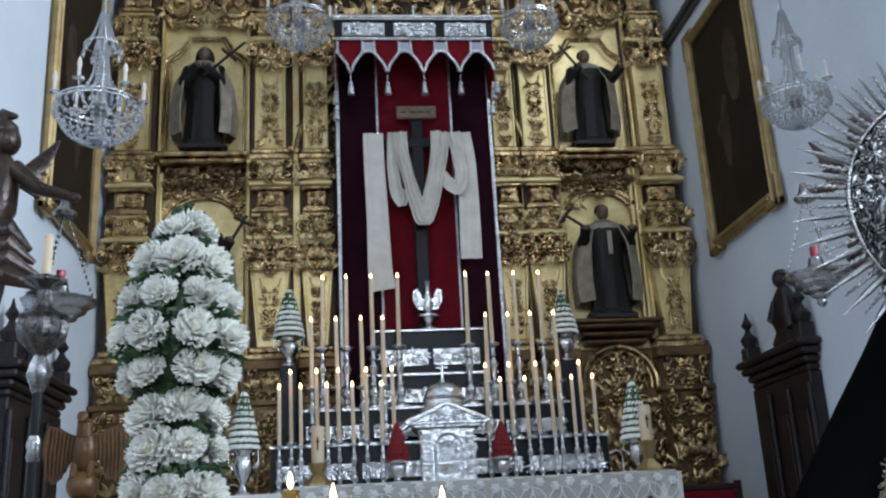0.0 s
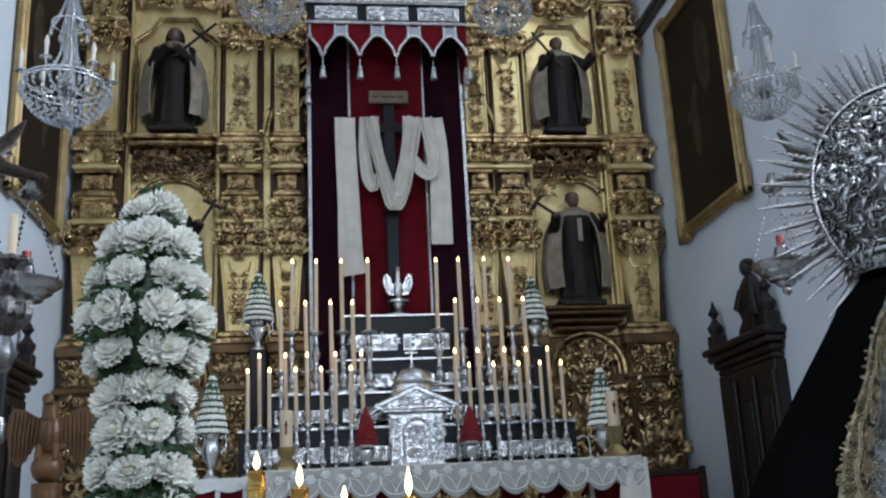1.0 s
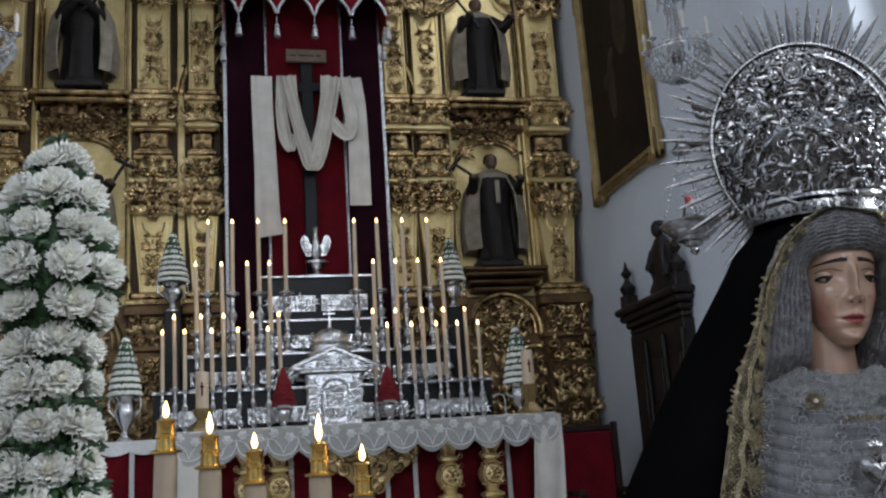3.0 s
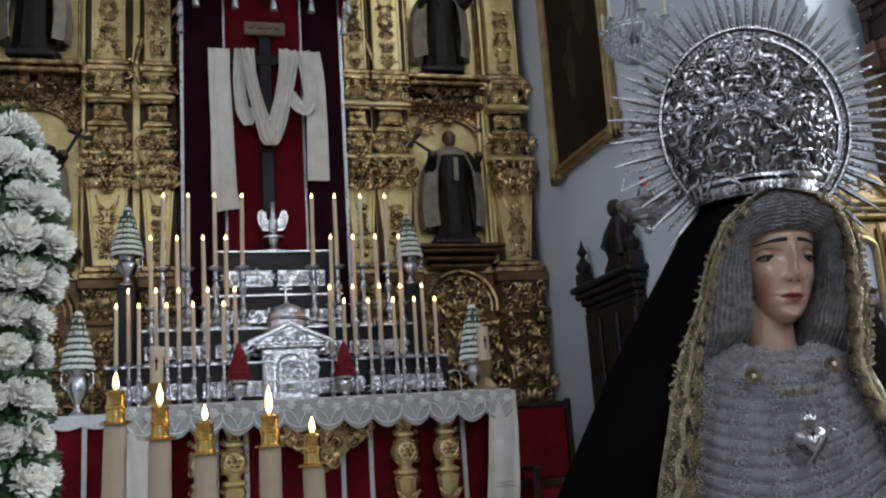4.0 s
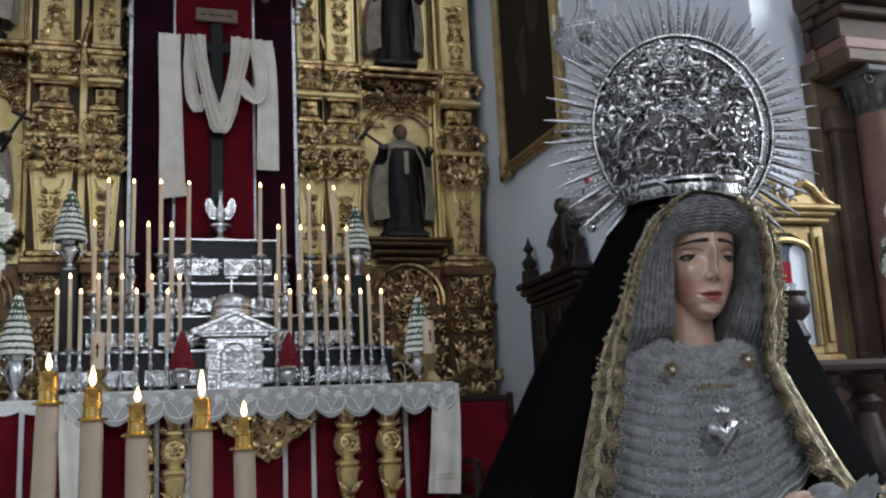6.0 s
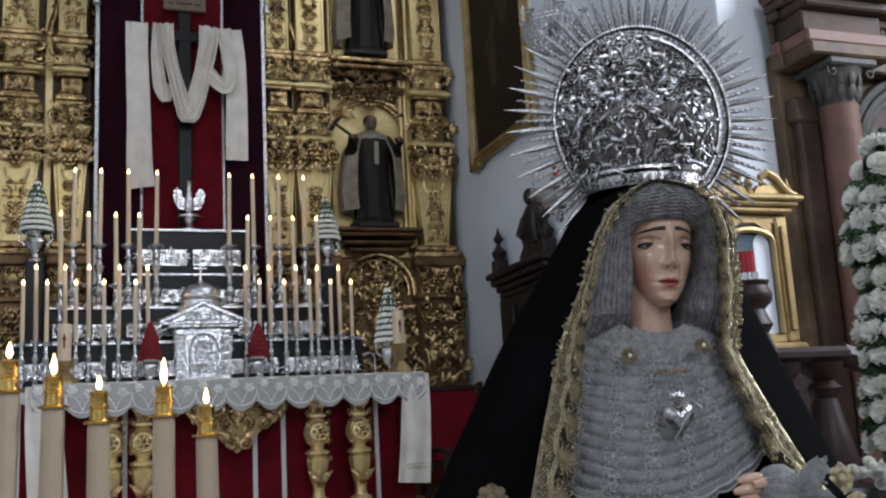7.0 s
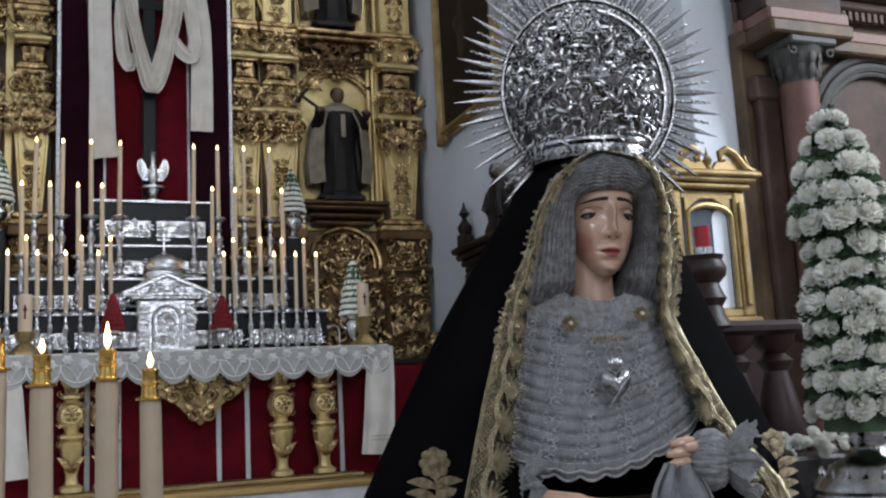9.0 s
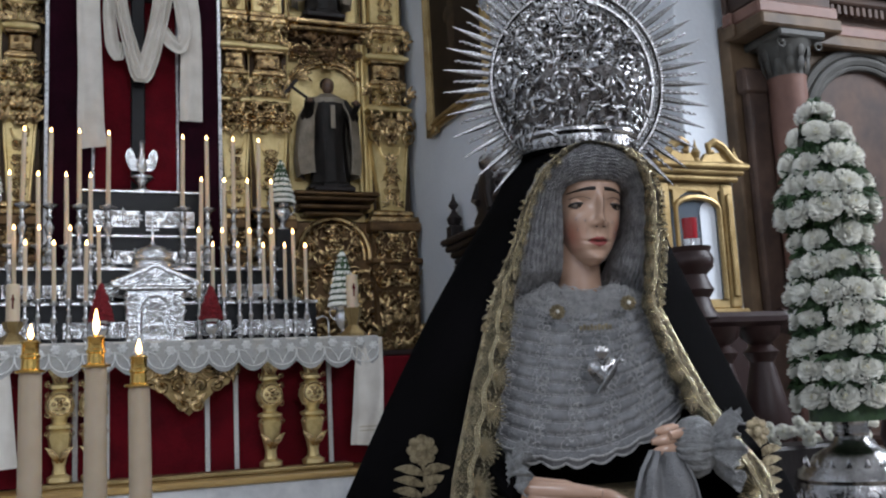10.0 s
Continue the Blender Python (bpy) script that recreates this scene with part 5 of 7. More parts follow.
FAN = make_mesh("fan", fan, GOLD_BRIGHT)


def trim_point(z, k, side, out=0.0):
    """A point of the lace border: k 0 at the inner edge to 1 at the outer; out lifts it off the cloth."""
    wid = trim_width(z, side)
    return (side * (opening(z, side) - 0.006 + wid * k), spread(FRONT, z) - 0.008 - 0.006 * math.sin(k * 3) + 0.12 * wid * k - out, z)


for s in (-1, 1):
    zz = np.concatenate([np.linspace(0.9, 1.79, 200), np.linspace(1.792, 1.829, 24)])
    rows = []
    for z in zz:                             # scalloped inner edge
        lobe = 0.16 * abs(math.sin(z * 52)) if z < 1.6 or s > 0 else 0.05
        rows.append([trim_point(z, -lobe + (1 + lobe) * k, s) for k in np.linspace(0, 1, 5)])
    tr = part("border", Build().add(sheet(rows if s < 0 else [r[::-1] for r in rows], 0.003)), BORDER, mantle, "gold lace border")
    b = Build()
    for k in (0.95, 1.02):
        b.add(tube([trim_point(z, k, s, 0.003) for z in zz[::3]], 0.0016, 5))
    rnd = random.Random(40 + s)
    z = 0.92
    while z < 1.7:                           # net of crossed threads along the outer half
        wid = trim_width(z, s)
        for e in (-1, 1):
            b.add(tube([trim_point(z, 0.56, s, 0.004), trim_point(z + e * wid * 0.45, 0.96, s, 0.003)], 0.0009, 4))
        z += max(0.0075, wid * 0.16)
    z = 0.92
    pts = []
    while z < 1.8:                           # wavy ribbon between net and shells
        pts.append((z, 0.5 + 0.07 * math.sin(z * 104)))
        z += 0.005
    for k in (-0.09, 0.09):
        b.add(tube([trim_point(z, q + k, s, 0.0045) for z, q in pts], 0.0011, 5))
    band = [[trim_point(z, q - 0.09 + 0.18 * k, s, 0.0035) for k in (0, 0.5, 1)] for z, q in pts]
    part("ribbon", Build().add(sheet(band if s < 0 else [r[::-1] for r in band], 0.002)), GOLD_SATIN, tr, "wavy gold satin ribbon")
    for _ in range(900):                     # sequins and knots
        z = rnd.uniform(0.95, 1.81)
        b.add(ball(rnd.uniform(0.001, 0.0028), 6, 4, 1, 1, 0.6), move(*trim_point(z, rnd.uniform(-0.12, 0.45), s, 0.005)))
    for z in np.arange(1.54 if s > 0 else 1.5, 1.82, 0.0032):      # fringe of picots on the free edge
        q = np.array(trim_point(z, 1.0 if s > 0 else rnd.choice((0.0, 1.0)), s, 0.002))
        d = np.array((s * rnd.uniform(0.003, 0.01), rnd.uniform(-0.006, 0.0), rnd.uniform(-0.006, 0.004)))
        b.add(tube([q, q + d * 0.6, q + d], [0.0012, 0.0016, 0.0022], 5))
    tagged(part("braid", b, GOLD_BRIGHT, tr, "twisted gold braid"), kind="stuff")
    z = 0.93
    while z < 1.81:
        wid = max(trim_width(z, s), 0.02)
        q = trim_point(z, 0.38, s, 0.006)
        part("shell", FAN, None, tr, "gold thread shell", at=move(*q) @ Matrix.Rotation(-s * 1.65, 4, "Y") @ Matrix.Diagonal((wid * 0.55, 0.05, wid * 0.62, 1)))
        z += wid * 1.12


def embroidered_spray(x, y, z, s, turn):
    b = Build()
    b.add(rosette(0.03 * s, 8), move(0, 0, 0.05) @ Matrix.Diagonal((1, 0.35, 1, 1)))
    b.add(tube([(0, 0, 0.03), (0.006, 0, -0.02), (-0.01, 0, -0.09)], 0.0035, 5))
    for k in range(6):
        for e in (-1, 1):
            b.add(LEAVES[1 + e], scaled(-0.002 * k, 0, 0.01 - 0.018 * k, 0.046 * s, e * 0.9, 0.02))
    part("embroidery", b, GOLD_THREAD, mantle, "gold embroidered flower spray", at=move(x, y, z) @ Matrix.Rotation(turn, 4, "Z"))


for z in (1.262, 1.0):
    for s in (-1, 1):
        r = mantle_row(z)
        q = r[4] if s < 0 else r[-5]
        embroidered_spray(q[0], q[1] - 0.012, z, 1.0, s * 0.4)

# grey tulle round the face, bib of pleated lace on the breast
veil = thing("veil", "grey pleated tulle wimple framing the face", "veil", S)
STEPS = (0, 0.15, 0.3, 0.42, 0.55, 0.7, 0.85, 1)
VEIL_EDGE = {-1: (((0.008, -0.103, 1.763), (-0.02, -0.1, 1.763), (-0.042, -0.088, 1.758), (-0.052, -0.074, 1.742), (-0.053, -0.068, 1.71), (-0.053, -0.062, 1.67), (-0.056, -0.052, 1.62), (-0.064, -0.045, 1.565)),
                  ((0.005, 1.828), (-0.044, 1.819), (-0.088, 1.786), (-0.113, 1.745), (-0.131, 1.7), (-0.145, 1.65), (-0.156, 1.61), (-0.17, 1.56))),
             1: (((0.008, -0.103, 1.763), (0.032, -0.097, 1.763), (0.054, -0.082, 1.758), (0.067, -0.056, 1.745), (0.069, -0.04, 1.71), (0.065, -0.033, 1.67), (0.045, -0.03, 1.625), (0.022, -0.03, 1.57)),
                 ((0.005, 1.828), (0.05, 1.82), (0.088, 1.798), (0.104, 1.76), (0.11, 1.71), (0.106, 1.655), (0.1, 1.61), (0.095, 1.555)))}


def tulle(a, k, side):
    """a: 0 over the brow to 1 on the shoulder; k: 0 at the face to 1 under the mantle's border."""
    near, far = (np.array(q) for q in VEIL_EDGE[side])
    p = np.array([np.interp(a, STEPS, near[:, i]) for i in range(3)])
    fx, fz = np.interp(a, STEPS, far[:, 0]), np.interp(a, STEPS, far[:, 1])
    q = np.array([fx, spread(FRONT, fz) + 0.004, fz])
    r = p + (q - p) * max(k, -0.1)
    wob = 0.7 * math.sin(a * 31 + side) + 0.45 * math.sin(a * 83 + k * 9)
    r[1] += -0.016 * math.sin(max(k, 0) * math.pi) + 0.0026 * math.sin(k * 62 + wob) + 0.0011 * math.sin(a * 170 + 5 * math.sin(k * 21)) + 0.001 * math.sin(a * 97 - k * 45)
    r[1] += 0.06 * max(0, (a - 0.88) / 0.12) * (1 - 0.4 * k)
    if k < 0:
        r[1] += 0.05
    return tuple(r)


ks = [-0.1] + list(np.linspace(0, 1, 90))
for name, side, a0, a1 in (("brow_band", -1, 0.0, 0.36), ("brow_band", 1, 0.0, 0.36), ("side_fall", -1, 0.36, 1.0), ("side_fall", 1, 0.36, 1.0)):
    g = [[tulle(a, k, side) for k in ks] for a in np.linspace(a0, a1, 40 if a0 == 0 else 80)]
    part(name, Build().add(sheet(g if side < 0 else g[::-1], 0.002)), GREY_TULLE, veil, "crinkled grey tulle", sharp=80)

bib = thing("lace_bib", "grey bib of pleated lace with scalloped hem", "lace", S)
BIB_K = (0, 0.18, 0.4, 0.65, 1)
BIB_LEFT, BIB_RIGHT, BIB_MID = ((-0.075, 1.585), (-0.172, 1.552), (-0.188, 1.49), (-0.205, 1.425), (-0.23, 1.335)), ((0.035, 1.58), (0.084, 1.552), (0.102, 1.5), (0.122, 1.45), (0.158, 1.385)), ((-0.02, 1.566), (-0.028, 1.522), (-0.034, 1.458), (-0.042, 1.388), (-0.05, 1.285))


def bib_point(u, k):
    """u: -1 to 1 across; k: 0 at the neck to 1 at the hem."""
    l, r, c = (np.array([np.interp(k, BIB_K, [q[i] for q in edge]) for i in range(2)]) for edge in (BIB_LEFT, BIB_RIGHT, BIB_MID))
    x, z = c + (r - l) / 2 * u + ((l + r) / 2 - c) * u * u
    if k > 0.93:
        z -= (k - 0.93) * 0.12 * abs(math.sin(u * 15))
    y = -0.055 - 0.085 * math.sin(min(k * 1.5, 1.57)) - 0.012 * k + 0.1 * u * u * (0.12 + 0.68 * k)
    y += -0.0065 * abs(math.sin(k * 44)) * min(1, k * 6) + 0.0022 * math.sin(u * 33 + k * 4) + 0.0008 * math.sin(u * 140 + 20 * k)
    return (x, y, z)


part("pleats", Build().add(sheet([[bib_point(u, k) for k in np.linspace(0, 1, 150)] for u in np.linspace(-1, 1, 130)], 0.003)), GREY_LACE, bib, sharp=80)
b = Build()
rl = random.Random(9)
for u in (-0.86, -0.78, -0.52, -0.44, -0.18, -0.1, 0.16, 0.24, 0.48, 0.56, 0.8, 0.88):
    for k in np.arange(0.12, 0.93, 0.036):
        q = bib_point(u + rl.uniform(-0.03, 0.03), k)
        b.add(spiral(rl.uniform(0.009, 0.014), 1.2, 0.11, 0, 12, rl.choice((-1, 1))), move(q[0], q[1] - 0.003, q[2]) @ Matrix.Rotation(rl.uniform(0, 6), 4, "Y"))
for i in range(1, 14):
    for dk in (-0.006, 0.008):
        b.add(tube([(q[0], q[1] - 0.0016, q[2]) for q in (bib_point(u, i * math.pi / 44 + dk) for u in np.linspace(-0.99, 0.99, 70))], 0.0011, 4))
for dk in (0.0, -0.03):
    b.add(tube([(q[0], q[1] - 0.003, q[2]) for q in (bib_point(u, 1.0 + dk) for u in np.linspace(-1, 1, 110))], 0.0022, 5))
for k in range(700):                         # gathered frill round the neck and over the shoulders
    q = bib_point(rl.uniform(-1, 1), rl.uniform(0.0, 0.17))
    b.add(spiral(rl.uniform(0.006, 0.012), 1.1, 0.13, 0, 9, 1), move(q[0], q[1] - 0.005, q[2]) @ Matrix.Rotation(rl.uniform(0, 6), 4, "Y") @ Matrix.Rotation(rl.uniform(-0.8, 0.8), 4, "X"))
tagged(part("lacework", b, LACE_CORD, bib, "raised lace scrolls"), kind="stuff")


def cuff(at, turn, r, puff=1.0, start=0):
    """A gathered lace cuff: a crinkled puff that ends in a ruffle."""
    prof = [(0.5 * puff, -0.01), (0.9 * puff, 0.0), (1.2 * puff, 0.014), (1.32 * puff, 0.03), (1.34 * puff, 0.045), (1.15, 0.06), (0.85, 0.068), (0.9, 0.072), (1.15, 0.08), (1.35, 0.09), (1.5, 0.1), (1.62, 0.112)][start:]
    b = Build()
    v, f = lathe([(q * r, z) for q, z in prof], 120)
    v = np.array(v)
    a = np.arctan2(v[:, 1], v[:, 0])
    w = np.clip((v[:, 2] - 0.066) / 0.04, 0, 1)
    v[:, :2] *= (1 + 0.035 * np.sin(a * 17 + v[:, 2] * 60) + 0.02 * np.sin(a * 41) + 0.13 * w * np.sin(a * 11 + 1))[:, None]
    v[:, 2] += 0.012 * w * np.sin(a * 7) + 0.003 * np.sin(a * 23)
    b.add((v, f[:-2]))
    b.add(tube([tuple(q) for q in v[-120:]], 0.0016, 5))
    return solid("lace_cuff", b, GREY_FRILL, "gathered grey lace cuff of the sleeve", "lace", S @ move(*at) @ turn, sharp=180)


cuff((0.07, -0.225, 1.306), pose(0, 0, 0, 0, 95, 0) @ pose(0, 0, 0, 14, 0, 0) @ Matrix.Diagonal((1, 1, 0.8, 1)), 0.034)
cuff((-0.222, -0.165, 1.27), pose(0, 0, 0, 0, 88, -12) @ Matrix.Diagonal((1, 1, 0.62, 1)), 0.031, 0.7, 5)
kerchief = thing("handkerchief", "grey lace handkerchief held in the hand", "lace", S)
part("fall", Build().add(drape([(0.045, -0.245, 1.3), (0.04, -0.262, 1.26), (0.035, -0.26, 1.15), (0.03, -0.25, 1.0)], (0.05, 0.09, 0.13, 0.16), 0.02, 3)), GREY_LACE, kerchief)
b = Build().add(lathe([(0.165, 1.2), (0.173, 1.218), (0.165, 1.238)], 40, sy=0.9), move(-0.03, -0.02, 0))
girdle = solid("girdle", b, GOLD_THREAD, "gold embroidered girdle over black cloth", "belt", S)

# jewels
heart = thing("heart_brooch", "silver heart brooch with a crown of flame and dagger", "brooch", S @ move(-0.022, -0.163, 1.425))
b = Build()
hp = [(0.024 * math.sin(t) ** 3, 0.0013 * (13 * math.cos(t) - 5 * math.cos(2 * t) - 2 * math.cos(3 * t) - math.cos(4 * t)) * 1.5) for t in np.linspace(0, 2 * math.pi, 30, endpoint=False)]
ring2 = [(x * 0.6, z * 0.6) for x, z in hp]
v = [(x, 0, z) for x, z in hp] + [(x, -0.012, z) for x, z in ring2] + [(0, -0.015, 0)]
f = [(i, (i + 1) % 30, 30 + (i + 1) % 30, 30 + i) for i in range(30)] + [(30 + i, 30 + (i + 1) % 30, 60) for i in range(30)]
part("heart", b.add((v, f)), SILVER_OLD, heart)
b = Build()
for a in (-0.5, -0.2, 0.1, 0.4):
    b.add(LEAVES[1], scaled(0, -0.002, 0.02, 0.024, a))
part("flames", b, SILVER_OLD, heart)
part("dagger", Build().add(tube([(-0.016, -0.014, -0.034), (0.03, -0.018, 0.03)], 0.0028, 6)).add(tube([(0.018, -0.018, 0.026), (0.032, -0.018, 0.016)], 0.0028, 6)), SILVER_OLD, heart)
for x, z in ((-0.082, 1.53), (0.04, 1.54)):
    q = S @ move(x, -0.115, z)
    br = thing("round_brooch", "round silver filigree brooch set with stones", "brooch", q)
    part("disc", Build().add(rosette(0.015, 9)), GOLD_THREAD, br)
    part("stone", Build().add(ball(0.0035, 10, 6), move(0, -0.008, 0)), PEARL, br)
bar = thing("bar_brooch", "small gold bar brooch", "brooch", S @ move(-0.022, -0.13, 1.5))
b = Build()
for i in range(9):
    b.add(box(-0.027 + i * 0.0062, -0.0225 + i * 0.0062, -0.004, 0, -0.004, 0.004 + 0.002 * (i % 2), 0.0008))
part("bar", b, GOLD_THREAD, bar)

# ---- crown with its rays ----
crown = thing("crown", "large embossed silver crown with a ring of rays", "crown", S @ move(0, 0, -0.013))
HZ, HRX, HRZ, HY = 1.99, 0.164, 0.186, 0.03


def on_ring(a, k=1.0):
    return 0.01 + HRX * k * math.cos(a), HZ + HRZ * k * math.sin(a)


b = Build()
A0, A1 = radians(-48), radians(228)
arc = np.linspace(A0, A1, 90)
for k, r in ((1.0, 0.006), (0.9, 0.0035), (0.95, 0.002)):
    b.add(tube([(on_ring(a, k)[0], HY, on_ring(a, k)[1]) for a in arc], r, 6))
part("ring", b, SILVER_OLD, crown)
b = Build()
for a in np.linspace(A0, A1, 150):
    x, z = on_ring(a, 1.0)
    b.add(ball(0.0042, 6, 4), move(x, HY - 0.006, z))
for i, a in enumerate(np.linspace(A0, A1, 62)):
    x, z = on_ring(a, 0.945)
    b.add(VOL[i % 4], scaled(x, HY - 0.002, z, 0.0085, a))
tagged(part("beading", b, SILVER_OLD, crown, "beaded silver rim"), kind="stuff")
long_ray = Build().add(tube([(0, 0, 0), (0, 0, 0.4), (0, 0, 1)], [0.07, 0.068, 0.006], 6))
s = np.linspace(0, 1, 26)
twist = Build().add(tube(np.stack([0.02 * np.sin(s * 38), 0.02 * np.cos(s * 38), s], 1), 0.07 * (1.05 - 0.7 * s), 6))
RAY_LONG, RAY_TWIST = make_mesh("ray", long_ray, SILVER_OLD), make_mesh("ray", twist, SILVER_OLD)
NR = 61
for i in range(NR):
    a = A0 + (A1 - A0) * i / (NR - 1)
    x, z = on_ring(a, 1.02)
    ln = 0.09 if i % 2 == 0 else 0.068
    part("ray", RAY_LONG if i % 2 == 0 else RAY_TWIST, None, crown, "pointed silver ray" if i % 2 == 0 else "twisted silver ray", at=move(x, HY, z) @ Matrix.Rotation(math.pi / 2 - a, 4, "Y") @ Matrix.Diagonal((ln, ln, ln, 1)))
plate = [[(*on_ring(a, k), 0) for k in np.linspace(0.36, 0.93, 8)] for a in np.linspace(A0, A1, 80)]
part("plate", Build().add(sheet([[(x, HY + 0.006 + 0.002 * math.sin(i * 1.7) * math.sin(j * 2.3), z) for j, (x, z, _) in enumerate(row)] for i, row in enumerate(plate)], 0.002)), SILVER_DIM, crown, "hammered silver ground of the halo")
wall = [[((r + 0.001 * math.sin(a * 40)) * math.sin(a), HY - 0.01 - 0.8 * (r + 0.001 * math.sin(a * 40)) * math.cos(a) + 0.006, z) for z, r in ((1.878, 0.108), (1.9, 0.115), (1.925, 0.124), (1.95, 0.131), (1.975 + 0.012 * abs(math.sin(a * 5)), 0.137))] for a in np.linspace(radians(-104), radians(104), 90)]
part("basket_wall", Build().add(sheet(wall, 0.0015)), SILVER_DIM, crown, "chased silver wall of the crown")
# openwork of the halo, mirrored
b = Build()
rc = random.Random(21)
cells = []
for ring_k, num in ((0.83, 17), (0.69, 15), (0.55, 12), (0.41, 9), (0.27, 6), (0.12, 3)):
    for i in range(num):
        a = math.pi / 2 - (i + 0.5) / num * radians(150)
        cells.append((a, ring_k))
for a, k in cells:
    x, z = on_ring(a, k)
    x -= 0.01
    if z < 1.93 or (1.97 < z < 2.02 and 0.008 < x < 0.062):
        continue
    s, tr, kind = rc.uniform(0.0135, 0.02), rc.uniform(0, 6.28), rc.random()
    for e in (1, -1):
        b.add(FINE_VOL[(0 if e > 0 else 1) + (2 if kind < 0.5 else 0)], scaled(e * x, HY - 0.004, z, s, e * tr, s * 1.4))
        b.add(FINE_LEAF[1 + e], scaled(e * x, HY - 0.003, z, s * 1.7, e * (tr + 1.7)))
        b.add(FINE_LEAF[1], scaled(e * x, HY - 0.003, z, s * 1.5, e * (tr + 3.6)))
        if kind > 0.75:
            b.add(ROSE, scaled(e * x, HY - 0.008, z, s * 0.6))
for z in (2.15, 2.1, 2.05, 2.02):
    b.add(ROSE, scaled(0, HY - 0.006, z, 0.016))
tagged(part("openwork", b, SILVER_OLD, crown, "pierced silver scrollwork"), kind="stuff")
part("medallion", Build().add(lathe([(0.019, 0), (0.019, 0.004), (0.016, 0.005), (0.015, 0.003), (0.012, 0.007), (0.009, 0.006), (0.005, 0.011), (0.002, 0.012)], 20, sy=1.25), move(0, HY - 0.006, 2.125) @ pose(0, 0, 0, 90, 0, 0)), SILVER_OLD, crown, "oval silver medallion")
# basket in front
b = Build()
for row, (z, r) in enumerate(((1.885, 0.112), (1.912, 0.121), (1.938, 0.129), (1.962, 0.134), (1.982, 0.138))):
    num = 13
    for i in range(num):
        a = radians(-104 + 208 * (i + 0.5 * (row % 2)) / (num - 1))
        if row == 4 and i % 3 == 1:
            continue
        s, tr = rc.uniform(0.0125, 0.017), rc.uniform(0, 6.28)
        at = move(r * math.sin(a), HY - 0.01 - 0.8 * r * math.cos(a), z) @ Matrix.Rotation(a * 0.8, 4, "Z")
        b.add(FINE_VOL[rc.randrange(4)], at @ scaled(0, 0, 0, s, tr, s * 1.3))
        b.add(FINE_LEAF[rc.randrange(3)], at @ scaled(0, 0, 0, s * 1.8, tr + 1.6))
        b.add(FINE_LEAF[1], at @ scaled(0, 0, 0, s * 1.7, tr + 3.4))
        if i % 4 == 2 and row in (1, 2):
            b.add(ROSE, at @ scaled(0, -0.004, 0, s * 0.9))
tagged(part("basket", b, SILVER_OLD, crown, "pierced silver basket of the crown"), kind="stuff")
part("band", Build().add(lathe([(0.107, 1.84), (0.113, 1.844), (0.106, 1.852), (0.106, 1.866), (0.114, 1.872), (0.114, 1.878), (0.106, 1.882)], 60, sy=0.82), move(0, HY - 0.01, 0)), SILVER_OLD, crown, "moulded silver band")
b = Build()
for i in range(26):
    a = radians(-105 + 210 * i / 25)
    b.add(VOL[i % 2], move(0.109 * math.sin(a), HY - 0.01 - 0.83 * 0.109 * math.cos(a), 1.859) @ Matrix.Rotation(a * 0.8, 4, "Z") @ scaled(0, 0, 0, 0.007))
tagged(part("chasing", b, SILVER_OLD, crown), kind="stuff")


# ---- columns of white flowers ----
def blossom(seed):
    r = random.Random(seed)
    b = Build()
    for layer, (num, tilt, ln, w) in enumerate(((17, -0.2, 1.0, 0.15), (17, 0.12, 1.0, 0.15), (15, 0.42, 0.97, 0.15), (13, 0.75, 0.9, 0.14), (9, 1.1, 0.8, 0.13))):
        for i in range(num):
            a = 2 * math.pi * (i + 0.5 * (layer % 2) + r.uniform(-0.2, 0.2)) / num
            t = tilt + r.uniform(-0.15, 0.15)
            g = []
            for u in np.linspace(0, 1, 4):
                rad, hh = ln * u * math.cos(t + 0.35 * u), ln * (u * math.sin(t + 0.35 * u)) * 0.75
                row = []
                for q in (-1, -0.33, 0.33, 1):
                    ww = w * (0.35 + 0.65 * u) * q
                    zz = hh + (0.1 * math.sin(q * 6 + u * 4 + i) + 0.06 * math.cos(i * 7 + q * 9)) * u
                    row.append((rad * math.cos(a) - ww * math.sin(a), rad * math.sin(a) + ww * math.cos(a), zz))
                g.append(row)
            b.add(sheet(g, 0.03), None, 0)
    b.add(ball(0.22, 8, 5), move(0, 0, 0.34), 1)
    return make_mesh("blossom", b, [PETAL, PETAL_HEART], 70)


BLOSSOMS = [blossom(k) for k in range(4)]
RAD = ((1.2, 0.118), (1.3, 0.114), (1.45, 0.106), (1.6, 0.094), (1.7, 0.084), (1.77, 0.084), (1.815, 0.122), (1.87, 0.128), (1.95, 0.112), (2.04, 0.084), (2.1, 0.05), (2.14, 0.02))
RAD_SMALL = ((1.3, 0.146), (1.385, 0.142), (1.47, 0.136), (1.53, 0.124), (1.615, 0.126), (1.69, 0.112), (1.745, 0.105), (1.79, 0.104), (1.84, 0.14), (1.87, 0.138), (1.925, 0.118), (1.99, 0.103), (2.055, 0.08), (2.1, 0.05), (2.13, 0.03))


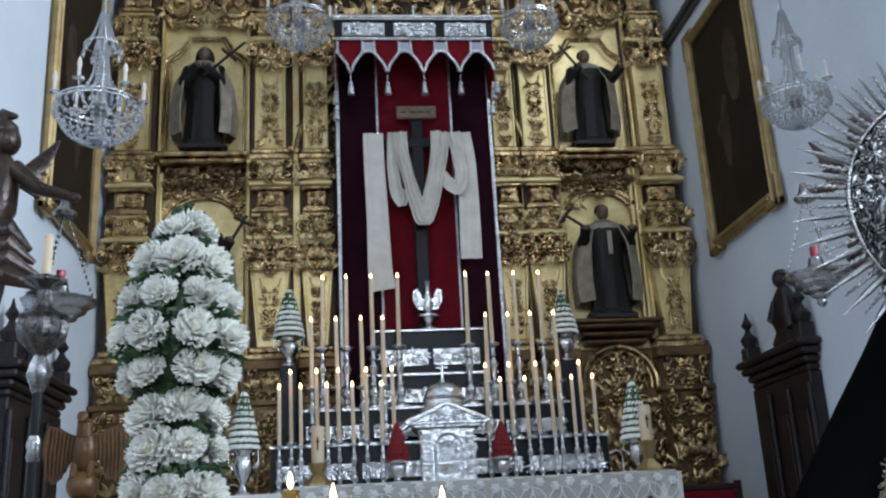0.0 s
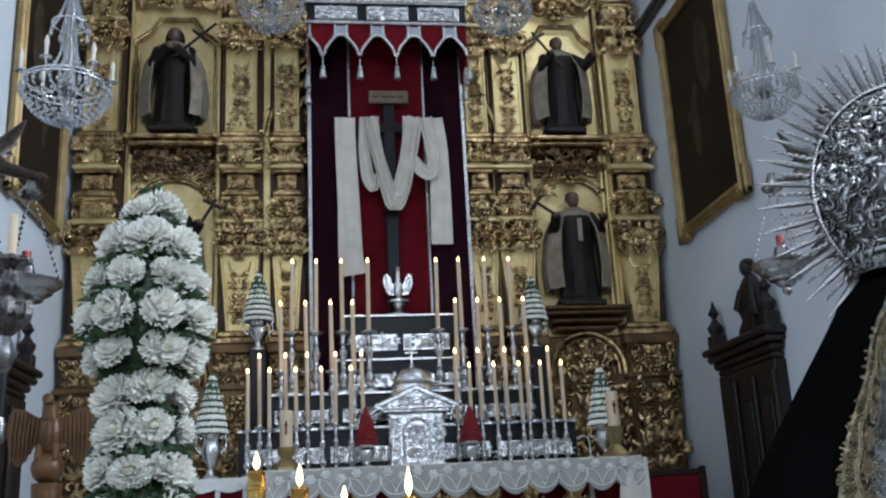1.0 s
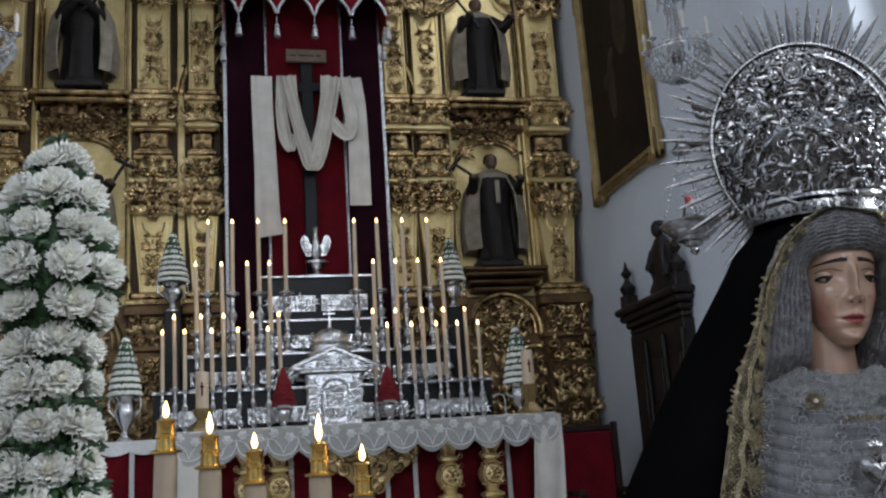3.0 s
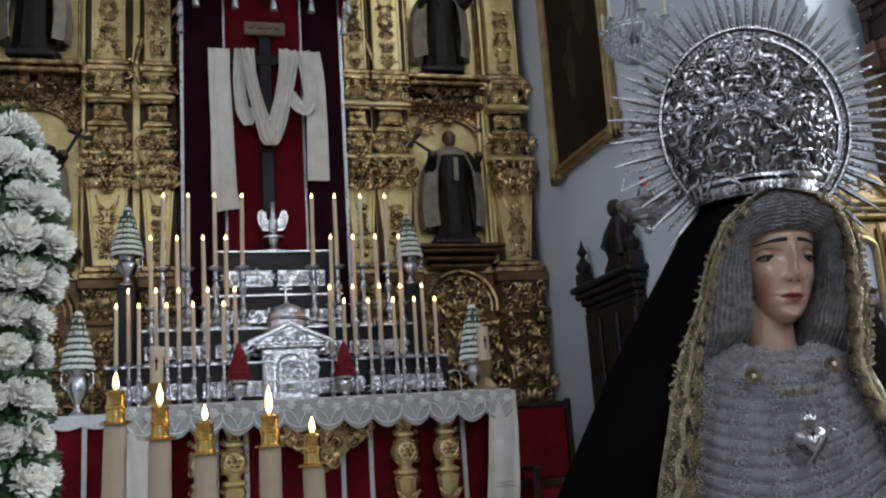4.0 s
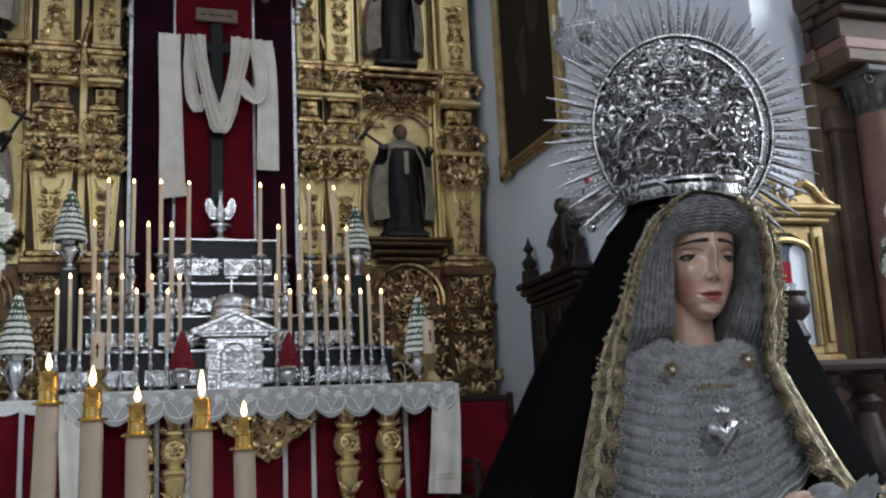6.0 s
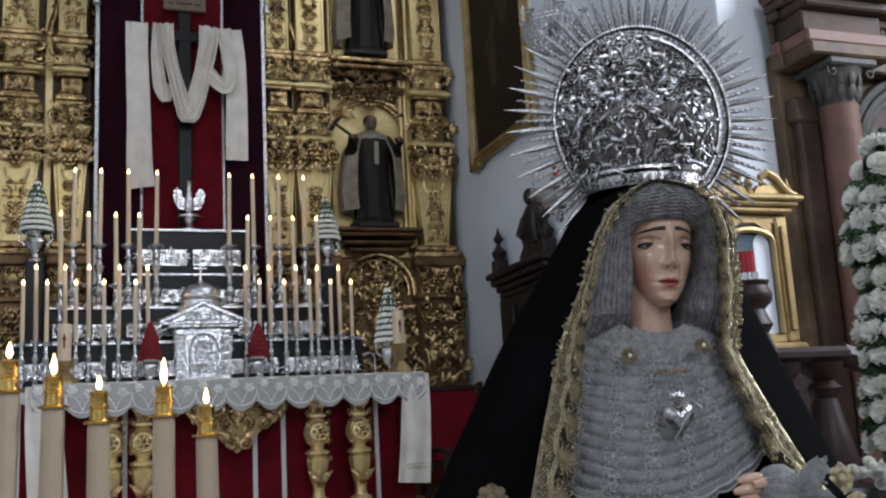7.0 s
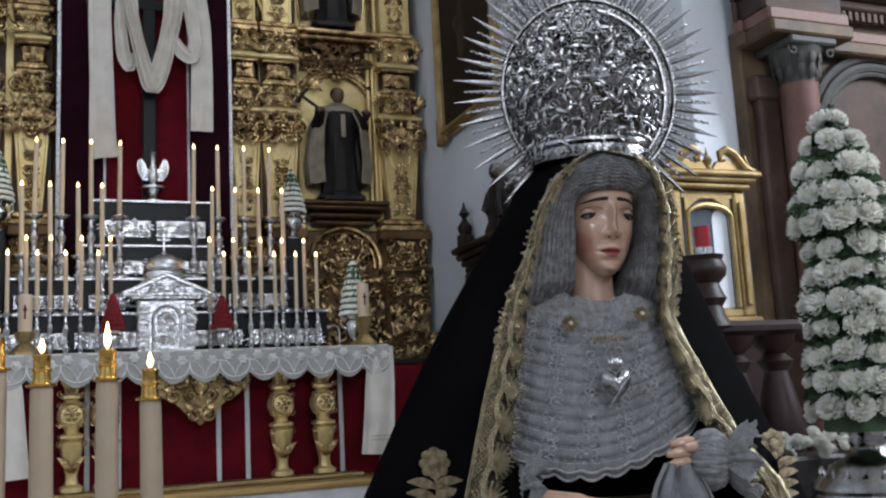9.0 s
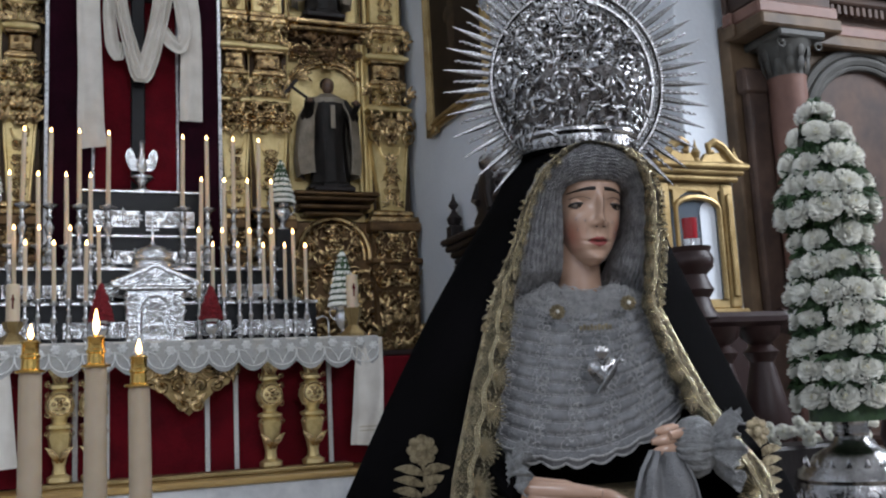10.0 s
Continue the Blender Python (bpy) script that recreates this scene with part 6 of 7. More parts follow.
def flower_column(x, y, z0, z1, size, gap, radii, seed, label):
    """Rings of blossoms pressed flat against one another, with dark fern standing out between the rings."""
    r = random.Random(seed)
    t = thing("flower_column", label, "flowers", move(x, y, 0), "flower columns")
    core = Build().add(lathe([(max(spread(radii, z) - 0.045, 0.008), z) for z in np.linspace(z0 - 0.03, z1, 20)], 14))
    part("core", core, LEAF, t, "dark green foliage core")
    g = Build()
    z = z0 + 0.03
    while z < z1 - 0.005:
        edge = spread(radii, z)
        rad = max(edge - size * 0.62, 0.004)
        num = max(1, math.ceil(2 * math.pi * (rad + size * 0.2) / (size * 1.88)))
        off = r.uniform(0, 6)
        for i in range(num):
            a = off + 2 * math.pi * (i + r.uniform(-0.14, 0.14)) / num
            s = size * r.uniform(0.85, 1.15)
            up = r.uniform(0.05, 0.5) + (1.0 if z > z1 - 0.06 else 0)
            d = Vector((math.cos(a), math.sin(a), up)).normalized()
            m = move(rad * math.cos(a), rad * math.sin(a), z + r.uniform(-0.01, 0.01)) @ d.to_track_quat("Z", "Y").to_matrix().to_4x4() @ Matrix.Diagonal((s * 1.04, s * r.uniform(0.7, 0.85), s * 1.05, 1)) @ Matrix.Rotation(r.uniform(0, 6), 4, "Z")
            part("blossom", BLOSSOMS[r.randrange(4)], None, t, at=m)
        for i in range(num * 16 + 14):
            a = r.uniform(0, 6.28)
            zz = z + gap * r.uniform(0.32, 0.72)
            rr = max(spread(radii, zz) - size * r.uniform(0.5, 0.9), 0.006)
            ln = r.uniform(0.02, 0.04) * (0.6 if z > z1 - 0.1 else 1)
            w = r.uniform(-0.8, 0.8)
            d = np.array((math.cos(a + w), math.sin(a + w), r.uniform(-0.5, 0.5)))
            p = np.array((rr * math.cos(a), rr * math.sin(a), zz))
            g.add(tube([p, p + d * ln * 0.5, p + d * ln + np.array((0, 0, -0.2 * ln))], [0.0025, r.uniform(0.004, 0.0075), 0.0008], 4, 0.3))
        z += gap * r.uniform(0.95, 1.05)
    tagged(part("fern", g, LEAF, t, "dark green fern sprigs"), kind="stuff")
    return t


def silver_urn(x, y, ztop, label):
    u = thing("urn_stand", label, "urn", move(x, y, 0))
    prof = [(0.12, -0.24), (0.15, -0.225), (0.152, -0.19), (0.145, -0.175), (0.15, -0.165), (0.14, -0.145), (0.105, -0.12), (0.1, -0.11), (0.075, -0.095), (0.05, -0.08), (0.042, -0.06), (0.046, -0.05), (0.042, -0.035), (0.05, -0.01), (0.065, 0)]
    part("urn", Build().add(lathe([(q, ztop + z) for q, z in prof], 54, wave=0.012, lobes=18)), SILVER_OLD, u, "chased old silver urn")
    b = Build()
    for i in range(18):
        a = 2 * math.pi * i / 18
        b.add(VOL[i % 2], move(0.152 * math.cos(a), 0.152 * math.sin(a), ztop - 0.205) @ Matrix.Rotation(a + math.pi / 2, 4, "Z") @ scaled(0, 0, 0, 0.02))
        b.add(LEAVES[1], move(0.115 * math.cos(a), 0.115 * math.sin(a), ztop - 0.155) @ Matrix.Rotation(a + math.pi / 2, 4, "Z") @ scaled(0, 0, 0, 0.045))
    tagged(part("chasing", b, SILVER_OLD, u), kind="stuff")
    part("pedestal", Build().add(lathe([(0.2, 0), (0.2, 0.05), (0.14, 0.08), (0.09, 0.2), (0.09, 0.8), (0.1, ztop - 0.32), (0.15, ztop - 0.28), (0.15, ztop - 0.24)], 24)), SILVER_OLD, u)


flower_column(-0.335, 1.9, 1.2, 2.12, 0.046, 0.072, RAD, 5, "tall column of large white chrysanthemums and fern on a silver urn")
silver_urn(-0.335, 1.9, 1.19, "chased silver urn on a pedestal carrying flowers")
flower_column(2.0, 1.9, 1.31, 2.13, 0.0425, 0.07, RAD_SMALL, 8, "tall column of white carnations and fern on a silver urn")
silver_urn(2.0, 1.9, 1.3, "chased silver urn on a pedestal carrying flowers")
low = thing("flower_bank", "low bank of small white flowers behind a silver urn", "flowers", move(2.05, 2.25, 0))
part("trough", Build().add(box(-0.32, 0.32, -0.08, 0.08, 0, 1.2, 0.01)), DARK_WOOD, low)
rb = random.Random(3)
for i in range(64):
    s = rb.uniform(0.02, 0.028)
    part("blossom", BLOSSOMS[i % 3], None, low, at=move(rb.uniform(-0.31, 0.31), rb.uniform(-0.08, 0.04), 1.2 + rb.uniform(0, 0.06)) @ pose(0, 0, 0, rb.uniform(0, 70), 0, rb.uniform(-40, 40)) @ Matrix.Diagonal((s, s, s, 1)))

# ---- candles close to the camera ----
CAP = make_mesh("cap", Build().add(lathe([(0.0215, 0), (0.0222, 0.003), (0.0135, 0.006), (0.0128, 0.02), (0.0145, 0.022), (0.0145, 0.026), (0.0125, 0.028), (0.0125, 0.042), (0.0145, 0.045), (0.0105, 0.048), (0.005, 0.046)], 28)), BRASS)
BIGWAX = make_mesh("wax", Build().add(lathe([(0.0168, 0), (0.0172, 0.3), (0.0172, 0.36), (0.016, 0.55), (0.015, 0.56)], 24)), BIG_WAX)
WICK = make_mesh("wick", Build().add(lathe([(0.0012, 0), (0.0012, 0.01)], 6)), DARK_PAINT)
for i, (x, z, fh, lean) in enumerate(((-0.113, 1.57, 0.03, 3), (-0.046, 1.545, 0.038, 1), (0.0235, 1.52, 0.028, -1), (0.1105, 1.525, 0.05, 0.5), (0.1815, 1.493, 0.03, -2))):
    cs = thing("tall_candle", "thick ivory candle with brass cap and flame on a stand", "candle", move(x, 1.47, 0), "row of tall candles")
    zc = z - 0.055
    part("holder", Build().add(lathe([(0.028, 0), (0.03, 0.02), (0.012, 0.04), (0.011, zc - 0.62), (0.026, zc - 0.6), (0.028, zc - 0.565), (0.019, zc - 0.555)], 16)), SILVER, cs, "slim silver holder")
    w = part("wax", BIGWAX, None, cs, at=move(0, 0, zc - 0.558) @ pose(0, 0, 0, 0, lean * 0.35, 0))
    cp = part("cap", CAP, None, cs, "polished brass cap", at=move(0.56 * math.sin(radians(lean * 0.35)), 0, zc))
    part("wick", WICK, None, cp, at=move(0, 0, 0.046))
    part("flame", flame_mesh(fh * 0.8, 0.0036 + fh * 0.03), None, cp, "bright flame", at=move(0, 0, 0.05))


# ---- paintings on the chancel walls ----
def painting(x, face, y0, y1, z0, z1, label):
    """A large canvas in a gilded frame with square ears; face: 1 looks to +x."""
    t = thing("painting", label, "painting", move(x, 0, 0))
    part("canvas", Build().add(box(-0.012, 0.012, y0 + 0.1, y1 - 0.1, z0 + 0.1, z1 - 0.1, 0.002)), CANVAS, t, "dark old oil canvas", at=move(face * 0.03, 0, 0))
    for name, q in (("frame_side", (y0 + 0.04, y0 + 0.15, z0 + 0.04, z1 - 0.04)), ("frame_side", (y1 - 0.15, y1 - 0.04, z0 + 0.04, z1 - 0.04)), ("frame_rail", (y0 + 0.15, y1 - 0.15, z0 + 0.04, z0 + 0.15)), ("frame_rail", (y0 + 0.15, y1 - 0.15, z1 - 0.15, z1 - 0.04))):
        b = Build()
        b.add(box(-0.035, 0.035, *q, 0.02))
        ins = 0.035
        b.add(box(-0.05, 0.05, q[0] + (ins if "side" in name else 0), q[1] - (ins if "side" in name else 0), q[2] + (ins if "rail" in name else 0), q[3] - (ins if "rail" in name else 0), 0.014))
        part(name, b, GOLD_PAINT, t, "gilded moulded frame", at=move(face * 0.052, 0, 0))
    for ya, yb in ((y0, y0 + 0.24), (y1 - 0.24, y1)):
        for za, zb in ((z0, z0 + 0.27), (z1 - 0.27, z1)):
            e0, e1 = (ya, ya + 0.07) if ya == y0 else (yb - 0.07, yb)
            f0, f1 = (za, za + 0.07) if za == z0 else (zb - 0.07, zb)
            part("ear", Build().add(box(-0.03, 0.03, e0, e1, za, zb, 0.012)).add(box(-0.03, 0.03, ya, yb, f0, f1, 0.012)), GOLD_PAINT, t, "square frame corner", at=move(face * 0.056, 0, 0))
    cy, w = (y0 + y1) / 2, (y1 - y0)
    b = Build()
    for yy, zz, ry_, rz_ in ((cy + 0.1, z0 + 0.95, 0.09, 0.3), (cy + 0.05, z0 + 1.25, 0.06, 0.07), (cy - 0.2, z0 + 1.5, 0.16, 0.35), (cy + 0.16, z0 + 1.05, 0.12, 0.08)):
        b.add(ball(1, 14, 8, 0.004, ry_, rz_), move(face * 0.044, yy, zz))
    part("painted_form", b, PALE_PAINT, t, "faded pale painted shapes")


painting(WX1, -1, 6.8, 8.3, 3.84, 6.1, "large dark oil painting in a gilded eared frame on the wall")
painting(WX0, 1, 6.98, 8.5, 3.96, 6.9, "large dark oil painting in a gilded eared frame on the wall")


# ---- dark carved cabinets along the walls ----
def dark_cabinet(x, face, y0, y1, label, figure, dp, top):
    """A tall dark carved piece against a wall, with cornice and figures on top; face: 1 looks to +x."""
    t = thing("carved_cabinet", label, "cabinet", move(x, 0, FLOOR_Z))
    H = top - FLOOR_Z
    s = face

    def bx(a, b2, *q):
        return box(*sorted((s * a, s * b2)), *q)

    part("body", Build().add(bx(0, dp, y0 + 0.1, y1 - 0.1, 0.1, H - 0.24, 0.01)), DARK_WOOD, t)
    part("plinth", Build().add(bx(0, dp + 0.05, y0 + 0.04, y1 - 0.04, 0, 0.1, 0.015)), DARK_WOOD, t)
    b = Build()
    for z, e in ((H - 0.24, 0.0), (H - 0.18, 0.025), (H - 0.12, 0.06), (H - 0.06, 0.09)):
        b.add(bx(0, dp + e, y0 + 0.1 - e, y1 - 0.1 + e, z, z + 0.058, 0.018))
    part("cornice", b, DARK_WOOD, t)
    n = 3
    w = (y1 - y0 - 0.2) / n
    for i in range(n):
        ya = y0 + 0.1 + w * i
        pn = part("panel", Build().add(bx(dp, dp + 0.02, ya + 0.08, ya + w - 0.08, 0.35, H - 0.5, 0.008)), DARK_WOOD, t)
        part("moulding", Build().add(bx(dp, dp + 0.035, ya - 0.02, ya + 0.03, 0.12, H - 0.32, 0.012)), DARK_WOOD, pn)
    for i in range(n + 1):
        yy = y0 + 0.12 + (y1 - y0 - 0.24) * i / n
        if 0 < i < n:
            continue
        part("finial", Build().add(box(-0.06, 0.06, -0.06, 0.06, 0, 0.12, 0.01)).add(lathe([(0.03, 0.1), (0.06, 0.15), (0.07, 0.19), (0.03, 0.24), (0.02, 0.27), (0.05, 0.31), (0.02, 0.36), (0.004, 0.42)], 12)), DARK_WOOD, t, at=move(s * max(0.08, dp - 0.06), yy, H - 0.005))
    b = Build()
    yf = (y0 + y1) / 2 + figure
    q = max(0.0, dp - 0.15)
    b.add(lathe([(0.17, 0), (0.18, 0.04), (0.13, 0.12), (0.15, 0.18), (0.11, 0.28), (0.12, 0.38), (0.07, 0.45), (0.035, 0.48)], 18, sx=0.6, wave=0.09, lobes=5), move(s * (q + 0.06), yf, H - 0.005))
    b.add(ball(0.058, 12, 8, 0.9, 0.9, 1.25), move(s * (q + 0.08), yf, H + 0.525)).add(ball(0.062, 10, 6, 1, 1, 0.7), move(s * (q + 0.06), yf, H + 0.56))
    b.add(tube([(s * (q + 0.1), yf + 0.09, H + 0.36), (s * (q + 0.14), yf + 0.12, H + 0.22), (s * (q + 0.16), yf, H + 0.18)], 0.03, 8))
    b.add(tube([(s * (q + 0.1), yf - 0.09, H + 0.36), (s * (q + 0.13), yf - 0.14, H + 0.24), (s * (q + 0.14), yf - 0.2, H + 0.1)], 0.03, 8))
    solid("statue", b, DARK_WOOD, "small dark carved seated figure on a cabinet", "statue", move(x, 0, FLOOR_Z))


dark_cabinet(WX1, -1, 6.62, 7.84, "tall dark carved wooden cabinet with finials against the wall", -0.22, 0.1, 2.76)
dark_cabinet(WX0, 1, 6.4, 7.8, "tall dark carved wooden cabinet with finials against the wall", -0.1, 0.1, 2.74)

chair = thing("armchair", "dark wooden armchair upholstered in red beside the altar", "chair", move(2.78, 7.3, FLOOR_Z))
part("backrest", Build().add(box(-0.22, 0.22, 0.24, 0.29, 0.58, 1.15, 0.015)), RED, chair, "red upholstered back")
part("seat", Build().add(box(-0.24, 0.24, -0.24, 0.24, 0.42, 0.52, 0.03)), RED, chair, "red upholstered seat")
for s in (-1, 1):
    part("post", Build().add(box(s * 0.25 - 0.025, s * 0.25 + 0.025, 0.24, 0.29, 0, 1.22, 0.008)), RED_WOOD, chair)
    part("leg", Build().add(box(s * 0.25 - 0.025, s * 0.25 + 0.025, -0.26, -0.21, 0, 0.66, 0.008)), RED_WOOD, chair)
    part("armrest", Build().add(box(s * 0.25 - 0.03, s * 0.25 + 0.03, -0.28, 0.24, 0.66, 0.7, 0.01)), RED_WOOD, chair)
part("top_rail", Build().add(box(-0.225, 0.225, 0.245, 0.285, 1.15, 1.2, 0.01)), RED_WOOD, chair)
part("stretcher", Build().add(box(-0.225, 0.225, -0.25, -0.22, 0.3, 0.38, 0.008)), RED_WOOD, chair)


# ---- hanging lamps and their bearers ----
def lamp_bowl(x, y, z, r, top):
    t = thing("hanging_lamp", "silver sanctuary lamp hung on chains with a red glass", "lamp", move(x, y, z))
    part("bowl", Build().add(lathe([(0.01, -0.16), (0.025, -0.14), (0.02, -0.12), (r * 0.28, -0.105), (r * 0.3, -0.09), (r * 0.5, -0.08), (r * 0.52, -0.065), (r * 0.74, -0.045), (r * 0.76, -0.03), (r * 0.97, -0.008), (r, 0.0), (r * 1.02, 0.015), (r * 0.9, 0.02), (r * 0.4, 0.03), (r * 0.25, 0.06), (r * 0.2, 0.1)], 28, wave=0.03, lobes=14)), SILVER_OLD, t, "fluted silver bowl")
    part("glass", Build().add(lathe([(0.02, 0.1), (0.022, 0.16), (0.018, 0.16)], 12)), RED_GLASS, t, "red lamp glass")
    for i in range(3):
        a = 2.1 * i + 0.4
        b = Build()
        for k in range(16):
            q = k / 15
            b.add(ball(0.007, 5, 4, 1, 1, 1.8), move(r * 0.95 * (1 - q) * math.cos(a), r * 0.95 * (1 - q) * math.sin(a), 0.02 + (top - z - 0.03) * q))
        part("chain", b, SILVER_OLD, t)
    part("crown", Build().add(lathe([(0.05, 0), (0.06, 0.02), (0.03, 0.05), (0.015, 0.1)], 14), move(0, 0, top - z - 0.04)), SILVER_OLD, t)


def angel(x, y, z, s, label):
    """A plain winged figure that leans out from the wall with an outstretched arm, on its bracket."""
    b = Build()
    b.add(tube([(-s * 0.12, 0, -0.35), (-s * 0.1, 0, -0.15), (-s * 0.02, 0, 0.1), (0, 0, 0.28), (0.0, 0, 0.36)], [0.03, 0.07, 0.1, 0.085, 0.03], 14))
    b.add(tube([(-s * 0.05, -0.03, -0.05), (s * 0.02, -0.06, -0.3), (-s * 0.01, -0.02, -0.5), (s * 0.05, -0.05, -0.56)], [0.09, 0.06, 0.04, 0.02], 10))
    b.add(ball(0.065, 14, 10, 0.9, 1, 1.15), move(s * 0.02, -0.01, 0.42)).add(ball(0.075, 12, 8, 1, 1, 0.85), move(-s * 0.01, 0, 0.47)).add(tube([(-s * 0.04, 0, 0.5), (s * 0.0, 0, 0.56), (s * 0.05, 0, 0.55)], [0.05, 0.035, 0.012], 8))
    b.add(tube([(s * 0.06, -0.02, 0.28), (s * 0.18, -0.04, 0.17), (s * 0.32, -0.03, 0.13)], [0.045, 0.035, 0.024], 9)).add(ball(0.03, 8, 6, 1.3, 0.8, 0.8), move(s * 0.34, -0.03, 0.125))
    b.add(tube([(-s * 0.08, 0.04, 0.26), (-s * 0.16, -0.06, 0.12), (-s * 0.1, -0.16, 0.05)], [0.045, 0.035, 0.022], 9))
    for k in range(6):
        b.add(tube([(-s * 0.02, 0.08, 0.22), (s * (0.04 + 0.02 * k), 0.14, 0.28 + 0.02 * k), (s * (0.12 + 0.015 * k), 0.18, 0.2 + 0.06 * k)], [0.02, 0.04, 0.008], 6, 0.4))
        b.add(tube([(-s * 0.06, 0.08, 0.22), (-s * (0.14 + 0.02 * k), 0.12, 0.3 + 0.02 * k), (-s * (0.22 + 0.015 * k), 0.14, 0.2 + 0.06 * k)], [0.02, 0.04, 0.008], 6, 0.4))
    for k in range(4):
        b.add(tube([(-s * 0.1, -0.05, -0.02 - 0.06 * k), (s * 0.08, -0.08, -0.04 - 0.07 * k), (s * (0.16 + 0.02 * k), 0.0, -0.12 - 0.06 * k)], [0.04, 0.05, 0.012], 8, 0.5))
    b.add(tube([(-s * 0.1, 0.05, -0.1), (-s * 0.3, 0.1, -0.2), (-s * 0.9, 0.1, -0.3)], [0.04, 0.035, 0.05], 8))
    solid("statue", b, BRONZE, label, "statue", move(x, y, z))


angel(-1.6, 4.4, 2.95, 1, "brown polychrome flying winged figure holding a lamp")
lamp_bowl(-1.36, 4.6, 2.63, 0.165, 3.1)
angel(2.78, 4.62, 3.0, -1, "brown polychrome flying winged figure holding a lamp")
lamp_bowl(2.4, 4.6, 2.67, 0.165, 3.12)

lantern = thing("processional_lantern", "silver processional candle lantern on a dark pole", "lantern", move(-0.745, 2.4, 0))
part("pole", Build().add(lathe([(0.05, 0), (0.05, 0.02), (0.012, 0.04), (0.012, 1.86)], 12)), BLACK_WOOD, lantern)
part("knop", Build().add(lathe([(0.0125, 1.7), (0.018, 1.71), (0.015, 1.725), (0.019, 1.74), (0.0125, 1.76)], 12)), SILVER_OLD, lantern)
part("stem_knob", Build().add(lathe([(0.0125, 1.86), (0.02, 1.88), (0.03, 1.905), (0.022, 1.93), (0.014, 1.95)], 16, wave=0.06, lobes=8)), SILVER_OLD, lantern)
part("cup", Build().add(lathe([(0.014, 1.95), (0.03, 1.965), (0.052, 1.99), (0.058, 2.02), (0.05, 2.035), (0.056, 2.045), (0.03, 2.06), (0.018, 2.08), (0.014, 2.11), (0.03, 2.122), (0.046, 2.13), (0.048, 2.14), (0.015, 2.145)], 40, wave=0.09, lobes=10)), SILVER_DIM, lantern, "fluted dark silver cup")
part("wax", Build().add(lathe([(0.012, 2.14), (0.011, 2.25)], 12)), WAX, lantern)

lectern = thing("eagle_lectern", "carved gilded wooden eagle lectern", "lectern", move(-1.1, 4.2, 0))
part("column", Build().add(lathe([(0.2, FLOOR_Z * 0), (0.2, 0.4), (0.16, 0.45), (0.06, 0.6), (0.05, 1.3), (0.08, 1.4), (0.05, 1.5), (0.06, 1.7)], 16)), BROWN_WOOD, lectern)
part("globe", Build().add(ball(0.065, 16, 12), move(0, 0, 1.76)), BROWN_WOOD, lectern)
b = Build().add(ball(0.055, 16, 12, 0.9, 0.8, 1.75), move(0, 0, 1.9)).add(tube([(0, -0.01, 1.96), (0.0, -0.02, 2.02), (-0.005, -0.045, 2.035), (-0.01, -0.075, 2.015)], [0.035, 0.03, 0.024, 0.005], 10))
eagle = part("eagle", b, BROWN_WOOD, lectern)
for s in (-1, 1):
    b = Build().add(prism([(s * x, z) for x, z in ((0.025, 1.86), (0.06, 1.86), (0.1, 1.79), (0.125, 1.77), (0.155, 1.83), (0.17, 1.9), (0.165, 1.97), (0.145, 2.005), (0.11, 2.0), (0.06, 1.97), (0.025, 1.96))][::s], 0.0, 0.035))
    for k in range(7):
        b.add(tube([(s * (0.045 + 0.016 * k), -0.004, 1.965 + 0.005 * k), (s * (0.05 + 0.0165 * k), -0.01, 1.9), (s * (0.055 + 0.015 * k), -0.004, 1.85 - 0.07 * math.sin(min(k * 0.5, 1.9)))], [0.004, 0.006, 0.003], 6))
    part("wing", b, BROWN_WOOD, eagle, "spread carved wing")
    part("claw", Build().add(tube([(s * 0.03, -0.01, 1.85), (s * 0.035, -0.03, 1.8), (s * 0.03, -0.05, 1.79)], [0.02, 0.014, 0.006], 8)), BROWN_WOOD, eagle)


# ---- crystal chandeliers ----

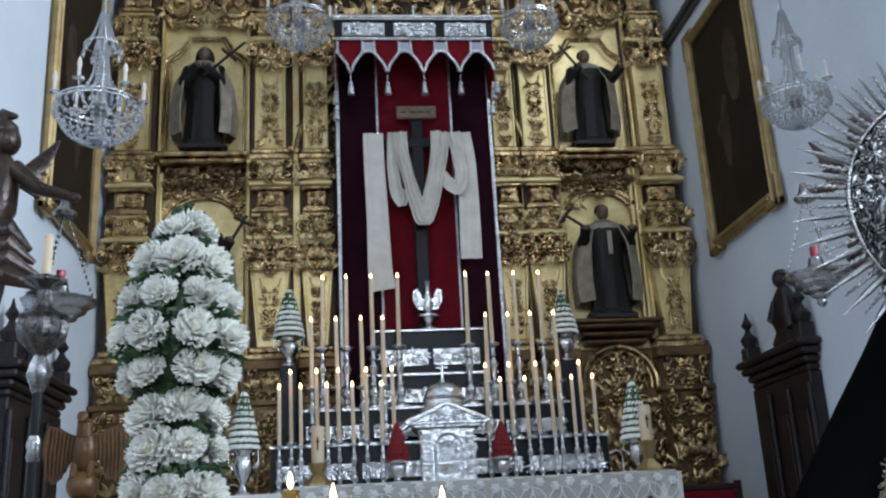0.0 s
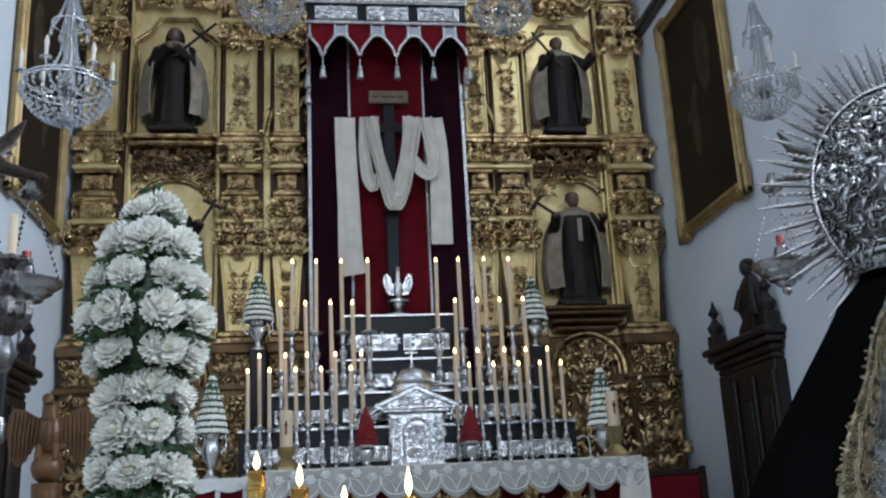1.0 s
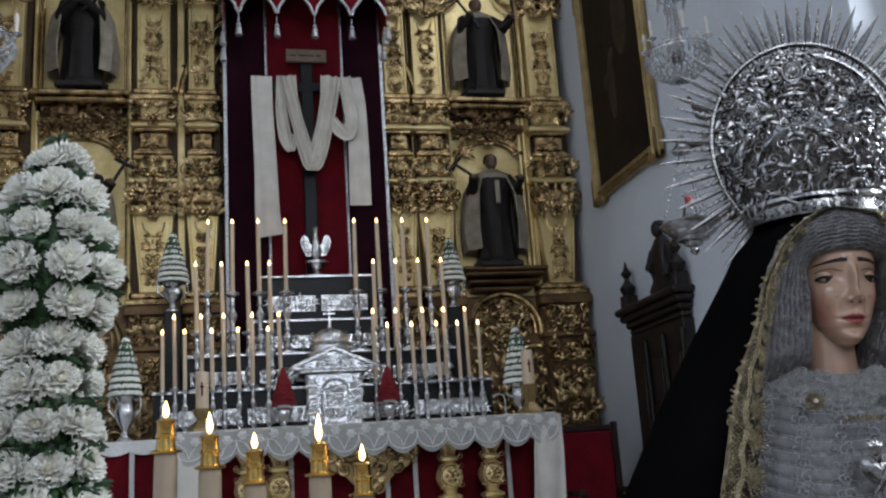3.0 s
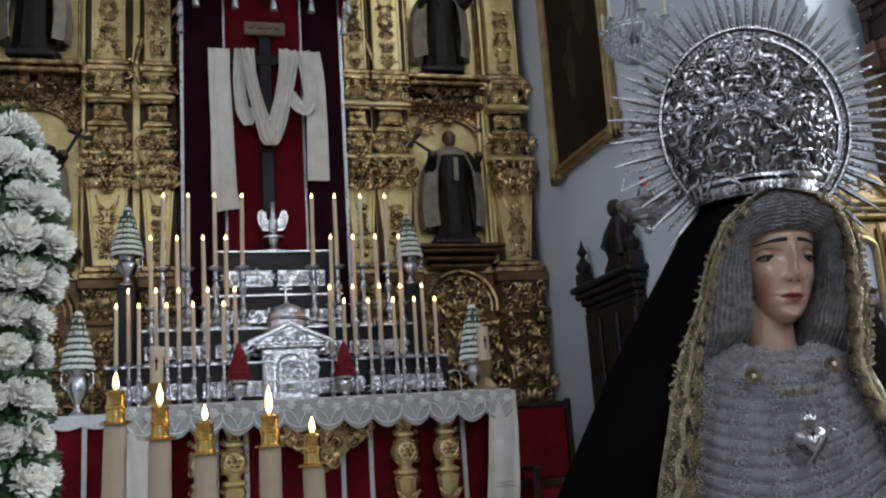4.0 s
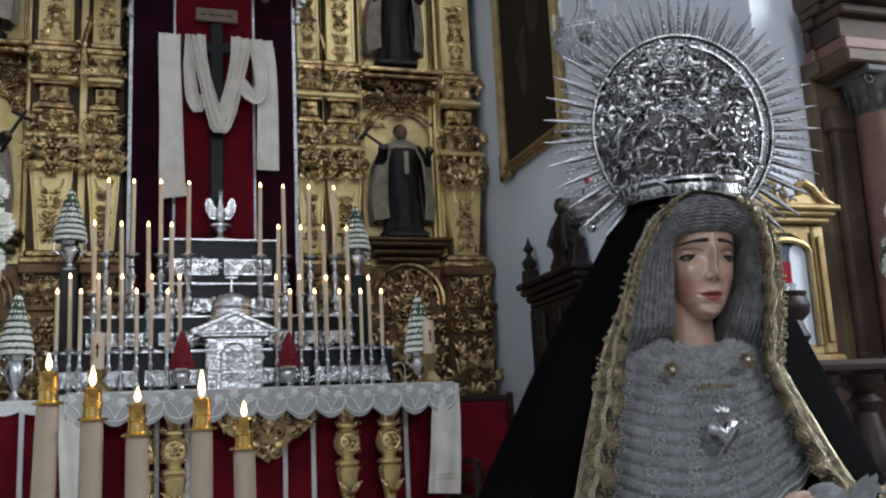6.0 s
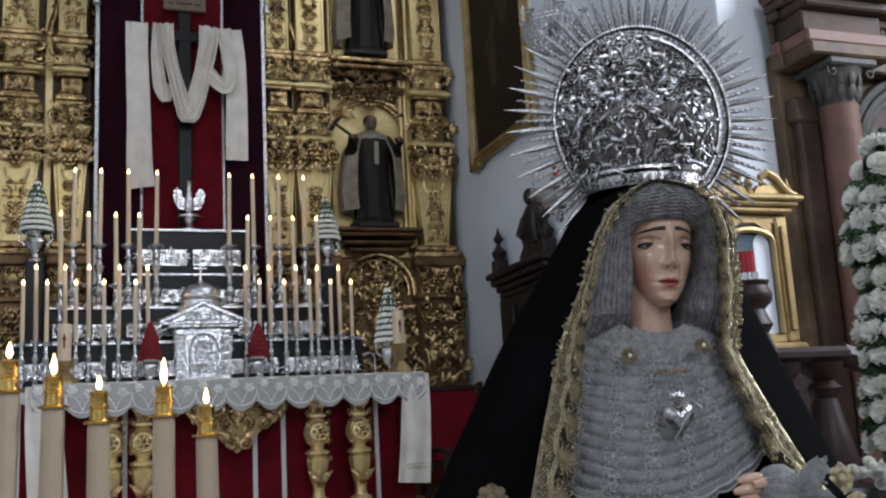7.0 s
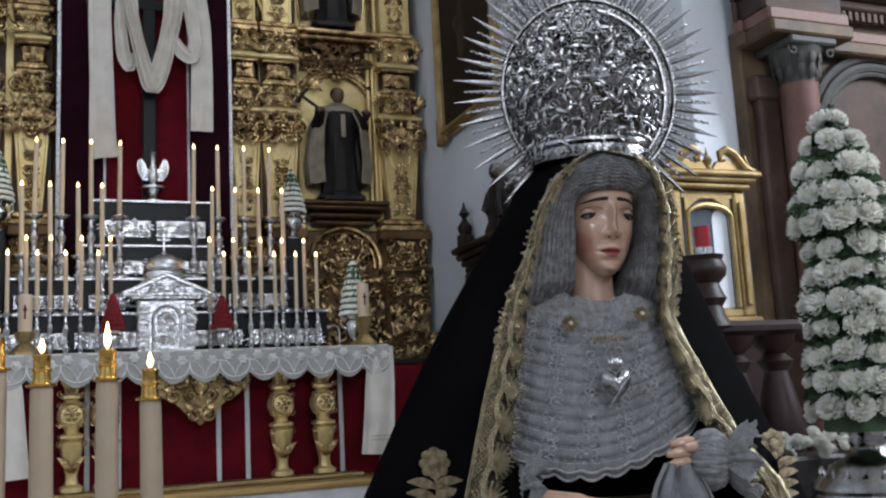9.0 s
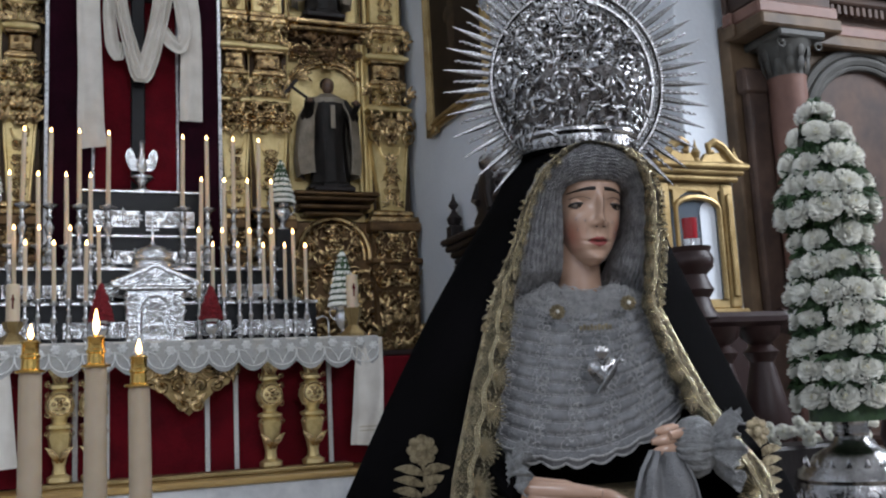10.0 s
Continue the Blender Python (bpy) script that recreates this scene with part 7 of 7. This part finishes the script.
def chandelier(x, y, z, r, label, top):
    t = thing("chandelier", label, "chandelier", move(x, y, z), "crystal chandeliers")
    part("stem", Build().add(lathe([(0.012, -r * 0.9), (0.03, -r * 0.8), (0.018, -r * 0.5), (0.05, -r * 0.1), (0.06, 0.0), (0.02, 0.1), (0.035, 0.25), (0.015, 0.35), (0.03, 0.48), (0.01, 0.6), (0.006, top - z)], 12)), GLASS, t, "faceted crystal stem")
    part("heart", Build().add(ball(0.045, 10, 8), move(0, 0, -0.02)), BRONZE, t, "dark metal core")
    for zz, rr in ((0.0, r), (0.03, r * 0.95), (0.42, r * 0.42)):
        part("hoop", Build().add(tube([(rr * math.cos(a), rr * math.sin(a), zz) for a in np.linspace(0, 6.2832, 40)], 0.006, 6)), SILVER, t, "beaded hoop")
    for i in range(6):
        a = 2 * math.pi * i / 6 + 0.3
        c, s = math.cos(a), math.sin(a)
        arm = part("arm", Build().add(tube([(0.03 * c, 0.03 * s, 0.0), (r * 0.5 * c, r * 0.5 * s, -0.06), (r * 0.9 * c, r * 0.9 * s, 0.0), (r * 1.02 * c, r * 1.02 * s, 0.07)], 0.008, 6)).add(lathe([(0.03, 0), (0.035, 0.008), (0.012, 0.012)], 12), move(r * 1.02 * c, r * 1.02 * s, 0.07)), GLASS, t, "curved glass arm")
        part("candle", Build().add(lathe([(0.011, 0.0), (0.011, 0.07), (0.016, 0.085), (0.011, 0.115), (0.002, 0.135)], 10), move(r * 1.02 * c, r * 1.02 * s, 0.08)), LINEN, arm, "white candle bulb")
    b = Build()
    dv, df = lathe([(0.001, -0.026), (0.009, -0.01), (0.005, 0.004), (0.001, 0.01)], 5)
    k = 0
    for i in range(30):
        a = 2 * math.pi * i / 30
        for q in range(11):                 # swags of beads from the hoop down to the foot
            u = q / 10
            rr = r * math.cos(u * 1.45)
            b.add((dv, df), move(rr * math.cos(a), rr * math.sin(a), -r * 0.88 * math.sin(u * 1.45)) @ Matrix.Diagonal((1, 1, 0.8, 1)))
        b.add((dv, df), move(r * 1.02 * math.cos(a), r * 1.02 * math.sin(a), -0.03) @ Matrix.Diagonal((1.4, 1.4, 1.6, 1)))
    for i in range(8):
        a = 2 * math.pi * i / 8
        for q in range(14):
            u = q / 13
            rr = r * 0.42 + (0.02 - r * 0.42) * u ** 0.6
            b.add((dv, df), move(rr * math.cos(a), rr * math.sin(a), 0.42 + 0.22 * u))
            rr = r * 0.16 + (r - r * 0.16) * (1 - u) ** 4
            b.add((dv, df), move(rr * math.cos(a), rr * math.sin(a), 0.02 + 0.4 * u))
        b.add((dv, df), move(r * 0.45 * math.cos(a), r * 0.45 * math.sin(a), 0.38) @ Matrix.Diagonal((1.5, 1.5, 1.8, 1)))
    tagged(part("drop_string", b, GLASS, t, "strings of cut crystal drops", 20), kind="stuff")


chandelier(-1.47, 5.5, 4.06, 0.25, "crystal chandelier hung with strings of drops", 9.5)
chandelier(2.93, 5.5, 4.1, 0.21, "crystal chandelier hung with strings of drops", 9.5)
chandelier(-0.36, 7.5, 5.82, 0.27, "crystal chandelier hung with strings of drops", 9.5)
chandelier(1.66, 7.5, 5.82, 0.25, "crystal chandelier hung with strings of drops", 9.5)

# ---- marble side altar in the transept ----
side = thing("marble_altarpiece", "pink and brown marble side altar with column and arch", "altarpiece", move(0, 0, 0))
YA = 4.4
part("back", Build().add(box(3.74, 6.6, YA - 0.1, YA - 0.002, 0, 3.5, 0.01)), OCHRE_MARBLE, side, "ochre marble backing")
for x in (3.79, 6.35):
    part("pilaster", Build().add(box(x, x + 0.16, YA - 0.16, YA - 0.1, 0.9, 3.15, 0.012)).add(box(x - 0.03, x + 0.19, YA - 0.18, YA - 0.1, 3.05, 3.2, 0.015)), BROWN_MARBLE, side)
for x in (4.02, 6.15):
    col = part("column", Build().add(lathe([(0.15, 1.0), (0.15, 1.06), (0.12, 1.1), (0.135, 1.13), (0.118, 1.17), (0.118, 1.8), (0.108, 3.1), (0.115, 3.12)], 32), move(x, YA - 0.24, 0)), PINK_MARBLE, side, "polished pink marble column")
    b = Build().add(lathe([(0.105, 3.12), (0.11, 3.2), (0.15, 3.3), (0.16, 3.32)], 24), move(x, YA - 0.24, 0)).add(box(x - 0.17, x + 0.17, YA - 0.41, YA - 0.07, 3.32, 3.37, 0.012))
    for i in range(12):
        a = 2 * math.pi * i / 12
        for zz, k in ((3.13, 0.11), (3.2, 0.12)):
            b.add(LEAVES[1], move(x + k * math.cos(a), YA - 0.24 + k * math.sin(a), zz) @ Matrix.Rotation(a + math.pi / 2, 4, "Z") @ scaled(0, 0, 0, 0.11))
    for sx in (-1, 1):
        b.add(VOL[0 if sx > 0 else 1], scaled(x + sx * 0.13, YA - 0.37, 3.29, 0.04))
    part("capital", b, GREY_MARBLE, col, "carved grey leafy capital")
    part("pedestal", Build().add(box(x - 0.19, x + 0.19, YA - 0.43, YA - 0.1, 0, 0.94, 0.015)).add(box(x - 0.22, x + 0.22, YA - 0.46, YA - 0.1, 0.94, 1.0, 0.015)), BROWN_MARBLE, side)
for z, z2, d, mt in ((3.37, 3.45, 0.42, 0), (3.45, 3.53, 0.4, 1), (3.53, 3.66, 0.36, 2), (3.66, 3.72, 0.42, 2), (3.72, 3.77, 0.5, 2), (3.77, 3.84, 0.58, 2)):
    b = Build()
    for x in (4.02, 6.15):
        b.add(box(x - 0.22 - d * 0.18, x + 0.22 + d * 0.18, YA - d, YA - 0.1, z, z2, 0.012), None, mt)
    b.add(box(4.02 + 0.22 + d * 0.18, 6.15 - 0.22 - d * 0.18, YA - d + 0.2, YA - 0.1, z, z2, 0.012), None, mt)
    b.add(box(3.74 - d * 0.1, 3.8 - d * 0.18, YA - d + 0.22, YA - 0.1, z, z2, 0.012), None, mt)
    part("entablature_course", b, [OCHRE_MARBLE, PINK_MARBLE, BROWN_MARBLE], side)
part("attic", Build().add(box(3.74, 6.6, YA - 0.2, YA - 0.002, 3.84, 5.2, 0.015)), BROWN_MARBLE, side)
b = Build()
for i in range(34):
    b.add(box(4.28 + i * 0.05, 4.31 + i * 0.05, YA - 0.235, YA - 0.2, 3.58, 3.64, 0.003))
tagged(part("dentils", b, BROWN_MARBLE, side), kind="stuff")
b = Build()
for rr, k in ((0.5, 0.035), (0.56, 0.028), (0.46, 0.02)):
    b.add(tube([(4.72 + rr * math.cos(a), YA - 0.14, 2.82 + rr * math.sin(a)) for a in np.linspace(0, math.pi, 30)], k, 8))
part("arch", b, GREY_MARBLE, side, "grey marble arch moulding")
part("niche", Build().add(prism([(4.26, 1.0), (5.18, 1.0), (5.18, 2.82)] + [(4.72 + 0.46 * math.cos(a), 2.82 + 0.46 * math.sin(a)) for a in np.linspace(0.05, math.pi - 0.05, 20)] + [(4.26, 2.82)], YA - 0.115, YA - 0.1)), BROWN_MARBLE, side, "plain red-brown niche back")
part("altar_block", Build().add(box(4.25, 5.95, YA - 0.7, YA - 0.1, 0, 1.05, 0.02)), BROWN_MARBLE, side)

# ---- gilded glass case before the side altar ----
case = thing("display_case", "gilded wooden glass case with a scrolled crest", "display case", pose(3.06, 3.9, 0) @ Matrix.Diagonal((0.8, 1, 1, 1)))
W2, ZL, ZH = 0.245, 1.75, 2.4
for s in (-1, 1):
    st = part("stile", Build().add(box(s * W2 - 0.045, s * W2 + 0.045, -0.06, 0.25, ZL, ZH, 0.012)).add(box(s * W2 - 0.022, s * W2 + 0.022, -0.075, -0.06, ZL + 0.06, ZH - 0.06, 0.006)), GOLD_PAINT, case, "gilded moulded stile")
part("bottom_rail", Build().add(box(-0.32, 0.32, -0.09, 0.25, ZL - 0.06, ZL, 0.015)).add(box(-0.2, 0.2, -0.05, 0.0, ZL, ZL + 0.05, 0.008)), GOLD_PAINT, case)
b = Build().add(box(-0.2, 0.2, -0.05, 0.0, ZH - 0.05, ZH, 0.008))
for z, e in ((ZH, 0.02), (ZH + 0.03, 0.045), (ZH + 0.055, 0.07)):
    b.add(box(-0.29 - e, 0.29 + e, -0.075 - e, 0.25, z, z + 0.032, 0.01))
part("cornice", b, GOLD_PAINT, case)
crest = Build()
for s in (-1, 1):
    crest.add(tube([(s * 0.33, -0.1, ZH + 0.085), (s * 0.26, -0.1, ZH + 0.11), (s * 0.19, -0.1, ZH + 0.175), (s * 0.13, -0.1, ZH + 0.2), (s * 0.08, -0.1, ZH + 0.18), (s * 0.085, -0.1, ZH + 0.145), (s * 0.115, -0.1, ZH + 0.15)], [0.022, 0.024, 0.026, 0.024, 0.02, 0.016, 0.012], 8))
    crest.add(lathe([(0.02, 0), (0.012, 0.02), (0.022, 0.045), (0.008, 0.07), (0.002, 0.1)], 10), move(s * 0.3, -0.08, ZH + 0.085))
    crest.add(prism([(s * 0.02, ZH + 0.09), (s * 0.3, ZH + 0.09), (s * 0.2, ZH + 0.15), (s * 0.06, ZH + 0.14)][::s], -0.1, -0.07))
crest.add(lathe([(0.035, 0), (0.02, 0.03), (0.03, 0.06), (0.01, 0.09), (0.002, 0.13)], 10), move(0, -0.08, ZH + 0.085))
part("crest", crest, GOLD_PAINT, case, "gilded scrolled crest with knobs")
b = Build()
b.add(moulding([(-0.165, ZL + 0.05), (-0.165, ZH - 0.14)] + [(0.165 * math.cos(a), ZH - 0.14 + 0.06 * math.sin(a)) for a in np.linspace(math.pi, 0, 12)] + [(0.165, ZH - 0.14), (0.165, ZL + 0.05)], -0.055, 0.016))
for s in (-1, 1):
    b.add(prism([(s * 0.17, ZH - 0.04), (s * 0.17, ZH - 0.13), (s * 0.12, ZH - 0.075), (s * 0.05, ZH - 0.045)][::-s], -0.05, -0.02))
part("door", b, GOLD_PAINT, case, "arched gilded door frame")
part("pane", Build().add(box(-0.2, 0.2, -0.03, -0.022, ZL + 0.02, ZH - 0.03, 0.001)), MIRROR, case, "dark reflecting glass pane")
# Added white plate that draws the bright arched reflection on the pane.
part("reflection_panel", Build().add(prism([(0.035, ZL + 0.03), (0.15, ZL + 0.03), (0.15, ZH - 0.16)] + [(0.0925 + 0.0575 * math.cos(a), ZH - 0.16 + 0.06 * math.sin(a)) for a in np.linspace(0.1, math.pi - 0.1, 10)] + [(0.035, ZH - 0.16)], -0.036, -0.032)), PLASTER, case, "pale arched plate imitating a reflection in the glass")
part("side_pane", Build().add(box(-W2 - 0.05, -W2 - 0.046, -0.02, 0.2, ZL + 0.05, ZH - 0.05, 0.001)), MIRROR, case, "dark glass side")
part("back", Build().add(box(-0.29, 0.29, 0.25, 0.27, ZL - 0.05, ZH + 0.05, 0.004)), GOLD_PAINT, case)
part("stand", Build().add(box(-0.3, 0.3, -0.06, 0.25, 0, ZL - 0.06, 0.015)), RED_WOOD, case, "dark mahogany stand")

# ---- balustrade with its newel and votive light ----
rail = thing("balustrade", "dark mahogany balustrade with turned balusters", "balustrade", move(0, 0, 0))
part("handrail", Build().add(box(2.36, 2.78, 2.94, 3.06, 1.6, 1.66, 0.02)).add(tube([(2.76, 3.0, 1.63), (3.1, 2.97, 1.53), (3.5, 2.9, 1.42)], 0.05, 8)), RED_WOOD, rail)
BAL = make_mesh("baluster", Build().add(lathe([(0.05, 0.8), (0.05, 0.9), (0.075, 0.92), (0.075, 1.0), (0.045, 1.05), (0.085, 1.16), (0.1, 1.22), (0.07, 1.35), (0.045, 1.46), (0.07, 1.5), (0.04, 1.53), (0.075, 1.56), (0.085, 1.6)], 20)), RED_WOOD)
for x, y in ((2.46, 3.0), (2.66, 3.0), (3.02, 2.97), (3.3, 2.93)):
    part("baluster", BAL, None, rail, at=move(x, y, -0.13 * max(0, x - 2.7)))
part("foot_rail", Build().add(box(2.2, 3.5, 2.9, 3.08, 0, 0.82, 0.015)), RED_WOOD, rail)
newel = thing("newel_post", "dark turned wooden newel post with stacked mouldings", "post", move(2.37, 3.02, 0))
part("post", Build().add(lathe([(0.07, 0), (0.07, 1.62), (0.1, 1.64), (0.075, 1.68), (0.065, 1.72), (0.085, 1.75), (0.07, 1.78), (0.06, 1.81), (0.09, 1.84), (0.095, 1.87), (0.08, 1.9), (0.088, 1.92), (0.05, 1.925)], 24)), RED_WOOD, newel)
votive = thing("votive_light", "red glass votive light on a post", "candle", move(2.385, 3.02, 1.925))
part("saucer", Build().add(lathe([(0.036, 0), (0.038, 0.03), (0.03, 0.032)], 18)), SILVER, votive)
part("glass", Build().add(lathe([(0.028, 0.032), (0.03, 0.115), (0.026, 0.115)], 18)), RED_GLASS, votive, "red glass cylinder")
